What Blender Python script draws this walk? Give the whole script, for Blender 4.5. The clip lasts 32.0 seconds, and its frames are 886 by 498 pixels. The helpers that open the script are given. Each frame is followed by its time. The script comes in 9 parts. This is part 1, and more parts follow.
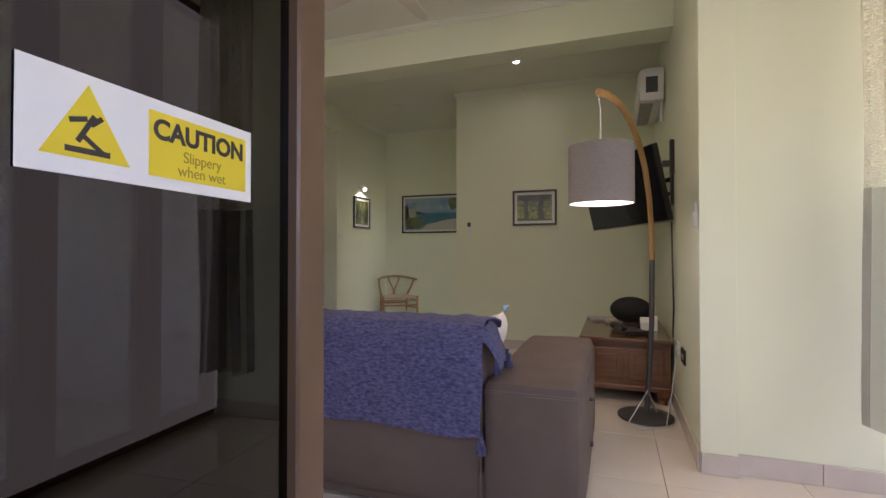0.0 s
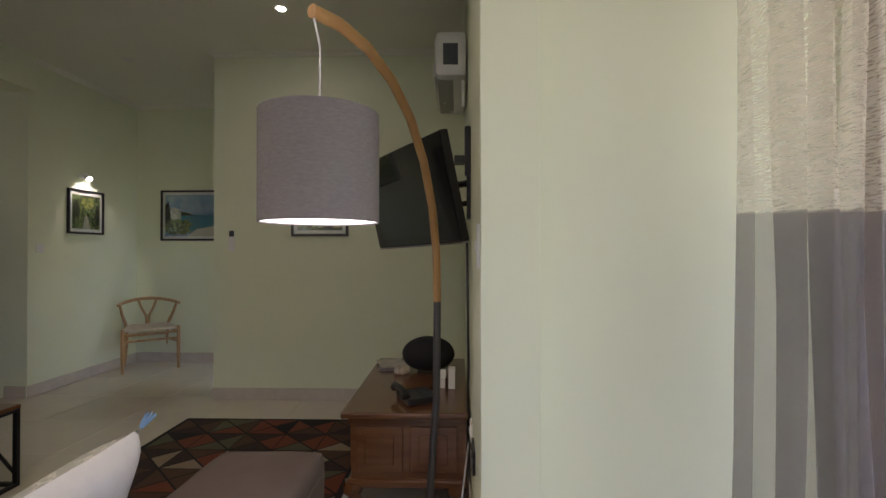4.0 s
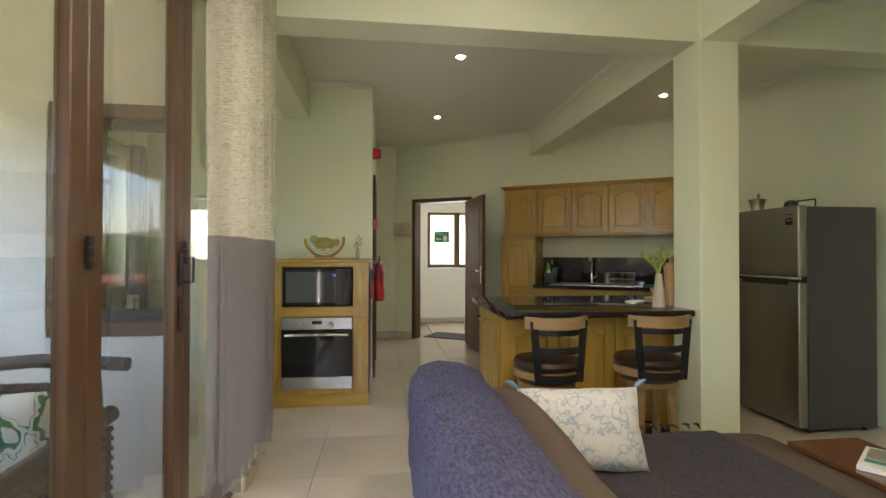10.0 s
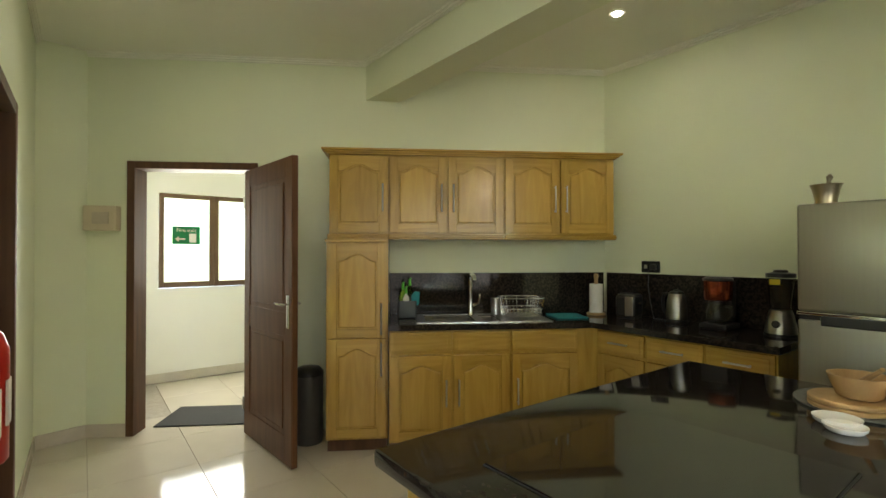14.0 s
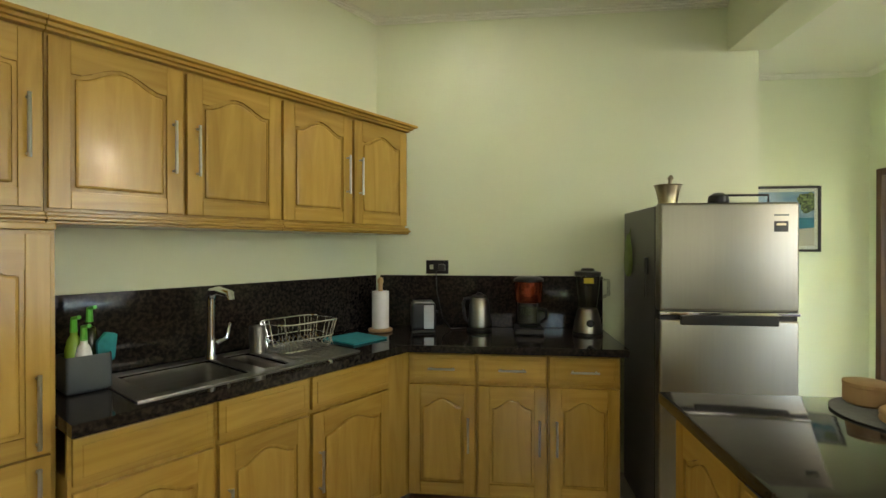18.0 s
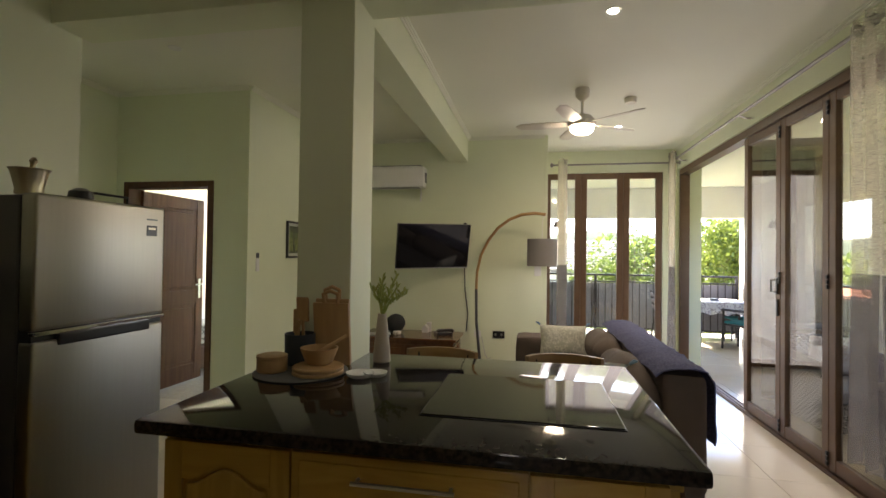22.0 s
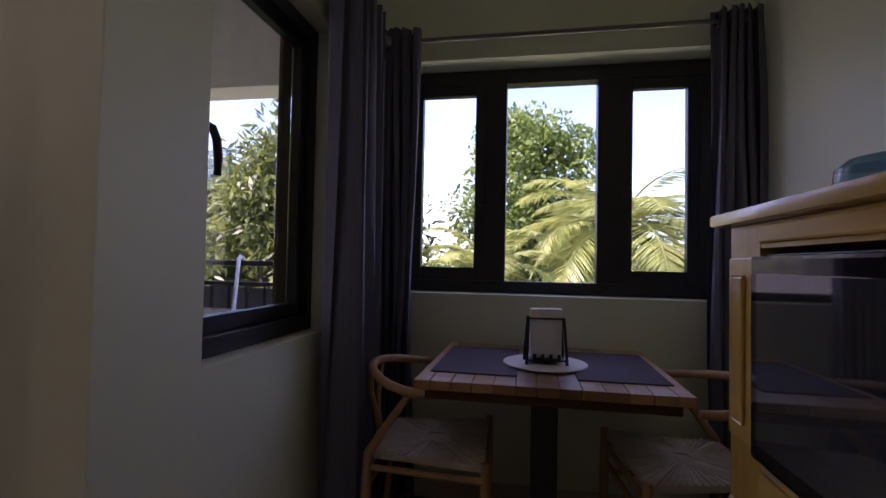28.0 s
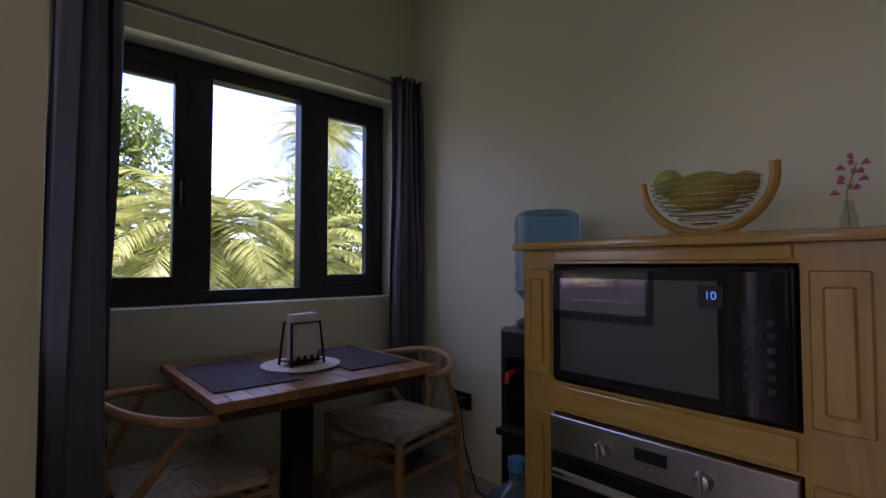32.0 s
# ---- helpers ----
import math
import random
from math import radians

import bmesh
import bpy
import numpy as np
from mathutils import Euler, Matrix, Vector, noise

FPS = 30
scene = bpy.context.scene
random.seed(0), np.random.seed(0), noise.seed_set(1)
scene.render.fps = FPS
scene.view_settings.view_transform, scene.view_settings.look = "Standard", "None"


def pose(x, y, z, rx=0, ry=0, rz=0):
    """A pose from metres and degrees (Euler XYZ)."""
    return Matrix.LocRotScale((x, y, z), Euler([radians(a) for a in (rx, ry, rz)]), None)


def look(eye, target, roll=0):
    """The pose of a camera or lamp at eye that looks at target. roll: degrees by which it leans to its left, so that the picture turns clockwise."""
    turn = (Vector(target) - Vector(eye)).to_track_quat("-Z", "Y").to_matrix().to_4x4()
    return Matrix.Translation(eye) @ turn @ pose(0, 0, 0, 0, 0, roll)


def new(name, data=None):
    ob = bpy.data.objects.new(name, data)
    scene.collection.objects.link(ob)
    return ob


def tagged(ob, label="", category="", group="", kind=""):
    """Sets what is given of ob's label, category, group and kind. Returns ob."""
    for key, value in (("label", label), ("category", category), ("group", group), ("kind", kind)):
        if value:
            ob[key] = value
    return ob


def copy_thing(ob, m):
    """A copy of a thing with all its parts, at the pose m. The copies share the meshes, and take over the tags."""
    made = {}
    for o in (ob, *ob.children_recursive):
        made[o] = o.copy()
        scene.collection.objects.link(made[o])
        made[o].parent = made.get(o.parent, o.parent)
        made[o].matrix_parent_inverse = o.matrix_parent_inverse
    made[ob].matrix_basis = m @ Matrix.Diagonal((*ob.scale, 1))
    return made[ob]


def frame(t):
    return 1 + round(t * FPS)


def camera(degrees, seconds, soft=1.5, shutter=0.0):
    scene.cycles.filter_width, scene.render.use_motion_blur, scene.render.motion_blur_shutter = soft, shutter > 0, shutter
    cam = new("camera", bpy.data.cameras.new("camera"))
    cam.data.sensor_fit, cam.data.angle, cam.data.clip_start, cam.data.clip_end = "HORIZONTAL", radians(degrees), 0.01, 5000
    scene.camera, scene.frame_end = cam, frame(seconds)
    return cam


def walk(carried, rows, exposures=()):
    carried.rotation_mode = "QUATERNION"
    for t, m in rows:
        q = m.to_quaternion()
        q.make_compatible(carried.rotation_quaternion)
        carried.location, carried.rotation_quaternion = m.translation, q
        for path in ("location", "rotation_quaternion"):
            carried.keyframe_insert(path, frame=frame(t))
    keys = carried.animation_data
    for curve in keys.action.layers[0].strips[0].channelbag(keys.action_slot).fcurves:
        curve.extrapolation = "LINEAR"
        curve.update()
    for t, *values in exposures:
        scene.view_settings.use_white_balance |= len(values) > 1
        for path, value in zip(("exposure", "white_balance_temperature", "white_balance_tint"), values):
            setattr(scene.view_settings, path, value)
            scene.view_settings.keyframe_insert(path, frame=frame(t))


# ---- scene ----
cam = camera(86.1, 32.0)
PATH = [
    (0, (-0.102, -0.677, 1.064), (-0.779, 1.205, 1.089), 0.0),
    (0.5, (-0.025, -0.626, 1.061), (-0.382, 1.342, 1.087), 0.0),
    (1, (0.058, -0.539, 1.096), (-0.047, 1.458, 1.118), -0.0),
    (1.5, (0.129, -0.428, 1.135), (0.171, 1.572, 1.154), -0.1),
    (2, (0.18, -0.296, 1.167), (0.319, 1.7, 1.179), -0.2),
    (2.5, (0.205, -0.067, 1.193), (0.365, 1.926, 1.202), -0.1),
    (4.5, (0.256, 0.867, 1.263), (-0.061, 2.842, 1.289), -0.0),
    (5, (0.289, 1.036, 1.272), (-0.382, 2.92, 1.301), 0.1),
    (5.5, (0.272, 1.103, 1.273), (-0.692, 2.855, 1.304), -0.0),
    (6, (0.271, 1.121, 1.274), (-0.935, 2.716, 1.306), 0.1),
    (6.5, (0.229, 1.132, 1.312), (-1.177, 2.555, 1.334), 0.1),
    (7, (0.198, 1.112, 1.311), (-1.409, 2.303, 1.336), 0.1),
    (7.5, (0.178, 1.101, 1.316), (-1.587, 2.042, 1.339), 0.1),
    (8, (0.123, 1.059, 1.312), (-1.74, 1.786, 1.337), 0.1),
    (8.5, (0.037, 1.039, 1.321), (-1.895, 1.555, 1.344), 0.0),
    (9, (-0.138, 0.996, 1.304), (-2.112, 1.321, 1.331), 0.0),
    (9.5, (-0.349, 0.975, 1.297), (-2.331, 1.236, 1.321), 0.1),
    (10, (-0.639, 0.948, 1.297), (-2.623, 1.199, 1.318), 0.1),
    (10.5, (-1.002, 0.943, 1.309), (-2.988, 1.175, 1.328), 0.0),
    (11, (-1.398, 0.952, 1.305), (-3.386, 1.171, 1.33), -0.1),
    (11.5, (-1.808, 0.946, 1.315), (-3.795, 1.171, 1.342), 0.0),
    (12, (-2.19, 0.954, 1.336), (-4.176, 1.187, 1.36), 0.0),
    (12.5, (-2.527, 0.943, 1.324), (-4.48, 1.37, 1.357), -0.0),
    (13, (-2.855, 0.95, 1.351), (-4.725, 1.661, 1.382), 0.1),
    (13.5, (-3.148, 1.081, 1.358), (-4.899, 2.046, 1.399), 0.0),
    (14, (-3.527, 1.119, 1.415), (-5.12, 2.329, 1.434), -0.0),
    (14.5, (-3.702, 1.231, 1.435), (-5.184, 2.574, 1.444), 0.0),
    (16.5, (-4.603, 1.45, 1.36), (-5.485, 3.244, 1.419), -0.6),
    (17, (-4.863, 1.491, 1.353), (-5.504, 3.384, 1.423), -0.1),
    (17.5, (-4.998, 1.537, 1.416), (-5.413, 3.493, 1.437), 0.2),
    (18, (-5.12, 1.536, 1.444), (-5.34, 3.524, 1.435), 0.0),
    (18.5, (-5.372, 1.583, 1.439), (-5.312, 3.582, 1.44), 0.4),
    (19, (-5.568, 1.632, 1.426), (-5.242, 3.605, 1.43), 0.5),
    (19.5, (-5.744, 1.668, 1.414), (-5.144, 3.575, 1.42), 0.4),
    (20, (-5.83, 1.738, 1.423), (-4.81, 3.458, 1.435), 0.7),
    (20.5, (-5.849, 1.828, 1.427), (-4.426, 3.233, 1.439), 0.7),
    (21, (-5.844, 1.928, 1.424), (-4.151, 2.993, 1.445), 0.6),
    (21.5, (-5.812, 2.028, 1.422), (-3.947, 2.752, 1.447), 0.8),
    (22, (-5.773, 2.107, 1.438), (-3.809, 2.483, 1.468), 0.8),
    (22.5, (-5.711, 2.165, 1.432), (-3.716, 2.293, 1.462), 0.7),
    (23, (-5.598, 2.26, 1.416), (-3.6, 2.169, 1.449), 0.8),
    (23.5, (-5.51, 2.322, 1.447), (-3.547, 1.939, 1.476), 1.1),
    (24, (-5.34, 2.309, 1.438), (-3.489, 1.552, 1.472), 0.8),
    (24.5, (-5.223, 2.364, 1.404), (-3.579, 1.226, 1.449), 0.8),
    (25, (-5.11, 2.261, 1.385), (-3.709, 0.834, 1.428), 0.6),
    (25.5, (-4.981, 2.091, 1.337), (-3.805, 0.474, 1.392), 0.6),
    (26, (-4.824, 1.834, 1.265), (-3.821, 0.106, 1.345), 0.6),
    (26.5, (-4.726, 1.598, 1.247), (-3.867, -0.207, 1.308), 0.4),
    (28.5, (-4.326, 0.783, 1.137), (-4.159, -1.209, 1.203), 1.0),
    (29, (-4.247, 0.665, 1.144), (-4.289, -1.334, 1.212), 0.5),
    (29.5, (-4.127, 0.588, 1.154), (-4.406, -1.391, 1.223), 0.3),
    (30, (-3.962, 0.586, 1.163), (-4.477, -1.345, 1.229), 0.1),
    (30.5, (-3.827, 0.625, 1.17), (-4.542, -1.242, 1.235), 0.1),
    (31, (-3.735, 0.722, 1.163), (-4.648, -1.056, 1.229), 0.1),
    (31.5, (-3.658, 0.834, 1.181), (-4.757, -0.836, 1.246), 0.1),
    (32, (-3.61, 0.933, 1.179), (-4.937, -0.562, 1.25), -0.0),
]

# exposure in stops along the walk
walk(cam, [(t, look(eye, target, roll)) for t, eye, target, roll in PATH],
     [(0, 3.0, 6600, 34), (2.5, 2.75, 6450, 30), (5, 2.65, 6300, 28), (6, 3.05, 6400, 20), (7, 3.6, 6500, 18), (9, 3.8, 6800, 19), (11, 3.95, 6800, 18),
      (14, 4.55, 6900, 9), (17, 4.95, 6500, 10), (19, 4.95, 6800, 12), (21, 4.35, 6600, 18), (22, 3.25, 6900, 21), (23, 3.1, 6900, 22),
      (26, 3.2, 6900, 25), (28.5, 2.05, 5900, 58), (30, 2.15, 5850, 58), (32, 2.3, 6000, 52)])

# ---- world and large lights ----
world = bpy.data.worlds.new("sky")
scene.world = world
world.use_nodes = True
wn = world.node_tree
sky = wn.nodes.new("ShaderNodeTexSky")
sky.sky_type, sky.sun_disc = "NISHITA", False
sky.sun_elevation, sky.sun_rotation = radians(56), radians(56)
sky.air_density, sky.dust_density = 0.8, 0.35
bg = wn.nodes["Background"]
wco, wmp, wno, wrp, wmx = [wn.nodes.new(k) for k in ("ShaderNodeTexCoord", "ShaderNodeMapping", "ShaderNodeTexNoise", "ShaderNodeValToRGB", "ShaderNodeMix")]
wmp.inputs["Scale"].default_value = (1, 1, 2.6)
wno.inputs["Scale"].default_value, wno.inputs["Detail"].default_value = 3.2, 8
wrp.color_ramp.elements[0].position, wrp.color_ramp.elements[1].position = 0.57, 0.78
wmx.data_type = "RGBA"
wmx.inputs[7].default_value = (4.6, 4.6, 4.8, 1)          # sunlit fair weather clouds
wn.links.new(wco.outputs["Generated"], wmp.inputs[0])
wn.links.new(wmp.outputs[0], wno.inputs["Vector"])
wn.links.new(wno.outputs[0], wrp.inputs[0])
wn.links.new(wrp.outputs[0], wmx.inputs[0])
wn.links.new(sky.outputs[0], wmx.inputs[6])
wn.links.new(wmx.outputs[2], bg.inputs[0])
bg.inputs[1].default_value = 0.15
sun = new("sun", bpy.data.lights.new("sun", "SUN"))
sun.data.energy, sun.data.angle, sun.data.color = 5.0, radians(0.55), (1.0, 0.95, 0.86)
sun.matrix_world = look((0, 0, 30), (-9.4, -6.3, 13.0))


def lamp(name, place, watts, size, colour=(1.0, 0.92, 0.80), aim=None, spread=180):
    ob = new(name, bpy.data.lights.new(name, "AREA"))
    ob.data.shape, ob.data.size, ob.data.energy, ob.data.color = "DISK", size, watts, colour
    ob.data.spread = radians(spread)
    ob.matrix_world = look(place, aim or (place[0], place[1], place[2] - 1))
    return ob


def sky_light(name, place, aim, wide, high, watts):
    """Daylight falling in through an opening."""
    ob = lamp(name, place, watts, wide, (1.0, 0.965, 0.92), aim)
    ob.data.shape, ob.data.size_y = "RECTANGLE", high


sky_light("daylight_doors", (-1.08, 0.175, 1.32), (-1.08, 1.0, 1.32), 4.5, 2.5, 1.8)
sky_light("daylight_window", (1.25, 1.15, 1.32), (0.0, 1.15, 1.32), 1.55, 2.5, 1.4)
sky_light("daylight_hall", (-9.42, 2.36, 1.56), (-8.0, 2.36, 1.56), 1.1, 1.0, 1.6)
sky_light("daylight_nook", (-4.5, -1.44, 1.57), (-4.5, 0.0, 1.57), 1.5, 1.05, 0.28)
sky_light("daylight_side", (-3.625, -0.48, 1.48), (-4.6, -0.48, 1.48), 0.66, 1.1, 0.06)


# ---- materials ----
def mat(name, colour, rough=0.6, metal=0.0, vary=0.12, scale=6.0, bump=0.0, bump_scale=60.0, spec=0.5,
        stretch=(1, 1, 1), coat=0.0, second=None, emit=0.0, trans=0.0, per_object=0.0, clear=0.0):
    m = bpy.data.materials.new(name)
    m.use_nodes = True
    nt = m.node_tree
    b = nt.nodes["Principled BSDF"]
    b.inputs["Roughness"].default_value, b.inputs["Metallic"].default_value = rough, metal
    b.inputs["Specular IOR Level"].default_value = spec
    b.inputs["Coat Weight"].default_value = coat
    b.inputs["Coat Roughness"].default_value = 0.12
    b.inputs["Transmission Weight"].default_value = clear
    co = nt.nodes.new("ShaderNodeTexCoord")
    mp = nt.nodes.new("ShaderNodeMapping")
    mp.inputs["Scale"].default_value = stretch
    nt.links.new(co.outputs["Object"], mp.inputs[0])
    n1 = nt.nodes.new("ShaderNodeTexNoise")
    n1.inputs["Scale"].default_value, n1.inputs["Detail"].default_value = scale, 6
    nt.links.new(mp.outputs[0], n1.inputs["Vector"])
    ramp = nt.nodes.new("ShaderNodeValToRGB")
    other = second or tuple(c * (1 - vary) for c in colour)
    ramp.color_ramp.elements[0].position, ramp.color_ramp.elements[1].position = 0.3, 0.72
    ramp.color_ramp.elements[0].color, ramp.color_ramp.elements[1].color = (*other, 1), (*colour, 1)
    nt.links.new(n1.outputs[0], ramp.inputs[0])
    last = ramp.outputs[0]
    if per_object:
        info = nt.nodes.new("ShaderNodeObjectInfo")
        hsv = nt.nodes.new("ShaderNodeHueSaturation")
        rng = nt.nodes.new("ShaderNodeMapRange")
        rng.inputs[3].default_value, rng.inputs[4].default_value = 1 - per_object, 1 + per_object
        nt.links.new(info.outputs["Random"], rng.inputs[0])
        nt.links.new(rng.outputs[0], hsv.inputs["Value"])
        nt.links.new(last, hsv.inputs["Color"])
        last = hsv.outputs[0]
    nt.links.new(last, b.inputs["Base Color"])
    if bump:
        n2 = nt.nodes.new("ShaderNodeTexNoise")
        n2.inputs["Scale"].default_value, n2.inputs["Detail"].default_value = bump_scale, 3
        nt.links.new(mp.outputs[0], n2.inputs["Vector"])
        bp = nt.nodes.new("ShaderNodeBump")
        bp.inputs["Strength"].default_value, bp.inputs["Distance"].default_value = bump, 0.004
        nt.links.new(n2.outputs[0], bp.inputs["Height"])
        nt.links.new(bp.outputs[0], b.inputs["Normal"])
    if emit:
        b.inputs["Emission Color"].default_value = (*colour, 1)
        b.inputs["Emission Strength"].default_value = emit
    if trans:
        tl = nt.nodes.new("ShaderNodeBsdfTranslucent")
        nt.links.new(last, tl.inputs[0])
        mx = nt.nodes.new("ShaderNodeMixShader")
        mx.inputs[0].default_value = trans
        nt.links.new(b.outputs[0], mx.inputs[1])
        nt.links.new(tl.outputs[0], mx.inputs[2])
        nt.links.new(mx.outputs[0], nt.nodes["Material Output"].inputs[0])
    return m


def glass_mat(name, tint=(0.94, 0.96, 0.94), gloss=1.0):
    m = bpy.data.materials.new(name)
    m.use_nodes = True
    nt = m.node_tree
    nt.nodes.remove(nt.nodes["Principled BSDF"])
    tr, gl = nt.nodes.new("ShaderNodeBsdfTransparent"), nt.nodes.new("ShaderNodeBsdfGlossy")
    tr.inputs[0].default_value = (*tint, 1)
    gl.inputs["Roughness"].default_value = 0.01
    fw, mx = nt.nodes.new("ShaderNodeLayerWeight"), nt.nodes.new("ShaderNodeMixShader")
    pw, ad = nt.nodes.new("ShaderNodeMath"), nt.nodes.new("ShaderNodeMath")
    pw.operation, ad.operation = "POWER", "MULTIPLY_ADD"
    pw.inputs[1].default_value, ad.inputs[1].default_value, ad.inputs[2].default_value = 4.0, 0.8 * gloss, 0.045 * gloss
    nt.links.new(fw.outputs["Facing"], pw.inputs[0])
    nt.links.new(pw.outputs[0], ad.inputs[0])
    nt.links.new(ad.outputs[0], mx.inputs[0])
    nt.links.new(tr.outputs[0], mx.inputs[1])
    nt.links.new(gl.outputs[0], mx.inputs[2])
    nt.links.new(mx.outputs[0], nt.nodes["Material Output"].inputs[0])
    return m


def sheer_mat(name, colour, open_part, weave=260.0):
    m = bpy.data.materials.new(name)
    m.use_nodes = True
    nt = m.node_tree
    b = nt.nodes["Principled BSDF"]
    b.inputs["Base Color"].default_value, b.inputs["Roughness"].default_value = (*colour, 1), 0.9
    co, n1 = nt.nodes.new("ShaderNodeTexCoord"), nt.nodes.new("ShaderNodeTexNoise")
    mp = nt.nodes.new("ShaderNodeMapping")
    mp.inputs["Scale"].default_value = (0.15, 0.15, 1)
    nt.links.new(co.outputs["Object"], mp.inputs[0])
    n1.inputs["Scale"].default_value = weave
    nt.links.new(mp.outputs[0], n1.inputs["Vector"])
    rp = nt.nodes.new("ShaderNodeValToRGB")
    rp.color_ramp.elements[0].position, rp.color_ramp.elements[1].position = 0.3, 0.7
    rp.color_ramp.elements[0].color = (*[c * 0.76 for c in colour], 1)
    rp.color_ramp.elements[1].color = (*colour, 1)
    nt.links.new(n1.outputs[0], rp.inputs[0])
    nt.links.new(rp.outputs[0], b.inputs["Base Color"])
    tl, tr = nt.nodes.new("ShaderNodeBsdfTranslucent"), nt.nodes.new("ShaderNodeBsdfTransparent")
    nt.links.new(rp.outputs[0], tl.inputs[0])
    m1, m2 = nt.nodes.new("ShaderNodeMixShader"), nt.nodes.new("ShaderNodeMixShader")
    m1.inputs[0].default_value, m2.inputs[0].default_value = 0.6, open_part
    nt.links.new(b.outputs[0], m1.inputs[1])
    nt.links.new(tl.outputs[0], m1.inputs[2])
    nt.links.new(m1.outputs[0], m2.inputs[1])
    nt.links.new(tr.outputs[0], m2.inputs[2])
    nt.links.new(m2.outputs[0], nt.nodes["Material Output"].inputs[0])
    return m


M_WALL = mat("mint_paint", (0.765, 0.815, 0.605), 0.5, vary=0.05, scale=1.4, bump=0.08, bump_scale=90)
M_WALLOUT = mat("white_render", (0.88, 0.87, 0.83), 0.7, vary=0.06, scale=1.2, bump=0.12, bump_scale=70)
M_CEIL = mat("ceiling_paint", (0.84, 0.85, 0.73), 0.6, vary=0.04, scale=1.1, bump=0.05, bump_scale=80)
M_BASE = mat("baseboard_tile", (0.62, 0.56, 0.48), 0.25, vary=0.12, scale=9)
M_TILE = mat("porcelain_tile", (0.70, 0.64, 0.53), 0.09, vary=0.10, scale=2.2, spec=0.6, per_object=0.03)
M_GROUT = mat("grout", (0.42, 0.38, 0.31), 0.8, vary=0.2, scale=30)
M_ALU = mat("brown_aluminium", (0.15, 0.084, 0.046), 0.36, metal=0.1, vary=0.15, scale=12)
M_ALUDARK = mat("dark_aluminium", (0.035, 0.032, 0.032), 0.4, metal=0.2, vary=0.15, scale=12)
M_GLASS = glass_mat("window_glass")
# tint taken almost to black so only the dark reflection shows
M_GLASSD = glass_mat("darkened_leaf_glass", (0.045, 0.043, 0.04), 0.95)
M_GLASST = glass_mat("tinted_door_glass", (0.89, 0.88, 0.82), 1.5)
M_WOOD = mat("varnished_teak", (0.52, 0.335, 0.07), 0.24, vary=0.3, scale=2.6, stretch=(5, 5, 0.6), bump=0.05,
             bump_scale=30, second=(0.40, 0.235, 0.045), coat=0.25, per_object=0.10)
M_WOODH = mat("varnished_teak_rail", (0.52, 0.335, 0.07), 0.24, vary=0.3, scale=2.6, stretch=(0.6, 0.6, 6), bump=0.05,
              bump_scale=30, second=(0.40, 0.235, 0.045), coat=0.25, per_object=0.10)
for wood in (M_WOOD, M_WOODH):
    wood.node_tree.nodes["Noise Texture"].inputs["Distortion"].default_value = 1.6      # wavy grain with knots
M_DARKWOOD = mat("dark_door_wood", (0.13, 0.062, 0.033), 0.5, scale=4, stretch=(6, 6, 0.5), second=(0.075, 0.036, 0.02),
                 spec=0.3)
M_DOORWOOD = mat("door_panel_wood", (0.17, 0.078, 0.036), 0.42, scale=4, stretch=(6, 6, 0.5), second=(0.105, 0.045, 0.02), spec=0.3)
M_GRANITE = mat("black_granite", (0.010, 0.0095, 0.009), 0.06, scale=60, second=(0.036, 0.028, 0.023), spec=0.28)
M_GRANITE.node_tree.nodes["Color Ramp"].color_ramp.elements[0].position = 0.36
M_GRANITE.node_tree.nodes["Color Ramp"].color_ramp.elements[1].position = 0.60
M_STEEL = mat("brushed_steel", (0.52, 0.51, 0.49), 0.28, metal=1.0, vary=0.12, scale=3, stretch=(1, 1, 30))
M_FRIDGE = mat("fridge_steel", (0.36, 0.345, 0.305), 0.36, metal=1.0, vary=0.05, scale=3, stretch=(20, 20, 1))
M_ROD = mat("rod_steel", (0.27, 0.26, 0.25), 0.34, metal=1.0, vary=0.1, scale=8)
M_CHROME = mat("chrome", (0.8, 0.8, 0.8), 0.08, metal=1.0, vary=0.03)
M_BLACK = mat("black_plastic", (0.018, 0.018, 0.019), 0.3, vary=0.2)
M_BLACKGLOSS = mat("black_gloss", (0.012, 0.012, 0.014), 0.05, vary=0.1)
M_WHITE = mat("white_plastic", (0.78, 0.78, 0.75), 0.35, vary=0.04)
M_FRIDGEGREY = mat("fridge_side_grey", (0.07, 0.068, 0.066), 0.35, vary=0.12, scale=3, bump=0.1, bump_scale=300)


# ---- mesh tools ----
def add(bm, tmp, m=None):
    if m is not None:
        tmp.transform(m)
    me = bpy.data.meshes.new("tmp")
    tmp.to_mesh(me)
    tmp.free()
    bm.from_mesh(me)
    bpy.data.meshes.remove(me)


def bx(bm, lo, hi, bev=0.0, m=None, seg=2):
    t = bmesh.new()
    bmesh.ops.create_cube(t, size=1)
    for v in t.verts:
        v.co = Vector([lo[i] + (v.co[i] + 0.5) * (hi[i] - lo[i]) for i in range(3)])
    if bev:
        bmesh.ops.bevel(t, geom=t.edges[:], offset=bev, segments=seg, affect="EDGES", profile=0.6)
    add(bm, t, m)


def box(lo, hi, bev=0.0, m=None, seg=2):
    bm = bmesh.new()
    bx(bm, lo, hi, bev, m, seg)
    return bm


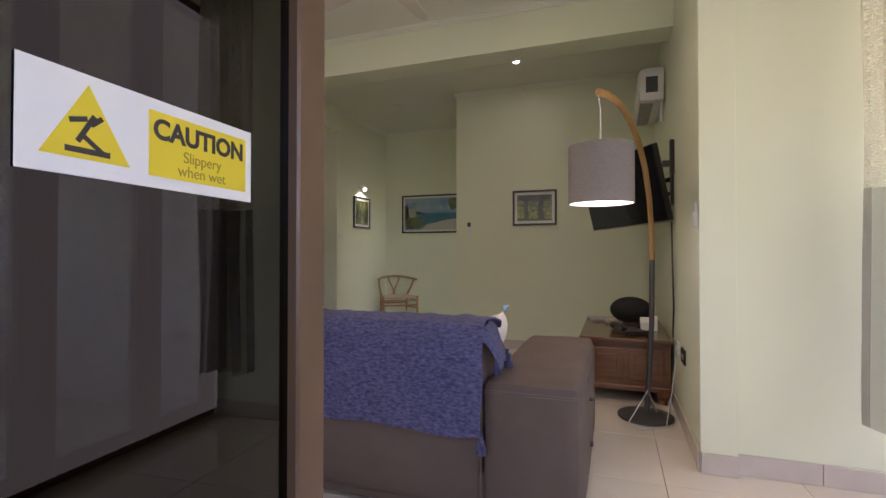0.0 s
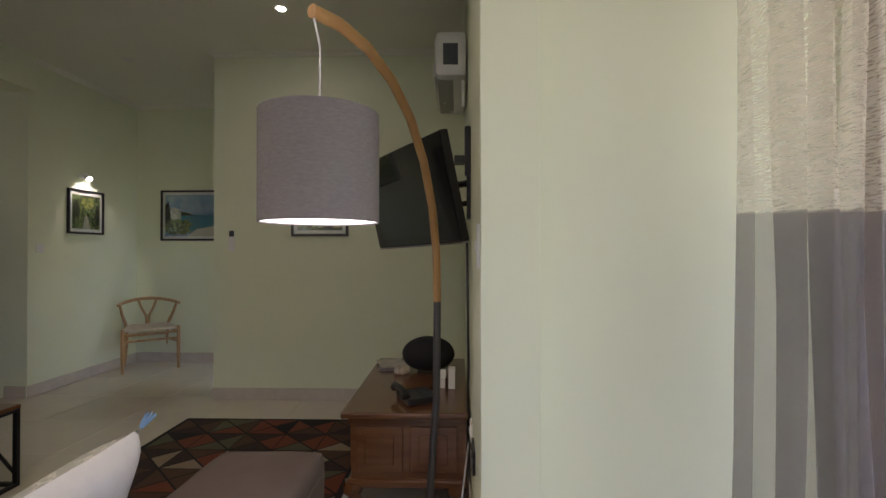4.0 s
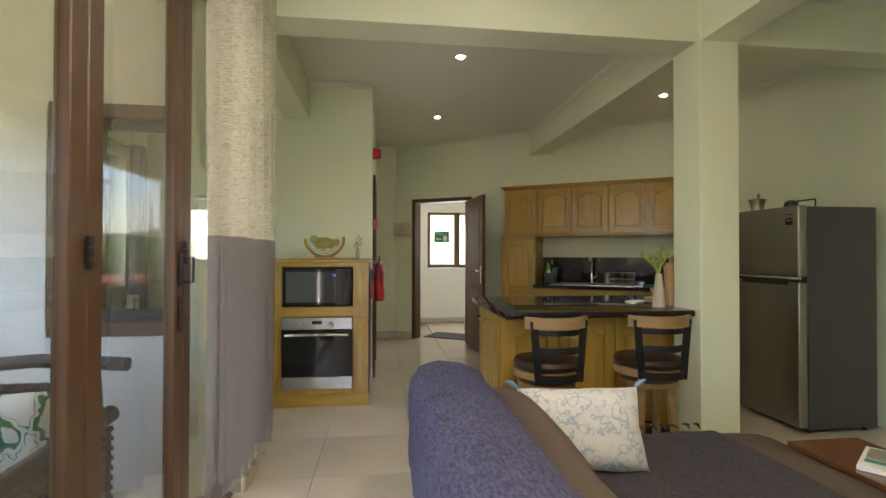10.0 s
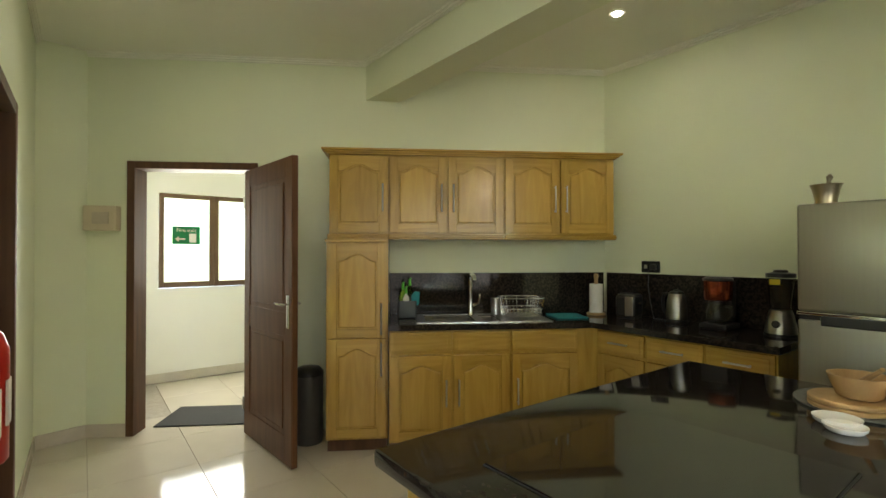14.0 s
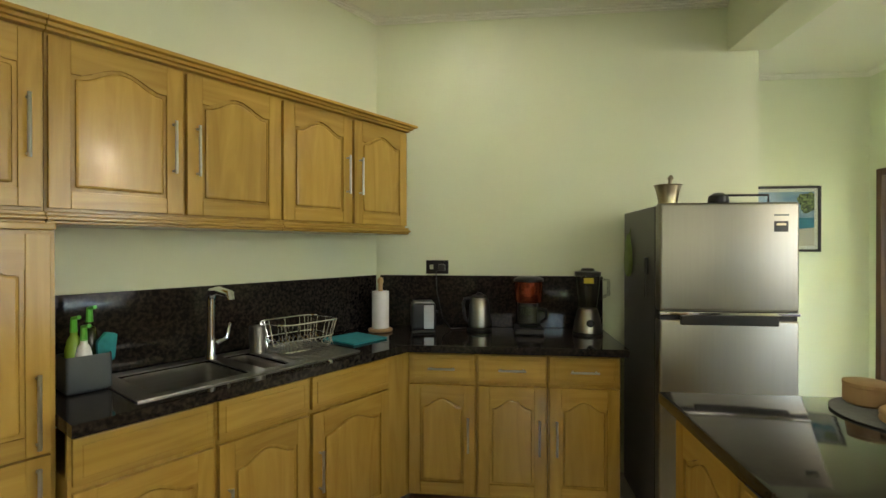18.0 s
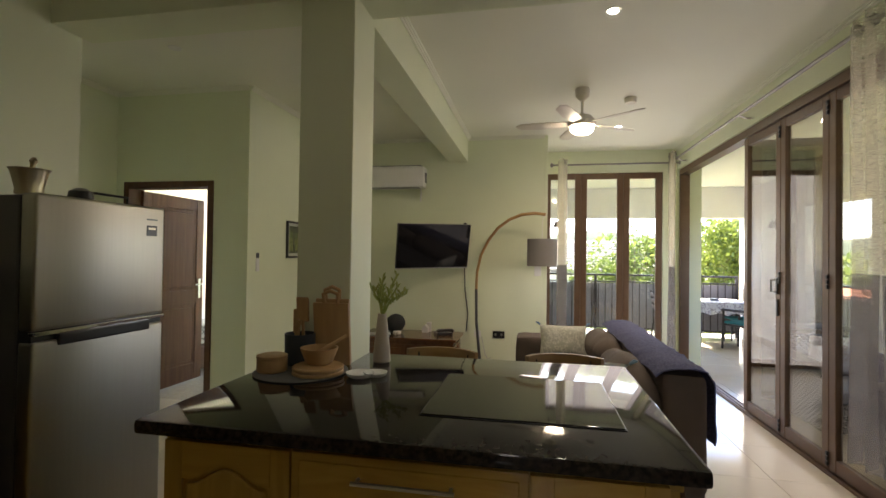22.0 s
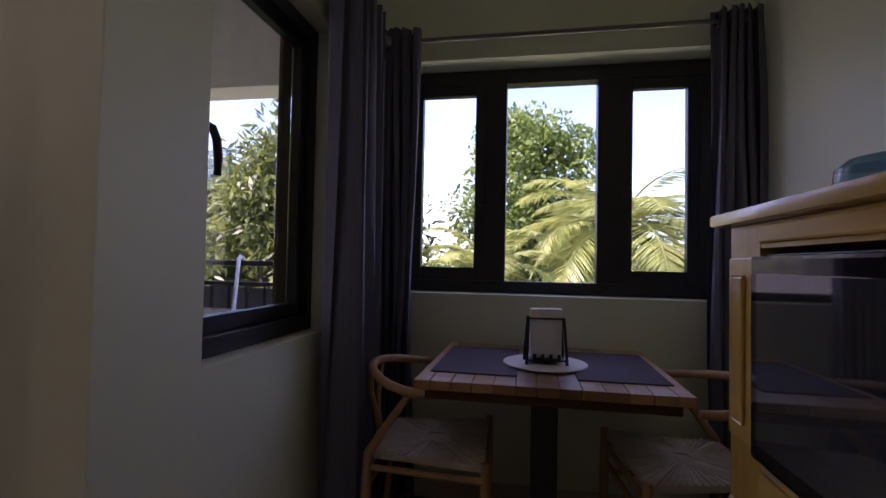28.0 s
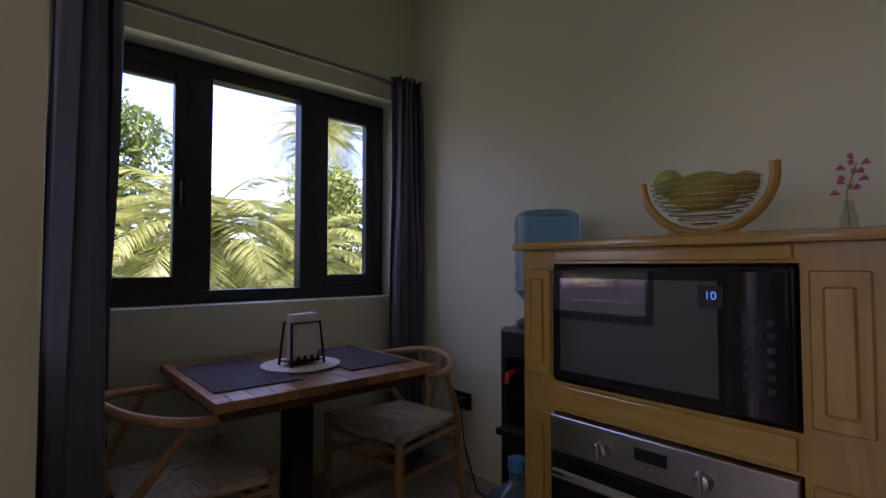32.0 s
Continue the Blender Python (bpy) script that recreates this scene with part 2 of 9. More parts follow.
def tb(bm, pts, r, seg=8, closed=False, flat=1.0):
    """A tube through points; r may be a list."""
    pts = [Vector(p) for p in pts]
    n = len(pts)
    rad = r if isinstance(r, (list, tuple)) else [r] * n
    rings, up = [], None
    for i, p in enumerate(pts):
        a, b = pts[i - 1 if (i or closed) else 0], pts[(i + 1) % n if (i < n - 1 or closed) else n - 1]
        d = (b - a).normalized()
        if up is None:
            up = d.orthogonal().normalized()
        up = (up - d * up.dot(d)).normalized()
        side = d.cross(up)
        rings.append([bm.verts.new(p + rad[i] * (math.cos(k * math.tau / seg) * up + flat * math.sin(k * math.tau / seg) * side))
                      for k in range(seg)])
    for i in range(n if closed else n - 1):
        a, b = rings[i], rings[(i + 1) % n]
        for k in range(seg):
            bm.faces.new((a[k], a[(k + 1) % seg], b[(k + 1) % seg], b[k]))
    if not closed:
        bm.faces.new(rings[0][::-1])
        bm.faces.new(rings[-1])
    return bm


def tube(pts, r, seg=8, closed=False):
    return tb(bmesh.new(), pts, r, seg, closed)


def lathe(profile, seg=24, at=(0, 0, 0), bm=None):
    """A turned shape from (radius, height) pairs."""
    bm = bm or bmesh.new()
    rings = []
    for r, z in profile:
        rings.append([bm.verts.new((at[0] + r * math.cos(k * math.tau / seg), at[1] + r * math.sin(k * math.tau / seg), at[2] + z))
                      for k in range(seg)])
    for a, b in zip(rings, rings[1:]):
        for k in range(seg):
            bm.faces.new((a[k], a[(k + 1) % seg], b[(k + 1) % seg], b[k]))
    bm.faces.new(rings[0][::-1])
    bm.faces.new(rings[-1])
    return bm


def prism(outline, z0, z1, bev=0.0, bm=None):
    """An upright prism over a closed outline of (x, y)."""
    t = bmesh.new()
    lo = [t.verts.new((x, y, z0)) for x, y in outline]
    hi = [t.verts.new((x, y, z1)) for x, y in outline]
    n = len(outline)
    t.faces.new(lo[::-1])
    t.faces.new(hi)
    for i in range(n):
        t.faces.new((lo[i], lo[(i + 1) % n], hi[(i + 1) % n], hi[i]))
    bmesh.ops.recalc_face_normals(t, faces=t.faces[:])
    if bev:
        bmesh.ops.bevel(t, geom=t.edges[:], offset=bev, segments=2, affect="EDGES", profile=0.6)
    if bm is None:
        return t
    add(bm, t)
    return bm


def part(name, bm, material, parent=None, label="", smooth=False):
    bmesh.ops.recalc_face_normals(bm, faces=bm.faces[:])
    me = bpy.data.meshes.new(name)
    bm.to_mesh(me)
    bm.free()
    me.materials.append(material)
    if smooth:
        me.polygons.foreach_set("use_smooth", [True] * len(me.polygons))
        me.set_sharp_from_angle(angle=radians(38))
    ob = new(name, me)
    if parent is not None:
        ob.parent = parent
    if label:
        ob["label"] = label
    return ob


def thing(name, label, category, m=None, group="", kind=""):
    ob = tagged(new(name), label, category, group, kind)
    ob.empty_display_size = 0.1
    if m is not None:
        ob.matrix_world = m
    return ob


def struct(name, bm, material, label, category):
    return tagged(part(name, bm, material), label, category, "", "structure")


def wallgrid(bm, m, length, z0, z1, thick, holes=()):
    """A wall along local x from 0, its room face at local y 0, its body towards -y, with holes (x0, x1, z0, z1)."""
    xs = sorted({0.0, length, *[h[0] for h in holes], *[h[1] for h in holes]})
    zs = sorted({z0, z1, *[h[2] for h in holes], *[h[3] for h in holes]})
    for xa, xb in zip(xs, xs[1:]):
        for za, zb in zip(zs, zs[1:]):
            cx, cz = (xa + xb) / 2, (za + zb) / 2
            if not any(h[0] < cx < h[1] and h[2] < cz < h[3] for h in holes):
                bx(bm, (xa, -thick, za), (xb, 0, zb), 0, m)
    bmesh.ops.remove_doubles(bm, verts=bm.verts[:], dist=0.0004)
    seen = {}
    for f in bm.faces:
        seen.setdefault(frozenset(v.index for v in f.verts), []).append(f)
    return bm


CEIL = 2.975
WT = 0.16


def frame_at(p, q):
    """The pose at p with local x towards q and local y to the left of that way."""
    return pose(p[0], p[1], 0, 0, 0, math.degrees(math.atan2(q[1] - p[1], q[0] - p[0])))


def wall(name, p, q, label, holes=(), ext=(WT, WT), z0=0.0, z1=CEIL, thick=WT, material=None):
    """A wall whose room face runs from p to q, with the room to the left of that way; ext lengthens its ends."""
    m = frame_at(p, q) @ Matrix.Translation((-ext[0], 0, 0))
    length = math.dist(p, q) + ext[0] + ext[1]
    bm = wallgrid(bmesh.new(), m, length, z0, z1, thick, [(a + ext[0], b + ext[0], c, d) for a, b, c, d in holes])
    return struct(name, bm, material or M_WALL, label, "wall")


def baseboard(p, q, skips=(), h=0.1):
    m = frame_at(p, q)
    bm = bmesh.new()
    edges = [0.0]
    for a, b in skips:
        edges += [a, b]
    edges.append(math.dist(p, q))
    for a, b in zip(edges[::2], edges[1::2]):
        n = max(1, round((b - a) / 0.6))
        for k in range(n):
            bx(bm, (a + (b - a) * k / n + 0.001, 0.001, 0.0), (a + (b - a) * (k + 1) / n - 0.001, 0.012, h), 0.002, m, 1)
    return struct("baseboard", bm, M_BASE, "pale beige tile skirting along the foot of the wall", "baseboard")


def cornice(p, q):
    m = frame_at(p, q)
    bm = bmesh.new()
    n = math.dist(p, q)
    for y, z in ((0.036, 0.012), (0.024, 0.026), (0.014, 0.04)):
        bx(bm, (0, 0.001, CEIL - z), (n, y, CEIL - z + 0.0155), 0.004, m, 1)
    return struct("trim", bm, M_CEIL, "white stepped plaster cornice below the ceiling", "trim")


# ---- plan ----
SC = Vector((-5.92, 4.675))                       # corner of sink wall and back wall
SD = Vector((0.5255, 0.8508))                     # along the sink wall, towards that corner
SN = Vector((0.8508, -0.5255))                    # from the sink wall into the room


def sink(s, n):
    p = SC - s * SD + n * SN
    return (p.x, p.y)


XT, YJ, YB, XB, XS, YP = 0.30, 1.985, 4.675, -1.857, -3.5, 6.09   # tv wall, jog, back wall, corridor sides and end
XW, XN, YN, XO, YH = 1.30, -3.62, -1.38, -5.40, 0.84                # window wall, nook side, nook end, oven wall, passage
XP, YG, NT = -3.335, 0.16, 0.17                                      # door side of the pier, lintel face, nook wall thickness
DL = sink(4.15, 0)

T = -WT
wall("wall_glass", (XP, YG), (XW, YG), "pale mint plaster lintel over the folding glass doors", [(0.004, 4.585, -0.01, 2.68)], (0, WT), thick=0.30)
wall("wall_window", (XW, YG), (XW, YJ), "pale mint plaster wall round the tall terrace window", [(0.18, 1.80, -0.01, 2.66)])
struct("column", box((XN - 0.008, -0.105, 0), (XP - 0.0005, 0.20, CEIL - 0.001), 0.004), M_WALL, "square pale mint plastered pier between glass doors and dining nook", "column")
struct("column", box((XT - 0.006, YJ - 0.042, 0), (XT + 0.155, YJ - 0.0005, CEIL - 0.001), 0.004), M_WALL, "shallow pale mint pilaster at the end of the television wall", "column")
wall("wall_jog", (XW, YJ), (XT, YJ), "pale mint plaster wall beside the terrace window", (), (3.2, 0))
wall("wall_tv", (XT, YJ), (XT, YB), "pale mint plaster wall behind the television", (), (T, WT))
wall("wall_pictures", (XT, YB), (XB, YB), "pale mint plaster wall with the framed forest picture", (), (WT, 0))
wall("wall_corridor_east", (XB, YB), (XB, YP), "pale mint plaster corridor wall with the bedroom door", [(0.40, 1.275, -0.01, 2.065)], (T, WT))
wall("wall_corridor_end", (XB, YP), (XS, YP), "pale mint plaster wall at the end of the corridor")
wall("wall_corridor_west", (XS, YP), (XS, YB), "pale mint plaster wall with the small lit picture", (), (WT, 0))
wall("wall_back", (XS, YB), SC, "pale mint plaster wall behind the coffee counter", (), (T, WT))
wall("wall_sink", SC, DL, "pale mint plaster wall behind the sink and the open kitchen door", [(2.92, 3.81, -0.01, 2.09)])
wall("wall_passage_end", DL, (-8.03, YH), "pale mint plaster wall closing the passage")
wall("wall_passage", (-8.03, YH), (XO, YH), "pale mint plaster wall with the dark store room door", [(1.53, 2.33, -0.01, 2.08)], (WT, 0))
wall("wall_oven", (XO, YH), (XO, YN), "pale mint plaster wall behind the oven cabinet", (), (T, WT))
wall("wall_nook_end", (XO, YN), (XN, YN), "pale mint plaster wall round the dining window", [(0.11, 1.68, 1.0, 2.17)], thick=0.22)
wall("wall_nook_side", (XN, YN), (XN, 0), "pale mint plaster wall round the side window of the dining nook", [(0.525, 1.27, 0.875, 2.085)], (0.2, -0.106), thick=NT)

RUNS = [((XT, YJ), (XT, YB), ()), ((XT, YB), (XB, YB), ()), ((XB, YB), (XB, YP), ((0.38, 1.295),)), ((XB, YP), (XS, YP), ()),
        ((XS, YP), (XS, YB), ()), ((XW, YJ), (XT, YJ), ()), (SC, DL, ((0.0, 3.83),)), (DL, (-8.03, YH), ()),
        ((-8.03, YH), (XO, YH), ((1.48, 2.38),)), ((XO, YH), (XO, YN), ((0.0, 0.87),)), ((XO, YN), (XN, YN), ()),
        ((XN, YN), (XN, -0.11), ()), ((XN - 0.008, -0.105), (XN - 0.008, 0.20), ()), ((XN - 0.008, 0.20), (XP, 0.20), ()),
        ((XT + 0.155, YJ - 0.042), (XT - 0.006, YJ - 0.042), ()), ((XT - 0.006, YJ - 0.042), (XT - 0.006, YJ), ()), ((XS, YB), (-3.7, YB), ())]
for p, q, skips in RUNS:
    baseboard(p, q, skips)
for p, q, skips in RUNS:
    if math.dist(p, q) > 0.5 and p != (XS, YB):
        cornice(p, q)
cornice((XP, YG), (XW, YG))
cornice((XS, YB), SC)

# white render on the terrace side of the walls
bm = wallgrid(bmesh.new(), frame_at((XN + NT + 0.0045, YN - 0.2), (XN + NT + 0.0045, -WT)), 1.38 + 0.2 - 0.106, 0.0, CEIL - 0.2, 0.004, [(0.725, 1.47, 0.875, 2.085)])
struct("wall_render", bm, M_WALLOUT, "white rendered terrace side of the nook wall", "wall")
struct("wall_render", box((XW + WT, YJ - 0.004, 0.0), (XW + 3.0, YJ - 0.0005, CEIL - 0.2)), M_WALLOUT, "white rendered house wall along the terrace", "wall")

# columns and beams
BZ = 2.66
bm = box((-3.69, 2.94, 0), (-3.41, 3.21, CEIL - 0.001), 0.006)
struct("column", bm, M_WALL, "square pale mint plastered column at the end of the island", "column")
for k, (lo, hi, what) in enumerate((((-3.412, 2.955, BZ), (XT - 0.001, 3.2, CEIL - 0.001), "from the column to the television wall"),
                                    ((-3.69, 0.251, BZ + 0.001), (-3.44, 2.94, CEIL - 0.001), "across the room above the island front"),
                                    ((-7.1, 2.955, BZ + 0.002), (-3.6905, 3.2, CEIL - 0.001), "from the column to the sink wall"),
                                    ((-3.685, 3.212, BZ + 0.001), (-3.435, YB - 0.001, CEIL - 0.001), "from the column to the back wall"),
                                    ((XO + 0.001, 0.0, 2.62), (-3.697, 0.23, CEIL - 0.001), "over the opening of the dining nook"))):
    struct("beam", box(lo, hi, 0.004), M_WALL, "pale mint plastered ceiling beam " + what, "beam")
for p, q in (((-3.44, 2.954), (XT, 2.954)), ((-3.438, 2.94), (-3.438, 0.25)), ((-3.692, 0.25), (-3.692, 2.95)), ((-3.692, 2.953), (-6.95, 2.953))):
    cornice(p, q) if p[1] != q[1] or p[0] > q[0] else None
    cornice(q, p) if p[1] == q[1] and p[0] < q[0] else None

# ceiling and floor, sheets over the whole plan
outline = [(XN - 0.05, -0.1), (XW + 0.1, -0.1), (XW + 0.1, YJ + 0.1), (XT + 0.1, YJ + 0.1), (XT + 0.1, YB + 0.1), (XB + 0.1, YB + 0.1),
           (XB + 0.1, YP + 0.1), (XS - 0.1, YP + 0.1), (XS - 0.1, YB + 0.1), (SC.x - 0.1, YB + 0.1), sink(4.2, -0.12), (-8.15, YH - 0.1),
           (XO - 0.1, YH - 0.1), (XO - 0.1, YN - 0.1), (XN + 0.1, YN - 0.1), (XN + 0.1, -0.1)]
struct("ceiling", prism(outline[1:], CEIL, CEIL + 0.15), M_CEIL, "plain white painted ceiling", "ceiling")
PLAN = [(XO - 0.16, -1.6), (XN + 0.15, -1.6), (XN + 0.15, -1.95), (4.0, -1.95), (4.0, 2.16), (2.36, 2.16), (2.36, 7.76), (-1.7, 7.76),
        (-1.7, 6.25), (-3.66, 6.25), (-3.66, 4.84), (-9.8, 4.84), (-9.8, 0.6), (XO - 0.16, 0.6)]
struct("wall_lower_storey", prism(PLAN, -3.35, -0.201), M_WALLOUT, "white rendered lower storey of the house", "wall")
floor = struct("floor", prism(PLAN, -0.2, -0.0105), M_GROUT, "glossy cream porcelain floor tiles with thin joints", "floor")

# hall beyond the kitchen door
XH = -9.55
wall("wall_hall", (XH, 4.2), (XH, 0.6), "white wall of the hall outside the kitchen door", [(1.25, 2.42, 1.03, 2.09)], (0, 0), material=M_WALLOUT)
wall("wall_hall_left", (XH, 1.42), (-8.12, 1.42), "white wall of the hall outside the kitchen door", (), (0, 0), material=M_WALLOUT)
wall("wall_hall_right", (-6.6, 4.1), (XH, 4.1), "white wall of the hall outside the kitchen door", (), (0, 0), material=M_WALLOUT)
struct("ceiling_hall", prism([(-9.8, 1.2), (-8.2, 1.2), sink(3.95, -0.1), sink(0.9, -0.1), (-6.5, 4.3), (-9.8, 4.3)], 2.82, 2.9), M_CEIL, "white ceiling of the hall", "ceiling")
baseboard((XH, 4.1), (XH, 1.42))
baseboard((XH, 1.42), (-8.12, 1.42))

# bedroom behind the corridor door
wall("wall_bedroom", (2.2, 7.6), (-1.69, 7.6), "plain white bedroom wall", (), (0, 0), material=M_WALLOUT)
wall("wall_bedroom_far", (2.2, YB + 0.2), (2.2, 7.6), "plain white bedroom wall", [(0.8, 1.7, 1.0, 2.0)], (0, 0), material=M_WALLOUT)
struct("ceiling_bedroom", box((-1.7, YB + 0.17, CEIL), (2.3, 7.7, CEIL + 0.12)), M_CEIL, "white bedroom ceiling", "ceiling")

# terrace
TX, TY, TZ = 3.85, -1.8, 2.78
for lo, hi in (((-3.5, TY - 0.45, TZ), (TX + 0.4, -0.1, TZ + 0.18)), ((XW + 0.1, -0.1, TZ), (TX + 0.4, YJ + 0.05, TZ + 0.18))):
    struct("ceiling_terrace", box(lo, hi), M_CEIL, "white soffit over the terrace", "ceiling")
for lo, hi in (((-3.5, TY - 0.1, 2.21), (TX + 0.1, TY + 0.12, TZ)), ((TX - 0.12, TY + 0.13, 2.21), (TX + 0.1, YJ, TZ))):
    struct("beam_terrace", box(lo, hi, 0.006), M_WALLOUT, "white rendered edge beam of the terrace roof", "beam")
for x, y in ((TX - 0.05, TY + 0.02), (0.28, TY + 0.02)):
    struct("column_terrace", box((x - 0.13, y - 0.13, 0), (x + 0.13, y + 0.13, 2.209), 0.006), M_WALLOUT, "white rendered terrace column", "column")
baseboard((TX, YJ), (XW + WT, YJ))


# ---- glass doors and windows ----
def pane_frame(parent, name, m, w, z0, z1, st=0.06, dep=0.05, material=None, glass=True, bar=None):
    """A glazed sash as a part, its lower left corner at the pose m, along local x."""
    sash = part(name, bmesh.new(), material or M_ALU, parent)
    bm = bmesh.new()
    bx(bm, (0, -dep / 2, z0), (st, dep / 2, z1), 0.004, m, 1)
    bx(bm, (w - st, -dep / 2, z0), (w, dep / 2, z1), 0.004, m, 1)
    bx(bm, (st, -dep / 2 + 0.002, z0), (w - st, dep / 2 - 0.002, z0 + st * 1.25), 0.004, m, 1)
    bx(bm, (st, -dep / 2 + 0.002, z1 - st), (w - st, dep / 2 - 0.002, z1), 0.004, m, 1)
    bm.to_mesh(sash.data)
    bm.free()
    g = part("pane", box((st - 0.008, -0.004, z0 + st), (w - st + 0.008, 0.004, z1 - st + 0.008), 0, m), M_GLASS, sash, "clear glass pane")
    g.visible_shadow = False
    return sash


doors = thing("folding_door_1", "brown aluminium folding glass doors, half folded open onto the terrace", "folding door", None, "", "structure")
DY = 0.10                                         # plane of the closed leaves
DX0, DX1 = -3.389, 1.244
part("head_frame", box((DX0, DY - 0.075, 2.60), (DX1, DY + 0.045, 2.675), 0.004), M_ALU, doors)
part("jamb", box((DX0, DY - 0.075, 0.001), (DX0 + 0.05, DY + 0.045, 2.599), 0.004), M_ALU, doors)
part("jamb", box((DX1 - 0.05, DY - 0.075, 0.001), (DX1, DY + 0.045, 2.599), 0.004), M_ALU, doors)
bm = bmesh.new()
bx(bm, (DX0 + 0.05, DY - 0.06, -0.01), (DX1 - 0.05, DY + 0.05, 0.012), 0.003)
for y in (-0.045, 0.0, 0.035):
    bx(bm, (DX0 + 0.055, DY + y - 0.005, 0.012), (DX1 - 0.055, DY + y + 0.005, 0.02))
part("bottom_track", bm, M_ALU, doors)


def leaf_gear(sash, m, w, pull):
    """Hinges and lock furniture on the inner face of a folding leaf."""
    for z in (0.10, 1.30, 2.50):
        bm = bmesh.new()
        for k in range(3):
            bx(bm, (-0.012, 0.024, z - 0.05 + 0.034 * k), (0.012, 0.038, z - 0.02 + 0.034 * k), 0.004, m, 1)
        part("hinge", bm, M_BLACK, sash, "black knuckle hinge")
    if pull:
        bm = box((0.02, 0.024, 1.16), (0.05, 0.036, 1.30), 0.004, m)
        tb(bm, [m @ Vector(p) for p in ((0.035, 0.03, 1.28), (0.035, 0.075, 1.28), (0.035, 0.075, 1.18), (0.035, 0.03, 1.18))], 0.006, 8)
        part("handle", bm, M_BLACK, sash, "black pull handle", True)
        part("lock_case", box((0.022, 0.024, 0.98), (0.048, 0.034, 1.12), 0.004, m), M_BLACK, sash, "black lock plate")


for a, b, pull in ((-0.755, -1.435, True), (-1.439, -2.085, False), (-2.089, -2.735, True), (-2.739, -3.335, False)):
    m = pose(b, DY, 0)
    sash = pane_frame(doors, "door_leaf", m, a - b, 0.022, 2.598, 0.075, 0.045)
    sash.children[0].data.materials[0] = M_GLASST
    leaf_gear(sash, m, a - b, pull)
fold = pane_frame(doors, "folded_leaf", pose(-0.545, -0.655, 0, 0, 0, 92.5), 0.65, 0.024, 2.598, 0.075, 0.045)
# this pane alone is blackened for its reflection, the other leaves are nearly clear
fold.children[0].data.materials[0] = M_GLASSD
fold = pane_frame(doors, "folded_leaf", pose(-0.775, -0.62, 0, 0, 0, 84.5), 0.66, 0.024, 2.598, 0.075, 0.045)
fold.children[0].data.materials[0] = M_GLASST

twin = thing("window_1", "tall brown aluminium terrace window with three panes", "window", None, "", "structure")
for y0, y1 in ((0.35, 0.865), (0.867, 1.445), (1.447, 1.955)):
    pane_frame(twin, "sash", pose(XW + 0.03, y0, 0, 0, 0, 90), y1 - y0, 0.01, 2.655, 0.082, 0.06)

dwin = thing("window_2", "dark aluminium dining window with three panes looking on palms", "window", None, "", "structure")
bm = bmesh.new()
F0, F1 = -1.60, -1.52
bx(bm, (-5.285, F0, 1.002), (-3.725, F1, 1.062), 0.004)
bx(bm, (-5.285, F0, 2.09), (-3.725, F1, 2.166), 0.004)
for x0, x1 in ((-5.285, -5.22), (-4.86, -4.745), (-4.29, -4.18), (-3.79, -3.725)):
    bx(bm, (x0, F0 + 0.001, 1.062), (x1, F1 - 0.001, 2.09), 0.004)
part("window_frame", bm, M_ALUDARK, dwin)
for x0, x1 in ((-5.222, -4.858), (-4.182, -3.788)):
    pane_frame(dwin, "sash", pose(x0, -1.55, 0), x1 - x0, 1.06, 2.092, 0.055, 0.05, M_ALUDARK)
g = part("pane", box((-4.75, -1.562, 1.055), (-4.285, -1.554, 2.1)), M_GLASS, dwin)
g.visible_shadow = False
part("handle", box((-4.17, -1.52, 1.45), (-4.15, -1.49, 1.57), 0.005), M_BLACK, dwin, "black lever handle")

swin = thing("window_3", "dark aluminium side casement of the dining nook, shut", "window", None, "", "structure")
bm = bmesh.new()
S0, S1, W0, W1 = -3.552, -3.48, -0.853, -0.112
bx(bm, (S0, W0, 0.877), (S1, W1, 0.935), 0.004)
bx(bm, (S0, W0, 2.025), (S1, W1, 2.083), 0.004)
bx(bm, (S0 + 0.001, W0, 0.935), (S1 - 0.001, W0 + 0.045, 2.025), 0.004)
bx(bm, (S0 + 0.001, W1 - 0.03, 0.935), (S1 - 0.001, W1, 2.025), 0.004)
part("window_frame", bm, M_ALUDARK, swin)
sash = pane_frame(swin, "sash", pose(-3.505, W0 + 0.045, 0, 0, 0, 90), W1 - W0 - 0.075, 0.935, 2.025, 0.04, 0.045, M_ALUDARK)
bm = tube([(-3.53, -0.16, 1.505), (-3.575, -0.16, 1.505), (-3.592, -0.163, 1.495), (-3.60, -0.17, 1.465), (-3.602, -0.176, 1.42), (-3.598, -0.18, 1.37)], [0.010, 0.010, 0.011, 0.012, 0.012, 0.010], 10)
part("handle", bm, M_BLACK, sash, "black curved lever handle", True)
part("handle_plate", box((-3.5405, -0.178, 1.45), (-3.532, -0.142, 1.56), 0.003), M_BLACK, sash)
bm = bmesh.new()
for lo, hi in (((W0 + 0.012, 0.845), (W0 + 0.083, 2.115)), ((-0.17, 0.845), (-0.105, 2.115)), ((W0 + 0.083, 0.845), (-0.17, 0.92)), ((W0 + 0.083, 2.04), (-0.17, 2.115))):
    bx(bm, (-3.445, lo[0], lo[1]), (-3.425, hi[0], hi[1]), 0.003, None, 1)
part("outer_frame", bm, M_ALU, swin, "brown outer frame on the terrace side")


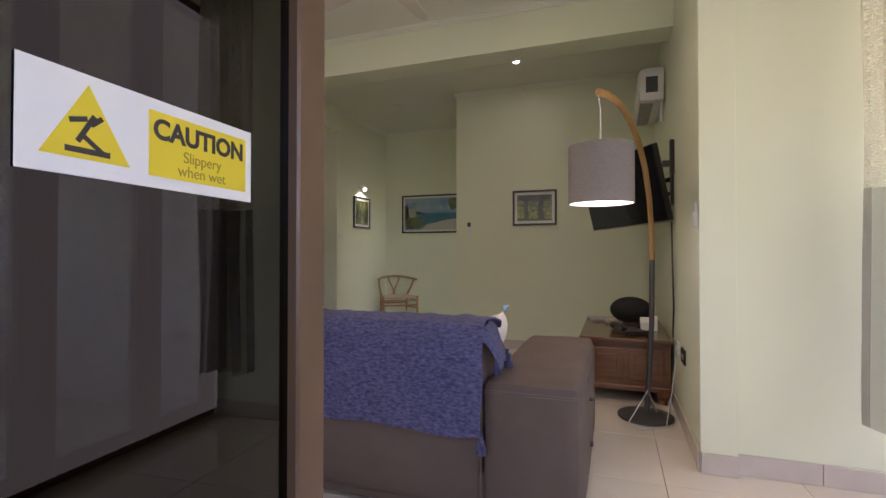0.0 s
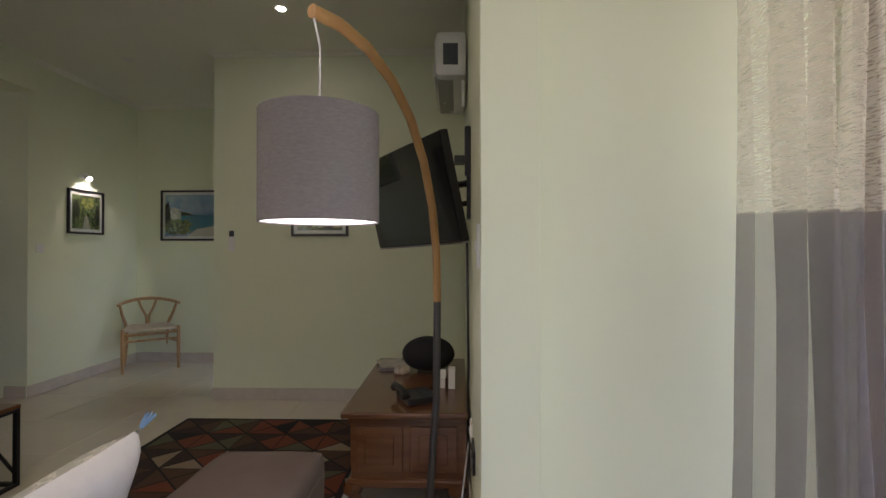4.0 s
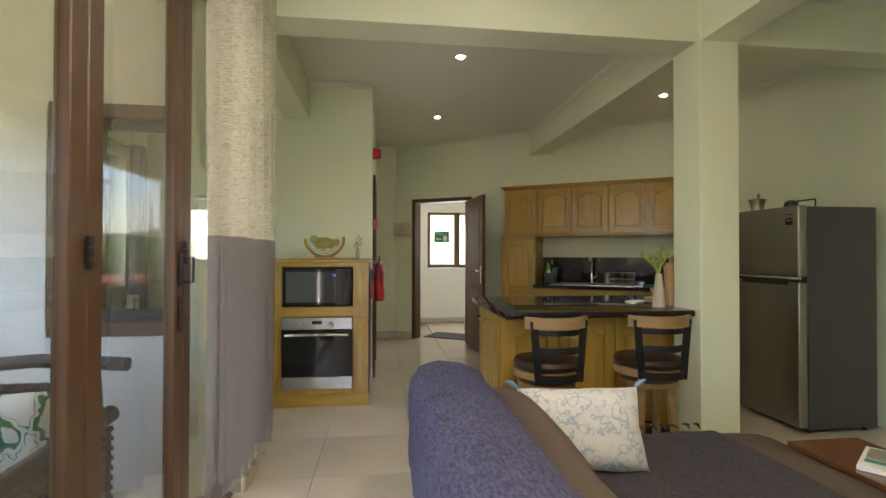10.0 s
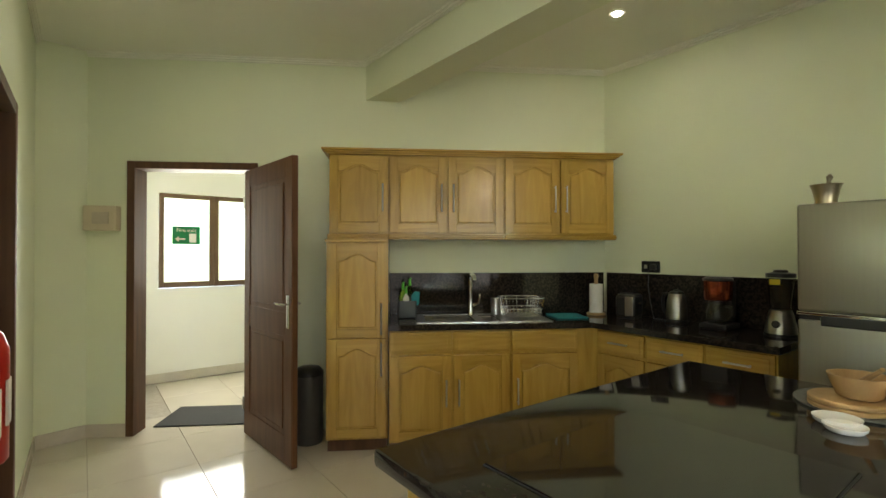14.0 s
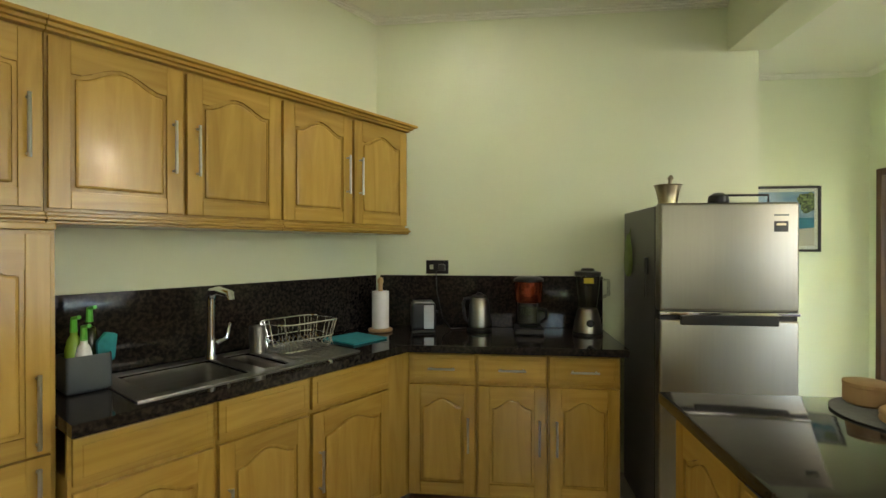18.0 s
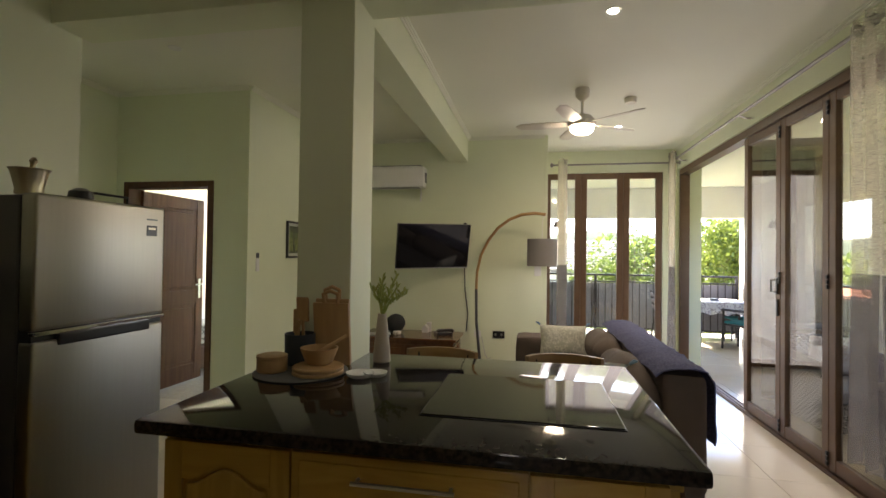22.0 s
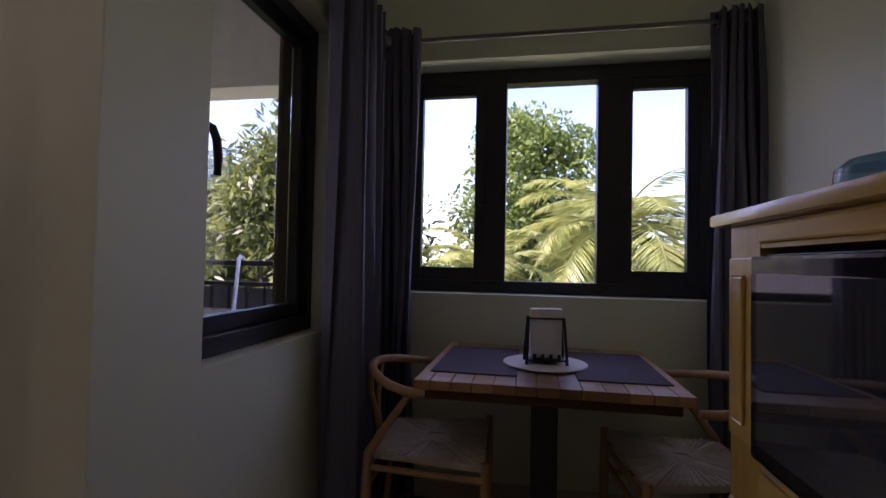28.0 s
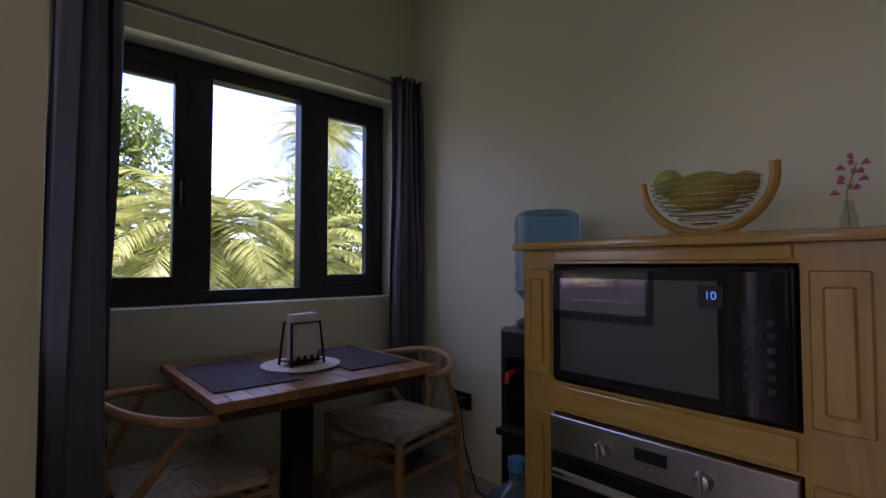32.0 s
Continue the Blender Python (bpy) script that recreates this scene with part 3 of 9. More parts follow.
# ---- kitchen ----
M_SOAP = mat("green_soap", (0.25, 0.42, 0.06), 0.25, vary=0.2)
M_PUMP = mat("pump_green", (0.10, 0.50, 0.05), 0.35, vary=0.1)
M_TEAL = mat("teal_cloth", (0.02, 0.28, 0.33), 0.8, vary=0.25, scale=40)
M_GREYPL = mat("grey_plastic", (0.06, 0.075, 0.085), 0.45, vary=0.15)
M_PAPER = mat("white_paper", (0.82, 0.81, 0.78), 0.85, vary=0.06, scale=30, bump=0.15, bump_scale=200)
M_LIGHTWOOD = mat("pale_wood", (0.56, 0.37, 0.18), 0.45, scale=4, stretch=(5, 5, 0.7), second=(0.44, 0.27, 0.12))
M_COPPER = mat("copper_red", (0.42, 0.10, 0.045), 0.22, metal=0.8, vary=0.15)
M_BRASS = mat("dull_brass", (0.55, 0.49, 0.36), 0.3, metal=1.0, vary=0.2)
M_RED = mat("red_enamel", (0.50, 0.025, 0.02), 0.28, vary=0.15)
M_CLEAR = glass_mat("clear_jug", (0.86, 0.88, 0.86))
M_LEATHER = mat("dark_leather", (0.035, 0.02, 0.016), 0.35, vary=0.3, scale=25, bump=0.15, bump_scale=180)
M_IRON = mat("black_iron", (0.03, 0.03, 0.032), 0.45, metal=0.6, vary=0.2)
M_GREEN = mat("green_leaf", (0.16, 0.24, 0.05), 0.5, vary=0.35, scale=18)
M_CERAMIC = mat("stone_ceramic", (0.55, 0.48, 0.38), 0.55, vary=0.12, scale=20)
M_WHITECER = mat("white_ceramic", (0.80, 0.79, 0.76), 0.15, vary=0.03)
M_SCREEN = mat("dark_screen", (0.01, 0.012, 0.015), 0.08, vary=0.1)
M_LED = mat("blue_display", (0.1, 0.35, 0.9), 0.4, emit=0.12)
M_OUTLET = mat("outlet_black", (0.02, 0.02, 0.022), 0.25, vary=0.1)


def text(words, size, m, material, parent, name="lettering", heavy=0.0):
    cu = bpy.data.curves.new("words", "FONT")
    cu.body, cu.size, cu.extrude, cu.offset = words, size, 0.0006, heavy
    cu.align_x, cu.align_y = "CENTER", "CENTER"
    ob = bpy.data.objects.new("words", cu)
    scene.collection.objects.link(ob)
    me = bpy.data.meshes.new_from_object(ob.evaluated_get(bpy.context.evaluated_depsgraph_get()))
    bpy.data.objects.remove(ob)
    me.transform(m)
    me.materials.clear()
    me.materials.append(material)
    out = new(name, me)
    out.parent = parent
    return out


def arch_top(x0, x1, z, rise, n=10):
    """Points of a cathedral arch from x0 to x1: flat shoulders, then a bow."""
    pts = []
    for k in range(n + 1):
        u = k / n
        pts.append((x0 + (x1 - x0) * u, z + rise * math.sin(math.pi * min(1, max(0, (u - 0.08) / 0.84))) ** 1.5))
    return pts


def slab_xz(bm, outline, y0, y1, bev=0.0, m=None):
    """A plate over an outline of (x, z), between two depths."""
    t = prism(outline, y0, y1, bev)
    t.transform(Matrix(((1, 0, 0, 0), (0, 0, 1, 0), (0, 1, 0, 0), (0, 0, 0, 1))))
    bmesh.ops.recalc_face_normals(t, faces=t.faces[:])
    add(bm, t, m)


def bar_handle(parent, p, q, out=0.03, r=0.006):
    """A steel bar from p to q on two short posts, in front of a face that looks along +y."""
    p, q = Vector(p), Vector(q)
    d = (q - p).normalized()
    o = Vector((0, out, 0))
    bm = tube([p + o - d * 0.012, q + o + d * 0.012], r, 8)
    for e in (p, q):
        tb(bm, [e, e + o], r * 0.8, 6)
    return part("handle", bm, M_STEEL, parent, "brushed steel bar handle", True)


def front(parent, x0, x1, z0, z1, y, arch=0.0, name="door", material=None):
    """A framed cabinet front with a raised panel, facing +y."""
    g, st = 0.002, min(0.06, (z1 - z0) * 0.28)
    x0, x1, z0, z1 = x0 + g, x1 - g, z0 + g, z1 - g
    wood = material or M_WOOD
    if name == "drawer":
        do = part(name, box((x0, y, z0), (x1, y + 0.018, z1), 0.004, None, 2), wood, parent)
        part("panel", box((x0 + 0.024, y + 0.0175, z0 + 0.022), (x1 - 0.024, y + 0.0215, z1 - 0.022), 0.003, None, 1), wood, do)
        return do
    do = part(name, box((x0 + 0.001, y, z0 + 0.001), (x1 - 0.001, y + 0.012, z1 - 0.001)), wood, parent)
    part("stile", box((x0, y + 0.001, z0), (x0 + st, y + 0.022, z1), 0.0015, None, 1), wood, do)
    part("stile", box((x1 - st, y + 0.001, z0), (x1, y + 0.022, z1), 0.0015, None, 1), wood, do)
    part("rail", box((x0 + st + 0.0004, y + 0.001, z0 + 0.0005), (x1 - st - 0.0004, y + 0.0217, z0 + st), 0.0012, None, 1), M_WOODH, do)
    top = z1 - st - arch
    rail = arch_top(x0 + st + 0.0004, x1 - st - 0.0004, top, arch) + [(x1 - st - 0.0004, z1 - 0.0005), (x0 + st + 0.0004, z1 - 0.0005)]
    bm = bmesh.new()
    slab_xz(bm, rail, y + 0.001, y + 0.0217, 0.0)
    part("rail", bm, M_WOODH, do)
    i = 0.013
    panel = [(x0 + st + i, z0 + st + i), (x1 - st - i, z0 + st + i)] + arch_top(x0 + st + i, x1 - st - i, top - i, arch)[::-1]
    pn = bmesh.new()
    slab_xz(pn, panel, y + 0.0115, y + 0.0215, 0.009)
    part("panel", pn, wood, do)
    return do


def base_unit(name, m, x0, x1, y, label, handle_side, drawer_handle, deep=0.55, group="fitted kitchen base cabinets", top=0.878):
    u = thing(name, label, "cabinet", m, group)
    bm = box((x0 + 0.001, 0.002, 0.09), (x1 - 0.001, y, top))
    part("body", bm, M_WOOD, u)
    if top < 0.8:
        part("face_rail", box((x0 + 0.001, y - 0.02, top + 0.001), (x1 - 0.001, y, 0.878)), M_WOODH, u)
    part("plinth", box((x0 + 0.001, 0.01, 0.001), (x1 - 0.001, y - 0.04, 0.089)), M_DARKWOOD, u)
    dr = front(u, x0 + 0.008, x1 - 0.008, 0.715, 0.865, y + 0.001, 0, "drawer", M_WOODH)
    do = front(u, x0 + 0.008, x1 - 0.008, 0.11, 0.70, y + 0.001, 0.045)
    if handle_side:
        hx = x0 + 0.045 if handle_side < 0 else x1 - 0.045
        bar_handle(do, (hx, y + 0.022, 0.36), (hx, y + 0.022, 0.52))
    if drawer_handle:
        c = (x0 + x1) / 2
        bar_handle(dr, (c - 0.06, y + 0.02, 0.79), (c + 0.06, y + 0.02, 0.79))
    return u


MS = frame_at(SC, DL)
MB = frame_at((XS, YB), SC)
for k, (a, b, h) in enumerate(((1.38, 1.825, -1), (0.96, 1.38, 1), (0.46, 0.96, 1))):
    base_unit("base_cabinet", MS, a, b, 0.56, "honey teak base cabinet with arched door under the sink", h, False, top=0.735 if k < 2 else 0.878)
for k, (a, b, h) in enumerate(((0.97, 1.345, 1), (1.345, 1.72, -1), (1.72, 2.095, -1))):
    base_unit("base_cabinet", MB, a, b, 0.575, "honey teak base cabinet with drawer, arched door and steel handles", h, True)

filler = thing("corner_filler", "honey teak corner post between the base cabinets", "cabinet")
part("post", prism([(-5.688, 3.985), (-5.592, 4.098), (-5.60, 4.30), (-5.80, 4.20)], 0.09, 0.876), M_WOOD, filler)
# counter top of the sink and coffee side
CT0, CT1 = 0.88, 0.92
worktop = thing("worktop", "polished black granite worktop with an upstand, bent round the corner", "worktop")
FN = 0.62
cor = sink(0.375, FN)
bm = prism([sink(0.4, 0.002), (SC.x + 0.003, YB - 0.002), (-4.44, YB - 0.002), (-4.44, cor[1]), cor, sink(0.4, FN)], CT0, CT1, 0.004)
ss, ns = (0.402, 1.00, 1.13, 1.19, 1.57, 1.828), (0.002, 0.13, 0.50, FN)
for a, b in zip(ss, ss[1:]):
    for c, d in zip(ns, ns[1:]):
        if not (c == 0.13 and (a, b) in ((1.00, 1.13), (1.19, 1.57))):
            bx(bm, (a, c, CT0), (b, d, CT1), 0.0, MS)
bmesh.ops.remove_doubles(bm, verts=bm.verts[:], dist=0.003)
part("slab", bm, M_GRANITE, worktop)
part("upstand", box((0.02, 0.002, CT1 + 0.001), (1.828, 0.02, 1.255), 0.002, MS), M_GRANITE, worktop)
part("upstand", box((0.94, 0.002, CT1 + 0.001), (2.39, 0.02, 1.255), 0.002, MB), M_GRANITE, worktop)

# sink
snk = thing("sink", "stainless steel inset sink with two bowls and a drainer", "sink", MS @ pose(0.07, 0, 0))
bm = bmesh.new()
for lo, hi in (((0.57, 0.075, 0.921), (0.935, 0.545, 0.926)), ((0.935, 0.075, 0.921), (1.06, 0.135, 0.926)), ((0.935, 0.495, 0.921), (1.06, 0.545, 0.926)),
               ((1.06, 0.075, 0.921), (1.125, 0.545, 0.926)), ((1.125, 0.075, 0.921), (1.495, 0.135, 0.926)), ((1.125, 0.495, 0.921), (1.495, 0.545, 0.926)),
               ((1.495, 0.075, 0.921), (1.56, 0.545, 0.926))):
    bx(bm, lo, hi)
part("rim", bm, M_STEEL, snk)
for a, b, z in ((0.935, 1.06, 0.80), (1.125, 1.495, 0.75)):
    t = box((a, 0.135, z), (b, 0.495, 0.924), 0.035, None, 4)
    bmesh.ops.delete(t, geom=[f for f in t.faces if f.calc_center_median().z > 0.912], context="FACES")
    part("bowl", t, M_STEEL, snk, "", True)
    part("drain", lathe([(0.03, z + 0.002), (0.03, z + 0.006), (0.012, z + 0.004)], 16, ((a + b) / 2, 0.315, 0)), M_CHROME, snk)
bm = bmesh.new()
for k in range(9):
    bx(bm, (0.60 + k * 0.035, 0.12, 0.926), (0.612 + k * 0.035, 0.50, 0.930), 0.0015, None, 1)
part("drainer_ribs", bm, M_STEEL, snk)
tap = thing("tap", "tall chrome mixer tap with a square spout", "tap", MS @ pose(0.09, 0, 0))
part("body", lathe([(0.028, 0.926), (0.026, 0.935), (0.021, 0.95), (0.02, 1.05)], 16, (1.09, 0.125, 0)), M_CHROME, tap, "", True)
part("spout", tube([(1.09, 0.125, 1.05), (1.09, 0.125, 1.20), (1.09, 0.14, 1.235), (1.09, 0.20, 1.245), (1.09, 0.30, 1.235), (1.09, 0.305, 1.21)], [0.02, 0.02, 0.021, 0.02, 0.018, 0.016], 12), M_CHROME, tap, "", True)
part("lever", tube([(1.07, 0.14, 1.0), (1.03, 0.16, 1.02), (1.02, 0.165, 1.09)], [0.014, 0.01, 0.008], 8), M_CHROME, tap, "", True)

# dish rack of wire
rack = thing("dish_rack", "chrome wire dish rack standing on the drainer", "dish rack", MS @ pose(0.05, 0, 0))
RX0, RX1, RY0, RY1 = 0.60, 0.92, 0.16, 0.40


def rring(z, g=0.0, n=28):
    cx, cy, w, h = (RX0 + RX1) / 2, (RY0 + RY1) / 2, (RX1 - RX0) / 2 + g, (RY1 - RY0) / 2 + g
    return [(cx + w * math.copysign(abs(math.cos(a)) ** 0.4, math.cos(a)), cy + h * math.copysign(abs(math.sin(a)) ** 0.4, math.sin(a)), z)
            for a in [k * math.tau / n for k in range(n)]]


for z, g in ((0.94, -0.02), (0.995, -0.005), (1.075, 0.008)):
    part("rim_wire", tube(rring(z, g), 0.0028, 6, True), M_CHROME, rack, "", True)
for a, b in zip(rring(0.94, -0.02), rring(1.075, 0.008)):
    part("upright_wire", tube([a, b], 0.0018, 5), M_CHROME, rack, "", True)
for k in range(10):
    x = RX0 + 0.02 + k * 0.03
    part("plate_wire", tube([(x, RY0 + 0.02, 0.94), (x, RY0 + 0.06, 0.985), (x, (RY0 + RY1) / 2, 0.95), (x, RY1 - 0.06, 0.985), (x, RY1 - 0.02, 0.94)], 0.0018, 5), M_CHROME, rack, "", True)
bm = lathe([(0.032, 0.93), (0.036, 0.935), (0.038, 1.06), (0.034, 1.06), (0.031, 0.945)], 20, (0.94, 0.2, 0))
tagged(part("cutlery_cup", bm, M_STEEL, rack, "pierced steel cutlery cup"))

caddy = thing("sink_caddy", "grey plastic caddy holding soap bottles and a blue sponge cloth", "caddy", MS)
t = box((1.62, 0.16, 0.921), (1.76, 0.28, 1.06), 0.012, None, 3)
bmesh.ops.delete(t, geom=[f for f in t.faces if f.calc_center_median().z > 1.055], context="FACES")
part("tub", t, M_GREYPL, caddy, "", True)
M_SOAPCLEAR = glass_mat("clear_green_soap", (0.62, 0.74, 0.38))
for x, y, h, c in ((1.67, 0.205, 0.0, M_SOAPCLEAR), (1.722, 0.22, -0.03, M_SOAP), (1.70, 0.25, -0.06, M_WHITE)):
    b = part("bottle", lathe([(0.024, 0.93), (0.028, 0.94), (0.028, 1.10 + h), (0.02, 1.14 + h), (0.011, 1.155 + h), (0.011, 1.17 + h)], 16, (x, y, 0)), c, caddy, "", True)
    part("pump", tube([(x, y, 1.165 + h), (x, y, 1.215 + h), (x - 0.006, y + 0.04, 1.222 + h)], [0.012, 0.010, 0.007], 8), M_PUMP, b, "bright green pump head")
bm = bmesh.new()
slab_xz(bm, [(1.60, 1.02), (1.655, 1.0), (1.66, 1.09), (1.632, 1.125), (1.592, 1.115)], 0.225, 0.25, 0.008)
part("cloth", bm, M_TEAL, caddy, "blue sponge cloth", True)
mat_ob = thing("drying_mat", "teal folded drying mat on the granite", "mat", MS @ pose(0.05, 0, 0))
part("sheet", box((0.27, 0.16, 0.9205), (0.52, 0.42, 0.932), 0.005), M_TEAL, mat_ob)
roll = thing("kitchen_roll", "white paper roll on a wooden stand", "kitchen roll", pose(-5.83, 4.42, 0))
part("base", lathe([(0.07, 0.921), (0.075, 0.926), (0.075, 0.936), (0.07, 0.94)], 24), M_LIGHTWOOD, roll, "", True)
part("paper", lathe([(0.05, 0.942), (0.052, 0.944), (0.052, 1.168), (0.05, 1.17), (0.02, 1.17)], 28), M_PAPER, roll, "", True)
part("post", lathe([(0.014, 1.17), (0.014, 1.215), (0.02, 1.225), (0.018, 1.245), (0.008, 1.255)], 14), M_LIGHTWOOD, roll, "", True)

# appliances on the coffee counter
toaster = thing("toaster", "black and steel two slot toaster on the granite counter", "toaster", pose(-5.57, 4.47, 0, 0, 0, 12))
part("body", box((-0.075, -0.09, 0.935), (0.075, 0.09, 1.10), 0.025, None, 3), M_BLACK, toaster, "", True)
part("side_plate", box((0.0, -0.094, 0.945), (0.06, -0.089, 1.09), 0.004), M_STEEL, toaster, "brushed steel strip")
part("top_rim", box((-0.06, -0.07, 1.099), (0.06, 0.07, 1.106), 0.003), M_STEEL, toaster)
part("slot", box((-0.05, -0.02, 1.1065), (0.05, 0.0, 1.1075)), M_SCREEN, toaster)
part("foot_ring", box((-0.07, -0.085, 0.921), (0.07, 0.085, 0.936), 0.004), M_BLACK, toaster)
part("lever", box((0.076, -0.015, 1.03), (0.095, 0.015, 1.045), 0.003), M_BLACK, toaster)
kettle = thing("kettle", "steel and black electric kettle on its base", "kettle", pose(-5.22, 4.50, 0))
part("base", lathe([(0.075, 0.921), (0.078, 0.925), (0.078, 0.938), (0.07, 0.945)], 24), M_BLACK, kettle, "", True)
part("jug", lathe([(0.068, 0.947), (0.07, 0.96), (0.062, 1.08), (0.052, 1.12), (0.045, 1.13)], 28), M_STEEL, kettle, "", True)
part("lid", lathe([(0.047, 1.128), (0.044, 1.142), (0.02, 1.15), (0.012, 1.16)], 20), M_BLACK, kettle, "", True)
part("handle", tube([(-0.045, 0, 1.125), (-0.09, 0, 1.12), (-0.1, 0, 1.08), (-0.09, 0, 1.0), (-0.065, 0, 0.97)], 0.012, 8), M_BLACK, kettle, "", True)
coffee = thing("coffee_maker", "black filter coffee machine with a copper red top", "coffee machine", pose(-4.92, 4.48, 0))
part("base", box((-0.085, -0.12, 0.921), (0.085, 0.10, 0.96), 0.012), M_BLACK, coffee)
part("tower", box((-0.062, 0.03, 0.96), (0.062, 0.10, 1.23), 0.012), M_BLACK, coffee)
part("filter_housing", lathe([(0.078, 1.11), (0.084, 1.118), (0.086, 1.232), (0.08, 1.236)], 32, (0, -0.03, 0)), M_COPPER, coffee, "copper red metal band", True)
part("lid", lathe([(0.089, 1.236), (0.089, 1.25), (0.07, 1.262), (0.02, 1.264)], 32, (0, -0.03, 0)), M_BLACK, coffee, "", True)
jug = part("jug", lathe([(0.055, 0.962), (0.068, 0.975), (0.07, 1.02), (0.055, 1.075), (0.05, 1.09)], 24, (0, -0.04, 0)), M_CLEAR, coffee, "glass coffee jug", True)
part("jug_handle", tube([(0.05, -0.05, 1.075), (0.10, -0.06, 1.07), (0.105, -0.06, 1.02), (0.068, -0.05, 0.985)], 0.009, 8), M_BLACK, jug, "", True)
part("jug_lid", lathe([(0.052, 1.088), (0.05, 1.105), (0.02, 1.11)], 20, (0, -0.04, 0)), M_BLACK, jug, "", True)
blender_ob = thing("blender", "steel table blender with a glass jug and black lid", "blender", pose(-4.57, 4.46, 0))
part("base", lathe([(0.085, 0.921), (0.085, 0.94), (0.078, 0.99), (0.062, 1.06), (0.055, 1.075)], 24), M_STEEL, blender_ob, "", True)
part("foot", lathe([(0.088, 0.9205), (0.088, 0.935), (0.085, 0.938)], 24), M_BLACK, blender_ob)
part("dial", lathe([(0.022, 0), (0.022, 0.015), (0.014, 0.018)], 16, (0, 0, 0)), M_BLACK, blender_ob).matrix_local = pose(0, -0.076, 0.995, 80, 0, 0)
jug = part("jug", lathe([(0.05, 1.078), (0.055, 1.09), (0.072, 1.25), (0.074, 1.275)], 24), M_CLEAR, blender_ob, "clear glass jug", True)
part("jug_handle", tube([(0.072, 0, 1.25), (0.12, 0, 1.245), (0.122, 0, 1.16), (0.062, 0, 1.13)], 0.01, 8), M_CLEAR, jug, "", True)
part("lid", lathe([(0.077, 1.272), (0.077, 1.295), (0.04, 1.302), (0.035, 1.315), (0.01, 1.318)], 24), M_BLACK, blender_ob, "", True)
part("sticker", box((-0.035, -0.076, 1.23), (0.02, -0.0735, 1.262)), mat("yellow_sticker", (0.75, 0.6, 0.03), 0.5), blender_ob)
cord = tube([(-5.51, 4.645, 1.28), (-5.5, 4.62, 1.15), (-5.46, 4.6, 0.98), (-5.4, 4.52, 0.928), (-5.33, 4.55, 0.926), (-5.28, 4.56, 0.928)], 0.004, 6)
tagged(part("power_cord", cord, M_BLACK, None, "", True), "black power cord running down to the counter", "cord")


def outlet(name, m, w, h, material, label, sw=2):
    o = thing(name, label, "outlet", m, "wall outlets and switches")
    part("plate", box((-w / 2, 0.001, -h / 2), (w / 2, 0.012, h / 2), 0.004), material, o)
    for k in range(sw):
        x = (k - (sw - 1) / 2) * w / max(1, sw)
        part("rocker", box((x - 0.012, 0.012, -0.014), (x + 0.012, 0.018, 0.016), 0.003), M_WHITE if material is M_WHITE else M_STEEL, o)
    return o


ko = outlet("socket", MB @ pose(2.005, 0, 1.31), 0.15, 0.09, M_OUTLET, "black double socket with a plug above the granite upstand")
part("plug", box((-0.055, 0.012, -0.025), (-0.01, 0.05, 0.02), 0.008), M_BLACK, ko)

# upper cabinets over the sink wall
UG = "fitted upper kitchen cabinets"
for a, b, n in ((1.83, 2.27, 1), (0.955, 1.83, 2), (0.08, 0.955, 2)):
    u = thing("upper_cabinet", "honey teak wall cabinet with arched panel doors and steel handles", "cabinet", MS, UG)
    part("body", box((a + 0.001, 0.002, 1.56), (b - 0.001, 0.335, 2.15)), M_WOOD, u)
    e0, e1 = (0.02 if a == 0.08 else 0), (0.02 if n == 1 else 0)
    bm = bmesh.new()
    for out, z0, z1 in ((0.365, 2.15, 2.162), (0.38, 2.162, 2.176), (0.40, 2.176, 2.19)):
        bx(bm, (a - (out - 0.35) * (1 if e0 else 0) + 0.0005, 0.002, z0), (b + (out - 0.35) * (1 if e1 else 0) - 0.0005, out, z1), 0.002, None, 1)
    part("cornice", bm, M_WOODH, u)
    bm = bmesh.new()
    for out, z0, z1 in ((0.362, 1.545, 1.56), (0.375, 1.532, 1.545), (0.36, 1.52, 1.532)):
        bx(bm, (a - 0.01 * (1 if e0 else 0) + 0.0005, 0.002, z0), (b + 0.01 * (1 if e1 else 0) - 0.0005, out, z1), 0.003, None, 1)
    part("base_moulding", bm, M_WOODH, u)
    w = (b - a) / n
    for k in range(n):
        do = front(u, a + k * w + 0.006, a + (k + 1) * w - 0.006, 1.57, 2.14, 0.336, 0.05)
        hx = a + 0.045 if n == 1 else (a + w - 0.045 if k == 0 else a + w + 0.045)
        bar_handle(do, (hx, 0.358, 1.74), (hx, 0.358, 1.92))
larder = thing("larder_cabinet", "tall honey teak larder cabinet with arched doors and steel handles", "cabinet", MS)
part("body", box((1.832, 0.002, 0.09), (2.27, 0.47, 1.495)), M_WOOD, larder)
part("plinth", box((1.84, 0.01, 0.001), (2.262, 0.44, 0.089)), M_DARKWOOD, larder)
part("top_moulding", box((1.831, 0.002, 1.496), (2.28, 0.485, 1.518), 0.004), M_WOODH, larder)
do = front(larder, 1.845, 2.257, 0.815, 1.485, 0.471, 0.05)
low_door = front(larder, 1.845, 2.257, 0.11, 0.81, 0.471, 0.05, "lower_door")
bar_handle(do, (1.88, 0.492, 0.85), (1.88, 0.492, 1.05))
bar_handle(low_door, (1.88, 0.492, 0.56), (1.88, 0.492, 0.77))

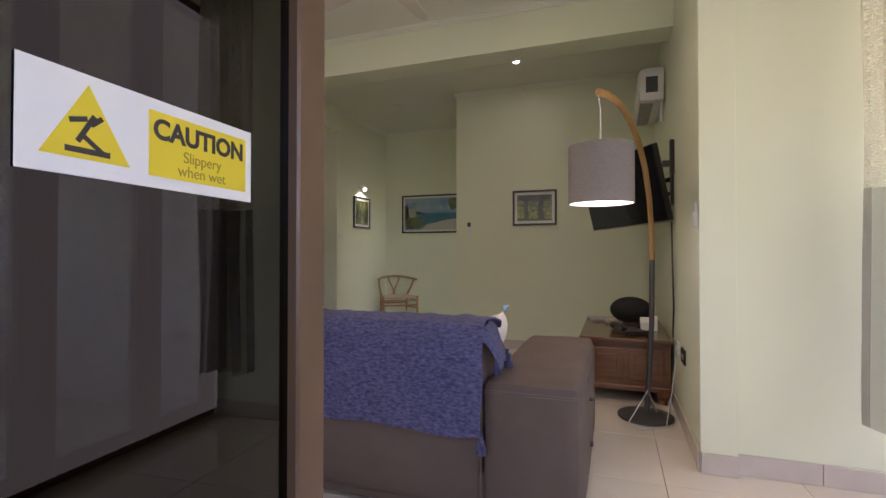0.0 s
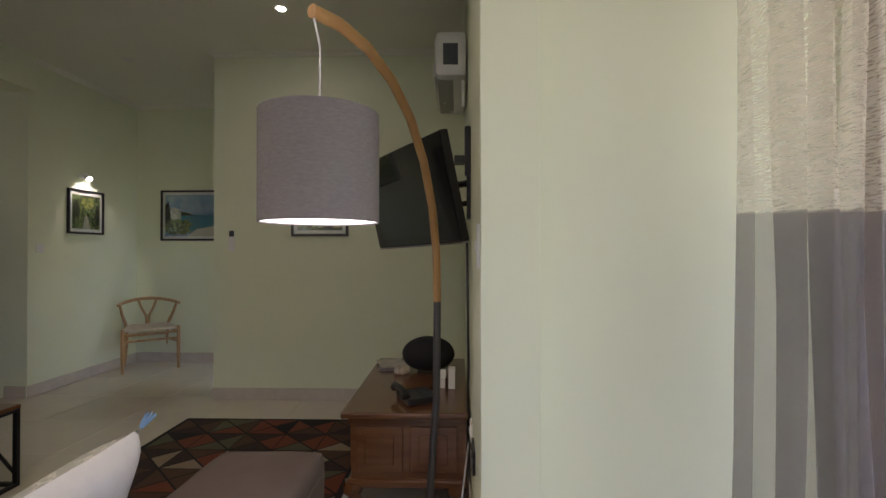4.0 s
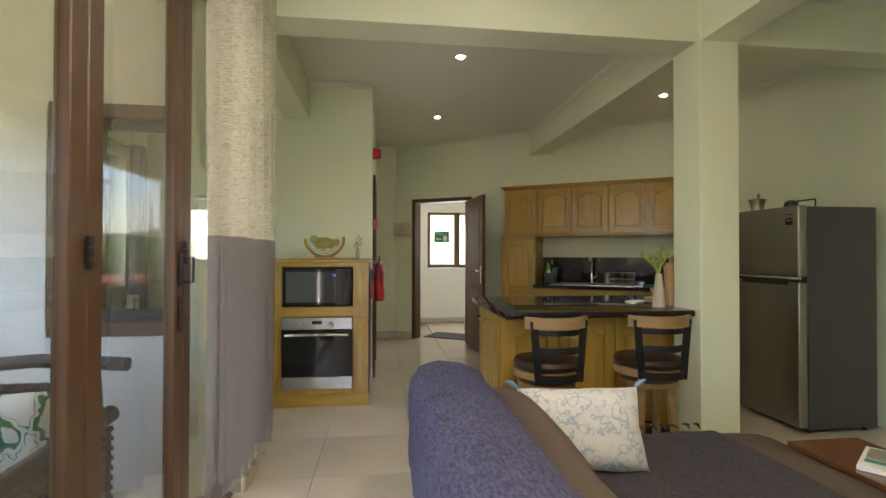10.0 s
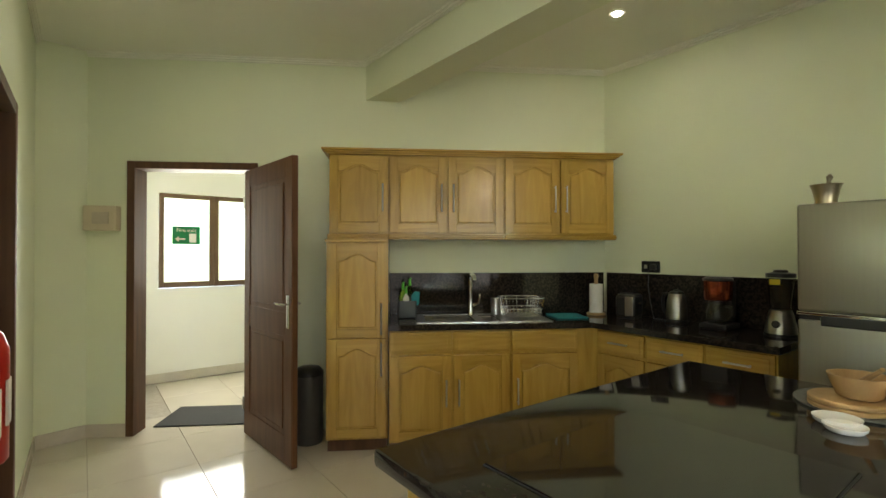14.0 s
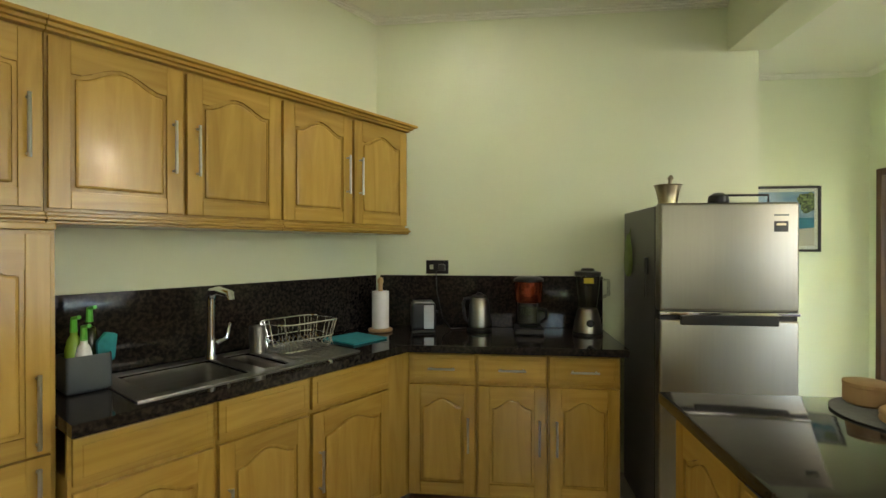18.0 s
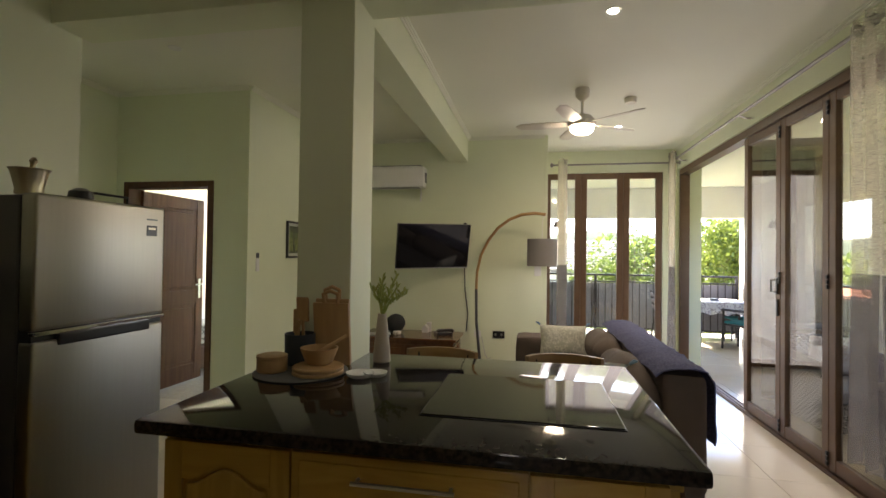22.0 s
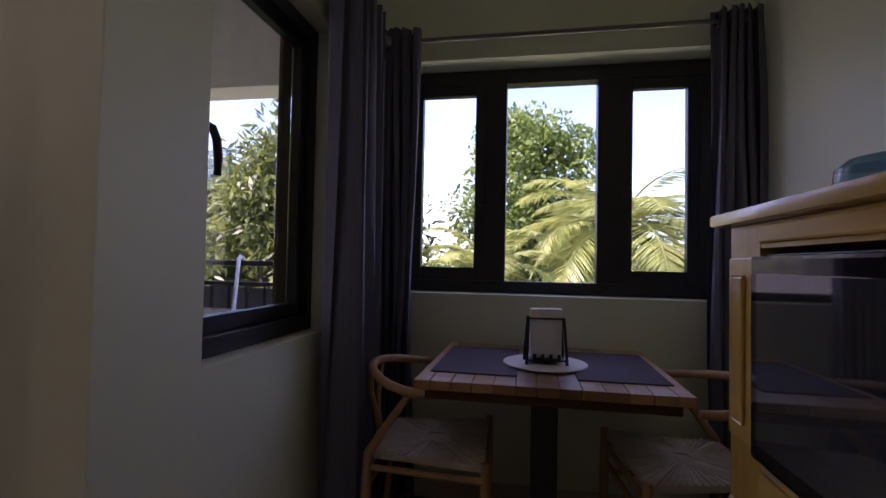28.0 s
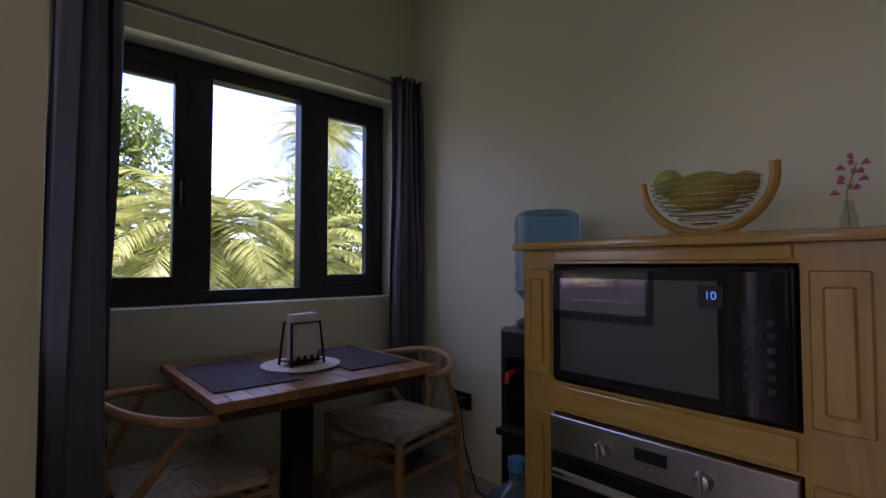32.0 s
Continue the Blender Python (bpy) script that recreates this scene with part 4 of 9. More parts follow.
# fridge
fr = thing("fridge", "steel fronted fridge freezer with dark grey sides", "fridge", pose(-4.02, 3.92, 0))
part("body", box((-0.313, 0.075, 0.03), (0.313, 0.64, 1.648), 0.008), M_FRIDGEGREY, fr)
for z0, z1, nm in ((1.135, 1.655, "freezer_door"), (0.045, 1.095, "fridge_door")):
    part(nm, box((-0.313, 0.0, z0), (0.313, 0.072, z1), 0.014, None, 3), M_FRIDGE, fr, "", True)
part("handle_recess", box((-0.31, 0.012, 1.093), (0.31, 0.07, 1.137)), M_BLACK, fr)
part("handle", box((-0.22, -0.012, 1.07), (0.22, 0.012, 1.118), 0.008), M_BLACK, fr, "black grip between the doors")
part("trim_strip", box((-0.315, -0.006, 1.118), (0.315, 0.02, 1.133), 0.003), M_CHROME, fr)
part("energy_label", box((0.20, -0.0015, 1.515), (0.262, 0.0, 1.565)), M_BLACK, fr, "small dark label")
part("label_print", box((0.21, -0.002, 1.545), (0.252, -0.0016, 1.555)), M_BRASS, fr)
part("name_bar", box((0.20, -0.001, 1.59), (0.265, 0.0, 1.597)), M_GREYPL, fr, "small grey name bar")
for x in (-0.26, 0.26):
    for y in (0.12, 0.58):
        part("foot", lathe([(0.02, 0.0), (0.02, 0.03)], 10, (x, y, 0)), M_BLACK, fr)
mortar = thing("mortar", "silver coloured mortar with pestle on top of the fridge", "mortar", pose(-4.25, 4.06, 1.657))
part("cup", lathe([(0.045, 0), (0.047, 0.01), (0.045, 0.02), (0.06, 0.09), (0.068, 0.1), (0.064, 0.1), (0.045, 0.03)], 24), M_BRASS, mortar, "", True)
part("pestle", tube([(0.0, 0, 0.03), (0.012, 0, 0.12), (0.014, 0, 0.135), (0.016, 0, 0.15)], [0.012, 0.009, 0.015, 0.006], 10), M_BRASS, mortar, "", True)
stand = thing("frame_stand", "black metal frame lying on the fridge", "frame", pose(-3.85, 4.1, 1.656))
part("loop", tube([(-0.10, 0, 0), (-0.10, 0, 0.05), (0.10, 0, 0.05), (0.10, 0, 0)], 0.006, 6), M_IRON, stand)
bell = thing("timer", "round black kitchen timer on the fridge", "timer", pose(-3.98, 4.12, 1.656))
part("case", lathe([(0.04, 0), (0.05, 0.02), (0.045, 0.05), (0.02, 0.065)], 18), M_BLACK, bell, "", True)
mitt = thing("oven_mitt", "green leaf shaped oven mitt hung on the fridge side", "oven mitt", pose(-4.335, 4.4, 1.28))
pr = [(0.0, -0.01), (0.045, 0.02), (0.06, 0.08), (0.045, 0.15), (0.02, 0.21), (0.0, 0.24), (-0.02, 0.2), (-0.045, 0.14), (-0.055, 0.07), (-0.04, 0.02)]
bm = bmesh.new()
slab_xz(bm, pr, -0.012, 0.012, 0.008, pose(-0.016, 0, 0, 0, 0, 90))
part("pad", bm, M_GREEN, mitt, "", True)
part("loop", tube([(-0.01, 0, 0.23), (-0.004, 0, 0.27), (-0.012, 0, 0.235)], 0.003, 5), M_GREEN, mitt)
clip = thing("magnet_clip", "small black clip on the fridge side", "clip", pose(-4.335, 4.1, 1.30))
part("jaw", box((-0.02, -0.018, 0), (0, 0.018, 0.09), 0.006), M_BLACK, clip)
part("tail", tube([(-0.01, 0, 0.0), (-0.012, 0.0, -0.06), (-0.01, 0.008, -0.12)], 0.004, 6), M_BLACK, clip)

# island
isl = thing("kitchen_island", "honey teak kitchen island with panelled sides and drawers", "kitchen island")
BX0, BX1, BY0, BY1 = -4.50, -3.78, 1.75, 3.2
part("body", prism([(BX0, BY0), (BX1, BY0), (BX1, BY1), (BX0, BY1)], 0.08, 0.895), M_WOOD, isl)
part("plinth", box((BX0 + 0.03, BY0 + 0.03, 0.001), (BX1 - 0.03, BY1 - 0.03, 0.079)), M_DARKWOOD, isl)


def placed(ob, m):
    ob.data.transform(m)
    for c in ob.children:
        c.data.transform(m)
    return ob


mk = frame_at((BX0, BY0), (BX0, BY1))
for a, b, kind in ((1.03, 1.44, "door"), (0.36, 1.03, "drawer"), (0.02, 0.36, "door")):
    if kind == "door":
        do = front(isl, a, b, 0.11, 0.88, 0.001, 0.05)
        bar_handle(do, (a + 0.05, 0.022, 0.4), (a + 0.05, 0.022, 0.6))
        placed(do, mk)
    else:
        for z0, z1 in ((0.66, 0.88), (0.39, 0.65), (0.11, 0.38)):
            dr = front(isl, a, b, z0, z1, 0.001, 0, "drawer", M_WOODH)
            bar_handle(dr, ((a + b) / 2 - 0.13, 0.022, z1 - 0.06), ((a + b) / 2 + 0.13, 0.022, z1 - 0.06))
            placed(dr, mk)
me_ = frame_at((BX1, BY0), (BX0, BY0))
do = front(isl, 0.06, 0.66, 0.11, 0.88, 0.001, 0.05, "end_door")
part("knob", lathe([(0.010, 0), (0.008, 0.014), (0.016, 0.022), (0.014, 0.03), (0.004, 0.033)], 14), M_DARKWOOD, do, "dark turned knob", True).data.transform(pose(0.60, 0.02, 0.80, -90, 0, 0))
placed(do, me_)
ml = frame_at((BX1, 2.93), (BX1, BY0))
for a, b in ((0.0, 0.38), (0.40, 0.78), (0.80, 1.16)):
    placed(front(isl, a, b, 0.11, 0.85, 0.001, 0.045, "panel"), ml)
for lo, hi in (((-3.80, 1.735, 0.08), (-3.755, 1.775, 0.86)),):
    part("corner_post", box(lo, hi, 0.006), M_WOOD, isl)
part("top_moulding", box((-4.505, 1.735, 0.862), (-3.62, 2.93, 0.8955), 0.006), M_WOODH, isl)
islt = thing("island_worktop", "polished dark granite island worktop with rounded edges", "worktop")
part("slab", prism([(-4.555, 1.685), (-3.45, 1.685), (-3.45, 2.935), (-3.695, 2.935), (-3.695, 3.27), (-4.555, 3.27)], 0.897, 0.94, 0.012), M_GRANITE, islt, "", True)
hob = thing("hob", "black glass induction hob set into the island", "hob")
part("plate", box((-4.32, 1.84, 0.9405), (-3.80, 2.45, 0.946), 0.002), M_BLACKGLOSS, hob)
part("edge", box((-4.324, 1.836, 0.9402), (-3.796, 2.454, 0.9425)), M_BLACK, hob)

# things on the island
board_mat = thing("round_placemat", "grey felt round placemat on the granite", "placemat", pose(-3.90, 3.07, 0.9405))
part("disc", lathe([(0.192, 0), (0.195, 0.002), (0.195, 0.004), (0.19, 0.005)], 40), mat("grey_felt", (0.2, 0.21, 0.2), 0.9, vary=0.2, scale=40), board_mat)
bowl = thing("wooden_pot", "small lidded wooden pot on the placemat", "pot", pose(-3.945, 3.18, 0.946))
part("cup", lathe([(0.055, 0), (0.062, 0.006), (0.062, 0.055), (0.058, 0.058)], 28), M_LIGHTWOOD, bowl, "", True)
part("lid", lathe([(0.063, 0.058), (0.063, 0.068), (0.05, 0.072)], 28), M_LIGHTWOOD, bowl, "", True)
plates = thing("wooden_plates", "stack of pale wooden boards on the placemat", "board", pose(-3.93, 2.98, 0.946))
for k in range(2):
    part("board", lathe([(0.10, 0.017 * k), (0.105, 0.017 * k + 0.004), (0.105, 0.017 * k + 0.012), (0.10, 0.017 * k + 0.016)], 32), M_LIGHTWOOD, plates, "", True)
salad = thing("salad_bowl", "wooden bowl with a spoon on the boards", "bowl", pose(-3.91, 2.985, 0.981))
part("cup", lathe([(0.045, 0), (0.055, 0.006), (0.076, 0.06), (0.078, 0.068), (0.072, 0.068), (0.05, 0.012)], 32), M_LIGHTWOOD, salad, "", True)
part("spoon", tube([(-0.01, 0.02, 0.03), (0.05, -0.06, 0.09), (0.07, -0.09, 0.11)], [0.014, 0.007, 0.006], 8), M_LIGHTWOOD, salad, "", True)
crock = thing("utensil_crock", "grey utensil pot with wooden spatulas", "pot", pose(-3.78, 3.14, 0.946))
part("cup", lathe([(0.06, 0), (0.066, 0.006), (0.068, 0.135), (0.064, 0.135), (0.058, 0.012)], 28), M_GREYPL, crock, "", True)
for dx, dy, h, w in ((0.0, -0.02, 0.30, 0.032), (0.02, 0.03, 0.24, 0.016), (-0.03, 0.02, 0.2, 0.012)):
    bm = bmesh.new()
    bx(bm, (-0.007, -0.004, 0.02), (0.007, 0.004, h - 0.09), 0.002)
    bx(bm, (-w, -0.005, h - 0.11), (w, 0.005, h), 0.008)
    bm.transform(pose(dx, dy, 0, dy * 180, dx * 220, 80))
    part("spatula", bm, M_LIGHTWOOD, crock)
boards = thing("cutting_boards", "two wooden cutting boards leaning on the column", "cutting board", pose(-3.715, 3.0, 0.9405, 0, -7, 0))
for k, (h, w, d) in enumerate(((0.285, 0.085, 0.0), (0.30, 0.08, 0.02))):
    bm = bmesh.new()
    bx(bm, (-0.028 + d, -w, 0), (-0.012 + d, w, h), 0.006)
    tb(bm, [(-0.02 + d, -0.03, h - 0.01), (-0.02 + d, -0.035, h + 0.04), (-0.02 + d, 0, h + 0.055), (-0.02 + d, 0.035, h + 0.04), (-0.02 + d, 0.03, h - 0.01)], 0.009, 8)
    part("board", bm, M_LIGHTWOOD, boards, "", True)
rest = thing("spoon_rest", "white ceramic spoon rest on the island", "spoon rest", pose(-3.92, 2.80, 0.9405))
bm = lathe([(0.045, 0), (0.055, 0.008), (0.058, 0.018), (0.05, 0.014), (0.03, 0.008)], 24)
lathe([(0.04, 0), (0.048, 0.008), (0.05, 0.016), (0.044, 0.013), (0.03, 0.008)], 24, (0.03, -0.055, 0), bm)
part("dish", bm, M_WHITECER, rest, "", True)
vase = thing("vase", "slim stone coloured vase with dried grass stems", "vase", pose(-3.64, 2.80, 0.9405))
part("body", lathe([(0.038, 0), (0.042, 0.006), (0.036, 0.08), (0.024, 0.19), (0.02, 0.225), (0.016, 0.225), (0.02, 0.19)], 24), M_CERAMIC, vase, "", True)
rng = random.Random(4)
M_STRAW = mat("dried_stem", (0.42, 0.44, 0.13), 0.7, vary=0.4, scale=30, second=(0.28, 0.38, 0.08))
for k in range(11):
    a, l = rng.uniform(0, math.tau), rng.uniform(0.05, 0.13)
    tip = (l * math.cos(a), l * math.sin(a), rng.uniform(0.30, 0.40))
    bm = tube([(0, 0, 0.2), (tip[0] * 0.3, tip[1] * 0.3, 0.28), tip], [0.003, 0.003, 0.002], 5)
    for j in range(7):
        u = 0.35 + 0.65 * j / 6
        b0 = Vector((tip[0] * u, tip[1] * u, 0.24 + (tip[2] - 0.24) * u))
        e = b0 + Vector((rng.uniform(-0.025, 0.025), rng.uniform(-0.025, 0.025), 0.03))
        tb(bm, [b0, (b0 + e) / 2 + Vector((0, 0, 0.004)), e], [0.003, 0.006, 0.001], 4)
    part("stem", bm, M_STRAW, vase)


M_STOOLW = mat("stool_wood", (0.36, 0.225, 0.10), 0.4, scale=4, stretch=(1, 1, 5), second=(0.25, 0.15, 0.06))


def stool(m):
    s = thing("bar_stool", "swivel bar stool with dark leather seat, iron back and teak legs", "bar stool", m, "stools at the island")
    part("seat", lathe([(0.17, 0.615), (0.20, 0.625), (0.205, 0.645), (0.19, 0.668), (0.12, 0.678), (0.02, 0.68)], 32), M_LEATHER, s, "studded dark brown leather seat", True)
    part("seat_ring", lathe([(0.18, 0.565), (0.205, 0.57), (0.205, 0.612), (0.18, 0.614)], 32), M_STOOLW, s, "", True)
    part("swivel", lathe([(0.08, 0.535), (0.08, 0.565)], 16), M_IRON, s)
    part("under_ring", lathe([(0.15, 0.495), (0.17, 0.5), (0.17, 0.53), (0.15, 0.535)], 28), M_STOOLW, s, "", True)
    for a in (45, 135, 225, 315):
        c, d = math.cos(radians(a)), math.sin(radians(a))
        bm = bmesh.new()
        t = box((-0.02, -0.02, 0), (0.02, 0.02, 0.51), 0.005)
        for v in t.verts:
            u = v.co.z / 0.51
            v.co.x += c * (0.185 - 0.07 * u)
            v.co.y += d * (0.185 - 0.07 * u)
        add(bm, t)
        part("leg", bm, M_STOOLW, s)
    part("foot_ring", tube([(0.165 * math.cos(k * math.tau / 24), 0.165 * math.sin(k * math.tau / 24), 0.2) for k in range(24)], 0.009, 8, True), M_IRON, s, "", True)
    for sg in (-1, 1):
        bm = bmesh.new()
        for z0, z1, x0, x1, y0, y1 in ((0.56, 0.915, 0.172, 0.172, 0.125, 0.155),):
            t = box((-0.006, -0.022, 0), (0.006, 0.022, z1 - z0), 0.003)
            for v in t.verts:
                u = v.co.z / (z1 - z0)
                v.co += Vector((x0 + (x1 - x0) * u, sg * (y0 + (y1 - y0) * u), z0))
            add(bm, t)
        part("back_post", bm, M_IRON, s)

    def arc(r, half, z, h, th, bow):
        bm = bmesh.new()
        n = 10
        ring = []
        for k in range(n + 1):
            a = -half + 2 * half * k / n
            x, y = 0.005 + r * math.cos(a) + bow, r * math.sin(a)
            ring.append([bm.verts.new((x + o * math.cos(a), y + o * math.sin(a), z + q)) for o, q in ((0, 0), (th, 0), (th, h), (0, h))])
        for p, q in zip(ring, ring[1:]):
            for i in range(4):
                bm.faces.new((p[i], p[(i + 1) % 4], q[(i + 1) % 4], q[i]))
        bm.faces.new(ring[0])
        bm.faces.new(ring[-1][::-1])
        return bm

    part("seat_band", arc(0.208, 0.66, 0.565, 0.045, 0.007, 0.0), M_IRON, s)
    part("back_rail", arc(0.205, 0.76, 0.725, 0.04, 0.007, 0.0), M_IRON, s)
    part("back_rail", arc(0.207, 0.83, 0.832, 0.03, 0.007, 0.0), M_IRON, s)
    part("top_rail", arc(0.214, 0.98, 0.872, 0.064, 0.022, 0.0), M_STOOLW, s, "curved teak top rail", True)
    return s


st1 = stool(pose(-3.43, 1.94, 0, 0, 0, 4))
copy_thing(st1, pose(-3.42, 2.59, 0, 0, 0, -3))

# oven cabinet
MO = frame_at((XO, YH), (XO, YN))
oc = thing("oven_cabinet", "honey teak cabinet housing a built-in oven and a microwave", "cabinet", MO)
W0, W1, D1 = 0.015, 0.845, 0.62
bm = bmesh.new()
for lo, hi in (((W0, 0.002, 0.0), (W0 + 0.13, D1, 1.225)), ((W1 - 0.11, 0.002, 0.0), (W1, D1, 1.225)), ((W0 + 0.13, 0.002, 0), (W1 - 0.11, D1 - 0.001, 0.145)),
               ((W0 + 0.13, 0.002, 0.76), (W1 - 0.11, D1 - 0.001, 0.845)), ((W0 + 0.13, 0.002, 1.185), (W1 - 0.11, D1 - 0.001, 1.225)), ((W0 + 0.13, 0.002, 0.145), (W1 - 0.11, 0.02, 1.185))):
    part("carcass_panel", box(lo, hi), M_WOOD, oc)
part("plinth_board", box((W0 - 0.006, D1 - 0.02, 0.0), (W1 + 0.006, D1 + 0.012, 0.10), 0.004), M_WOODH, oc)
part("top", box((W0 - 0.025, 0.002, 1.226), (W1 + 0.025, D1 + 0.03, 1.25), 0.008), M_WOODH, oc, "", True)
for z0, z1 in ((0.86, 1.17), (0.16, 0.75)):
    for a, b in ((W0 + 0.02, W0 + 0.115), (W1 - 0.10, W1 - 0.01)):
        bm = bmesh.new()
        bx(bm, (a, D1 + 0.001, z0), (b, D1 + 0.008, z1), 0.003, None, 1)
        bx(bm, (a + 0.022, D1 + 0.008, z0 + 0.03), (b - 0.022, D1 + 0.014, z1 - 0.03), 0.005, None, 1)
        part("side_panel", bm, M_WOOD, oc)
for z0, z1 in ((0.77, 0.835), (1.192, 1.222)):
    part("rail_moulding", box((W0 + 0.14, D1, z0), (W1 - 0.12, D1 + 0.008, z1), 0.004), M_WOODH, oc)
# thin sheet over the side, its brown deepened to hold the shade there
part("side_sheet", box((W0 - 0.005, 0.002, 0.02), (W0 - 0.0005, D1 - 0.002, 1.224)), mat("shaded_side_wood", (0.055, 0.026, 0.014), 0.5, scale=4, stretch=(6, 6, 0.5), second=(0.03, 0.014, 0.008), spec=0.3), oc, "brown side panel, coloured darker for the shade on it")
ov = thing("oven", "built-in steel oven with black glass door and two knobs", "oven", MO)
OA, OB = 0.15, 0.735
part("control_panel", box((OA, D1 - 0.05, 0.655), (OB, D1 + 0.022, 0.755), 0.004), M_STEEL, ov)
part("door", box((OA, D1 - 0.05, 0.255), (OB, D1 + 0.02, 0.652), 0.004), M_BLACKGLOSS, ov, "black glass oven door")
part("lower_panel", box((OA, D1 - 0.05, 0.15), (OB, D1 + 0.02, 0.252), 0.003), M_STEEL, ov)
part("handle", tube([(OA + 0.03, D1 + 0.02, 0.605), (OA + 0.035, D1 + 0.055, 0.612), (OA + 0.15, D1 + 0.065, 0.618), (OB - 0.15, D1 + 0.065, 0.618), (OB - 0.035, D1 + 0.055, 0.612), (OB - 0.03, D1 + 0.02, 0.605)], 0.012, 8), M_CHROME, ov, "", True)
for x in (0.325, 0.571):
    k = part("knob", lathe([(0.022, 0), (0.02, 0.004), (0.017, 0.02), (0.012, 0.022)], 18), M_STEEL, ov, "", True)
    k.data.transform(pose(x, D1 + 0.022, 0.70, -90, 0, 0))
    part("grip", box((x - 0.005, D1 + 0.044, 0.68), (x + 0.005, D1 + 0.056, 0.72), 0.003), M_STEEL, k)
part("clock", box((0.405, D1 + 0.022, 0.70), (0.485, D1 + 0.024, 0.73)), M_SCREEN, ov)
for k in range(3):
    part("button", lathe([(0.005, 0), (0.004, 0.004)], 10), M_STEEL, ov).data.transform(pose(0.42 + 0.025 * k, D1 + 0.022, 0.682, -90, 0, 0))
M_KEY = mat("faint_key", (0.03, 0.03, 0.033), 0.4)
mw = thing("microwave", "black and steel microwave oven in its niche", "microwave", MO)
part("case", box((0.155, 0.2, 0.852), (0.728, D1 - 0.005, 1.176), 0.006), M_BLACK, mw)
part("door", box((0.16, D1 - 0.005, 0.857), (0.728, D1 + 0.018, 1.172), 0.006), M_BLACKGLOSS, mw)
part("window", box((0.29, D1 + 0.018, 0.885), (0.70, D1 + 0.021, 1.145), 0.001), mat("mirror_dark", (0.24, 0.25, 0.26), 0.04, metal=0.85, vary=0.1), mw, "mirrored door window")
part("keypad", box((0.175, D1 + 0.018, 0.90), (0.25, D1 + 0.02, 1.10)), M_SCREEN, mw)
part("badge", box((0.278, D1 + 0.021, 1.085), (0.33, D1 + 0.0222, 1.135)), M_BLACK, mw, "black badge")
text("10", 0.026, pose(0.304, D1 + 0.0224, 1.112, 90, 0, 180), M_LED, mw)
for r in range(6):
    for c in range(3):
        part("key", box((0.185 + 0.022 * c, D1 + 0.02, 0.915 + 0.028 * r), (0.199 + 0.022 * c, D1 + 0.0215, 0.927 + 0.028 * r)), M_KEY, mw)
tray = thing("serving_board", "thin wooden board on the oven cabinet", "board", MO)
part("board", box((0.12, 0.12, 1.251), (0.70, 0.5, 1.262), 0.004), M_LIGHTWOOD, tray)
fb = thing("fruit_bowl", "wire fruit bowl on a curved wooden cradle holding fruit", "fruit bowl", MO @ pose(0.42, 0.34, 1.262, 0, 0, 6) @ Matrix.Scale(0.92, 4))
pts = [(0.185 * math.cos(radians(a)), 0, 0.185 + 0.175 * math.sin(radians(a))) for a in range(172, 370, 11)]
part("cradle", tube(pts, 0.014, 8), M_WOOD, fb, "", True)
part("foot", box((-0.1, -0.05, 0.0), (0.1, 0.05, 0.012), 0.004), M_WOOD, fb)
for k in range(9):
    u = k / 8
    z = 0.04 + 0.13 * u
    r = 0.155 * math.sqrt(max(0.05, 1 - (1 - u) ** 2))
    part("wire_ring", tube([(r * math.cos(j * math.tau / 24), 0.62 * r * math.sin(j * math.tau / 24), z) for j in range(24)], 0.0025, 5, True), M_CHROME, fb, "", True)
M_FRUITY, M_FRUITG = mat("yellow_fruit", (0.62, 0.42, 0.05), 0.45, vary=0.35, scale=8, second=(0.30, 0.34, 0.04)), mat("green_fruit", (0.45, 0.5, 0.12), 0.45, vary=0.3, scale=8)
for x, y, z, a, b, c, m_ in ((0.0, 0.0, 0.14, 0.105, 0.06, 0.062, M_FRUITY), (0.10, 0.01, 0.175, 0.045, 0.045, 0.045, M_FRUITG), (-0.11, 0.0, 0.155, 0.038, 0.036, 0.036, M_FRUITY), (0.07, -0.05, 0.16, 0.04, 0.04, 0.042, M_FRUITY)):
    t = bmesh.new()
    bmesh.ops.create_uvsphere(t, u_segments=20, v_segments=12, radius=1)
    t.transform(Matrix.Translation((x, y, z)) @ Matrix.Diagonal((a, b, c, 1)))
    part("fruit", t, m_, fb, "", True)
sv = thing("bud_vase", "small clear bud vase with a pink orchid sprig", "vase", MO @ pose(0.13, 0.15, 1.251))
part("glass", lathe([(0.018, 0), (0.02, 0.004), (0.02, 0.05), (0.011, 0.08), (0.012, 0.1)], 16), M_CLEAR, sv, "", True)
M_PINK = mat("pink_petal", (0.65, 0.22, 0.35), 0.6, vary=0.3)
part("stem", tube([(0, 0, 0.02), (0.004, 0, 0.12), (-0.02, 0.01, 0.2)], 0.002, 5), M_STRAW, sv)
bm = bmesh.new()
for k in range(12):
    a = k * 2.4
    c = Vector((-0.02 * k / 12 + 0.016 * math.cos(a), 0.01 + 0.016 * math.sin(a), 0.12 + 0.008 * k))
    tb(bm, [c, c + Vector((0.012 * math.cos(a), 0.012 * math.sin(a), 0.006)), c + Vector((0.02 * math.cos(a), 0.02 * math.sin(a), 0.0))], [0.002, 0.008, 0.002], 5)
part("petals", bm, M_PINK, sv)

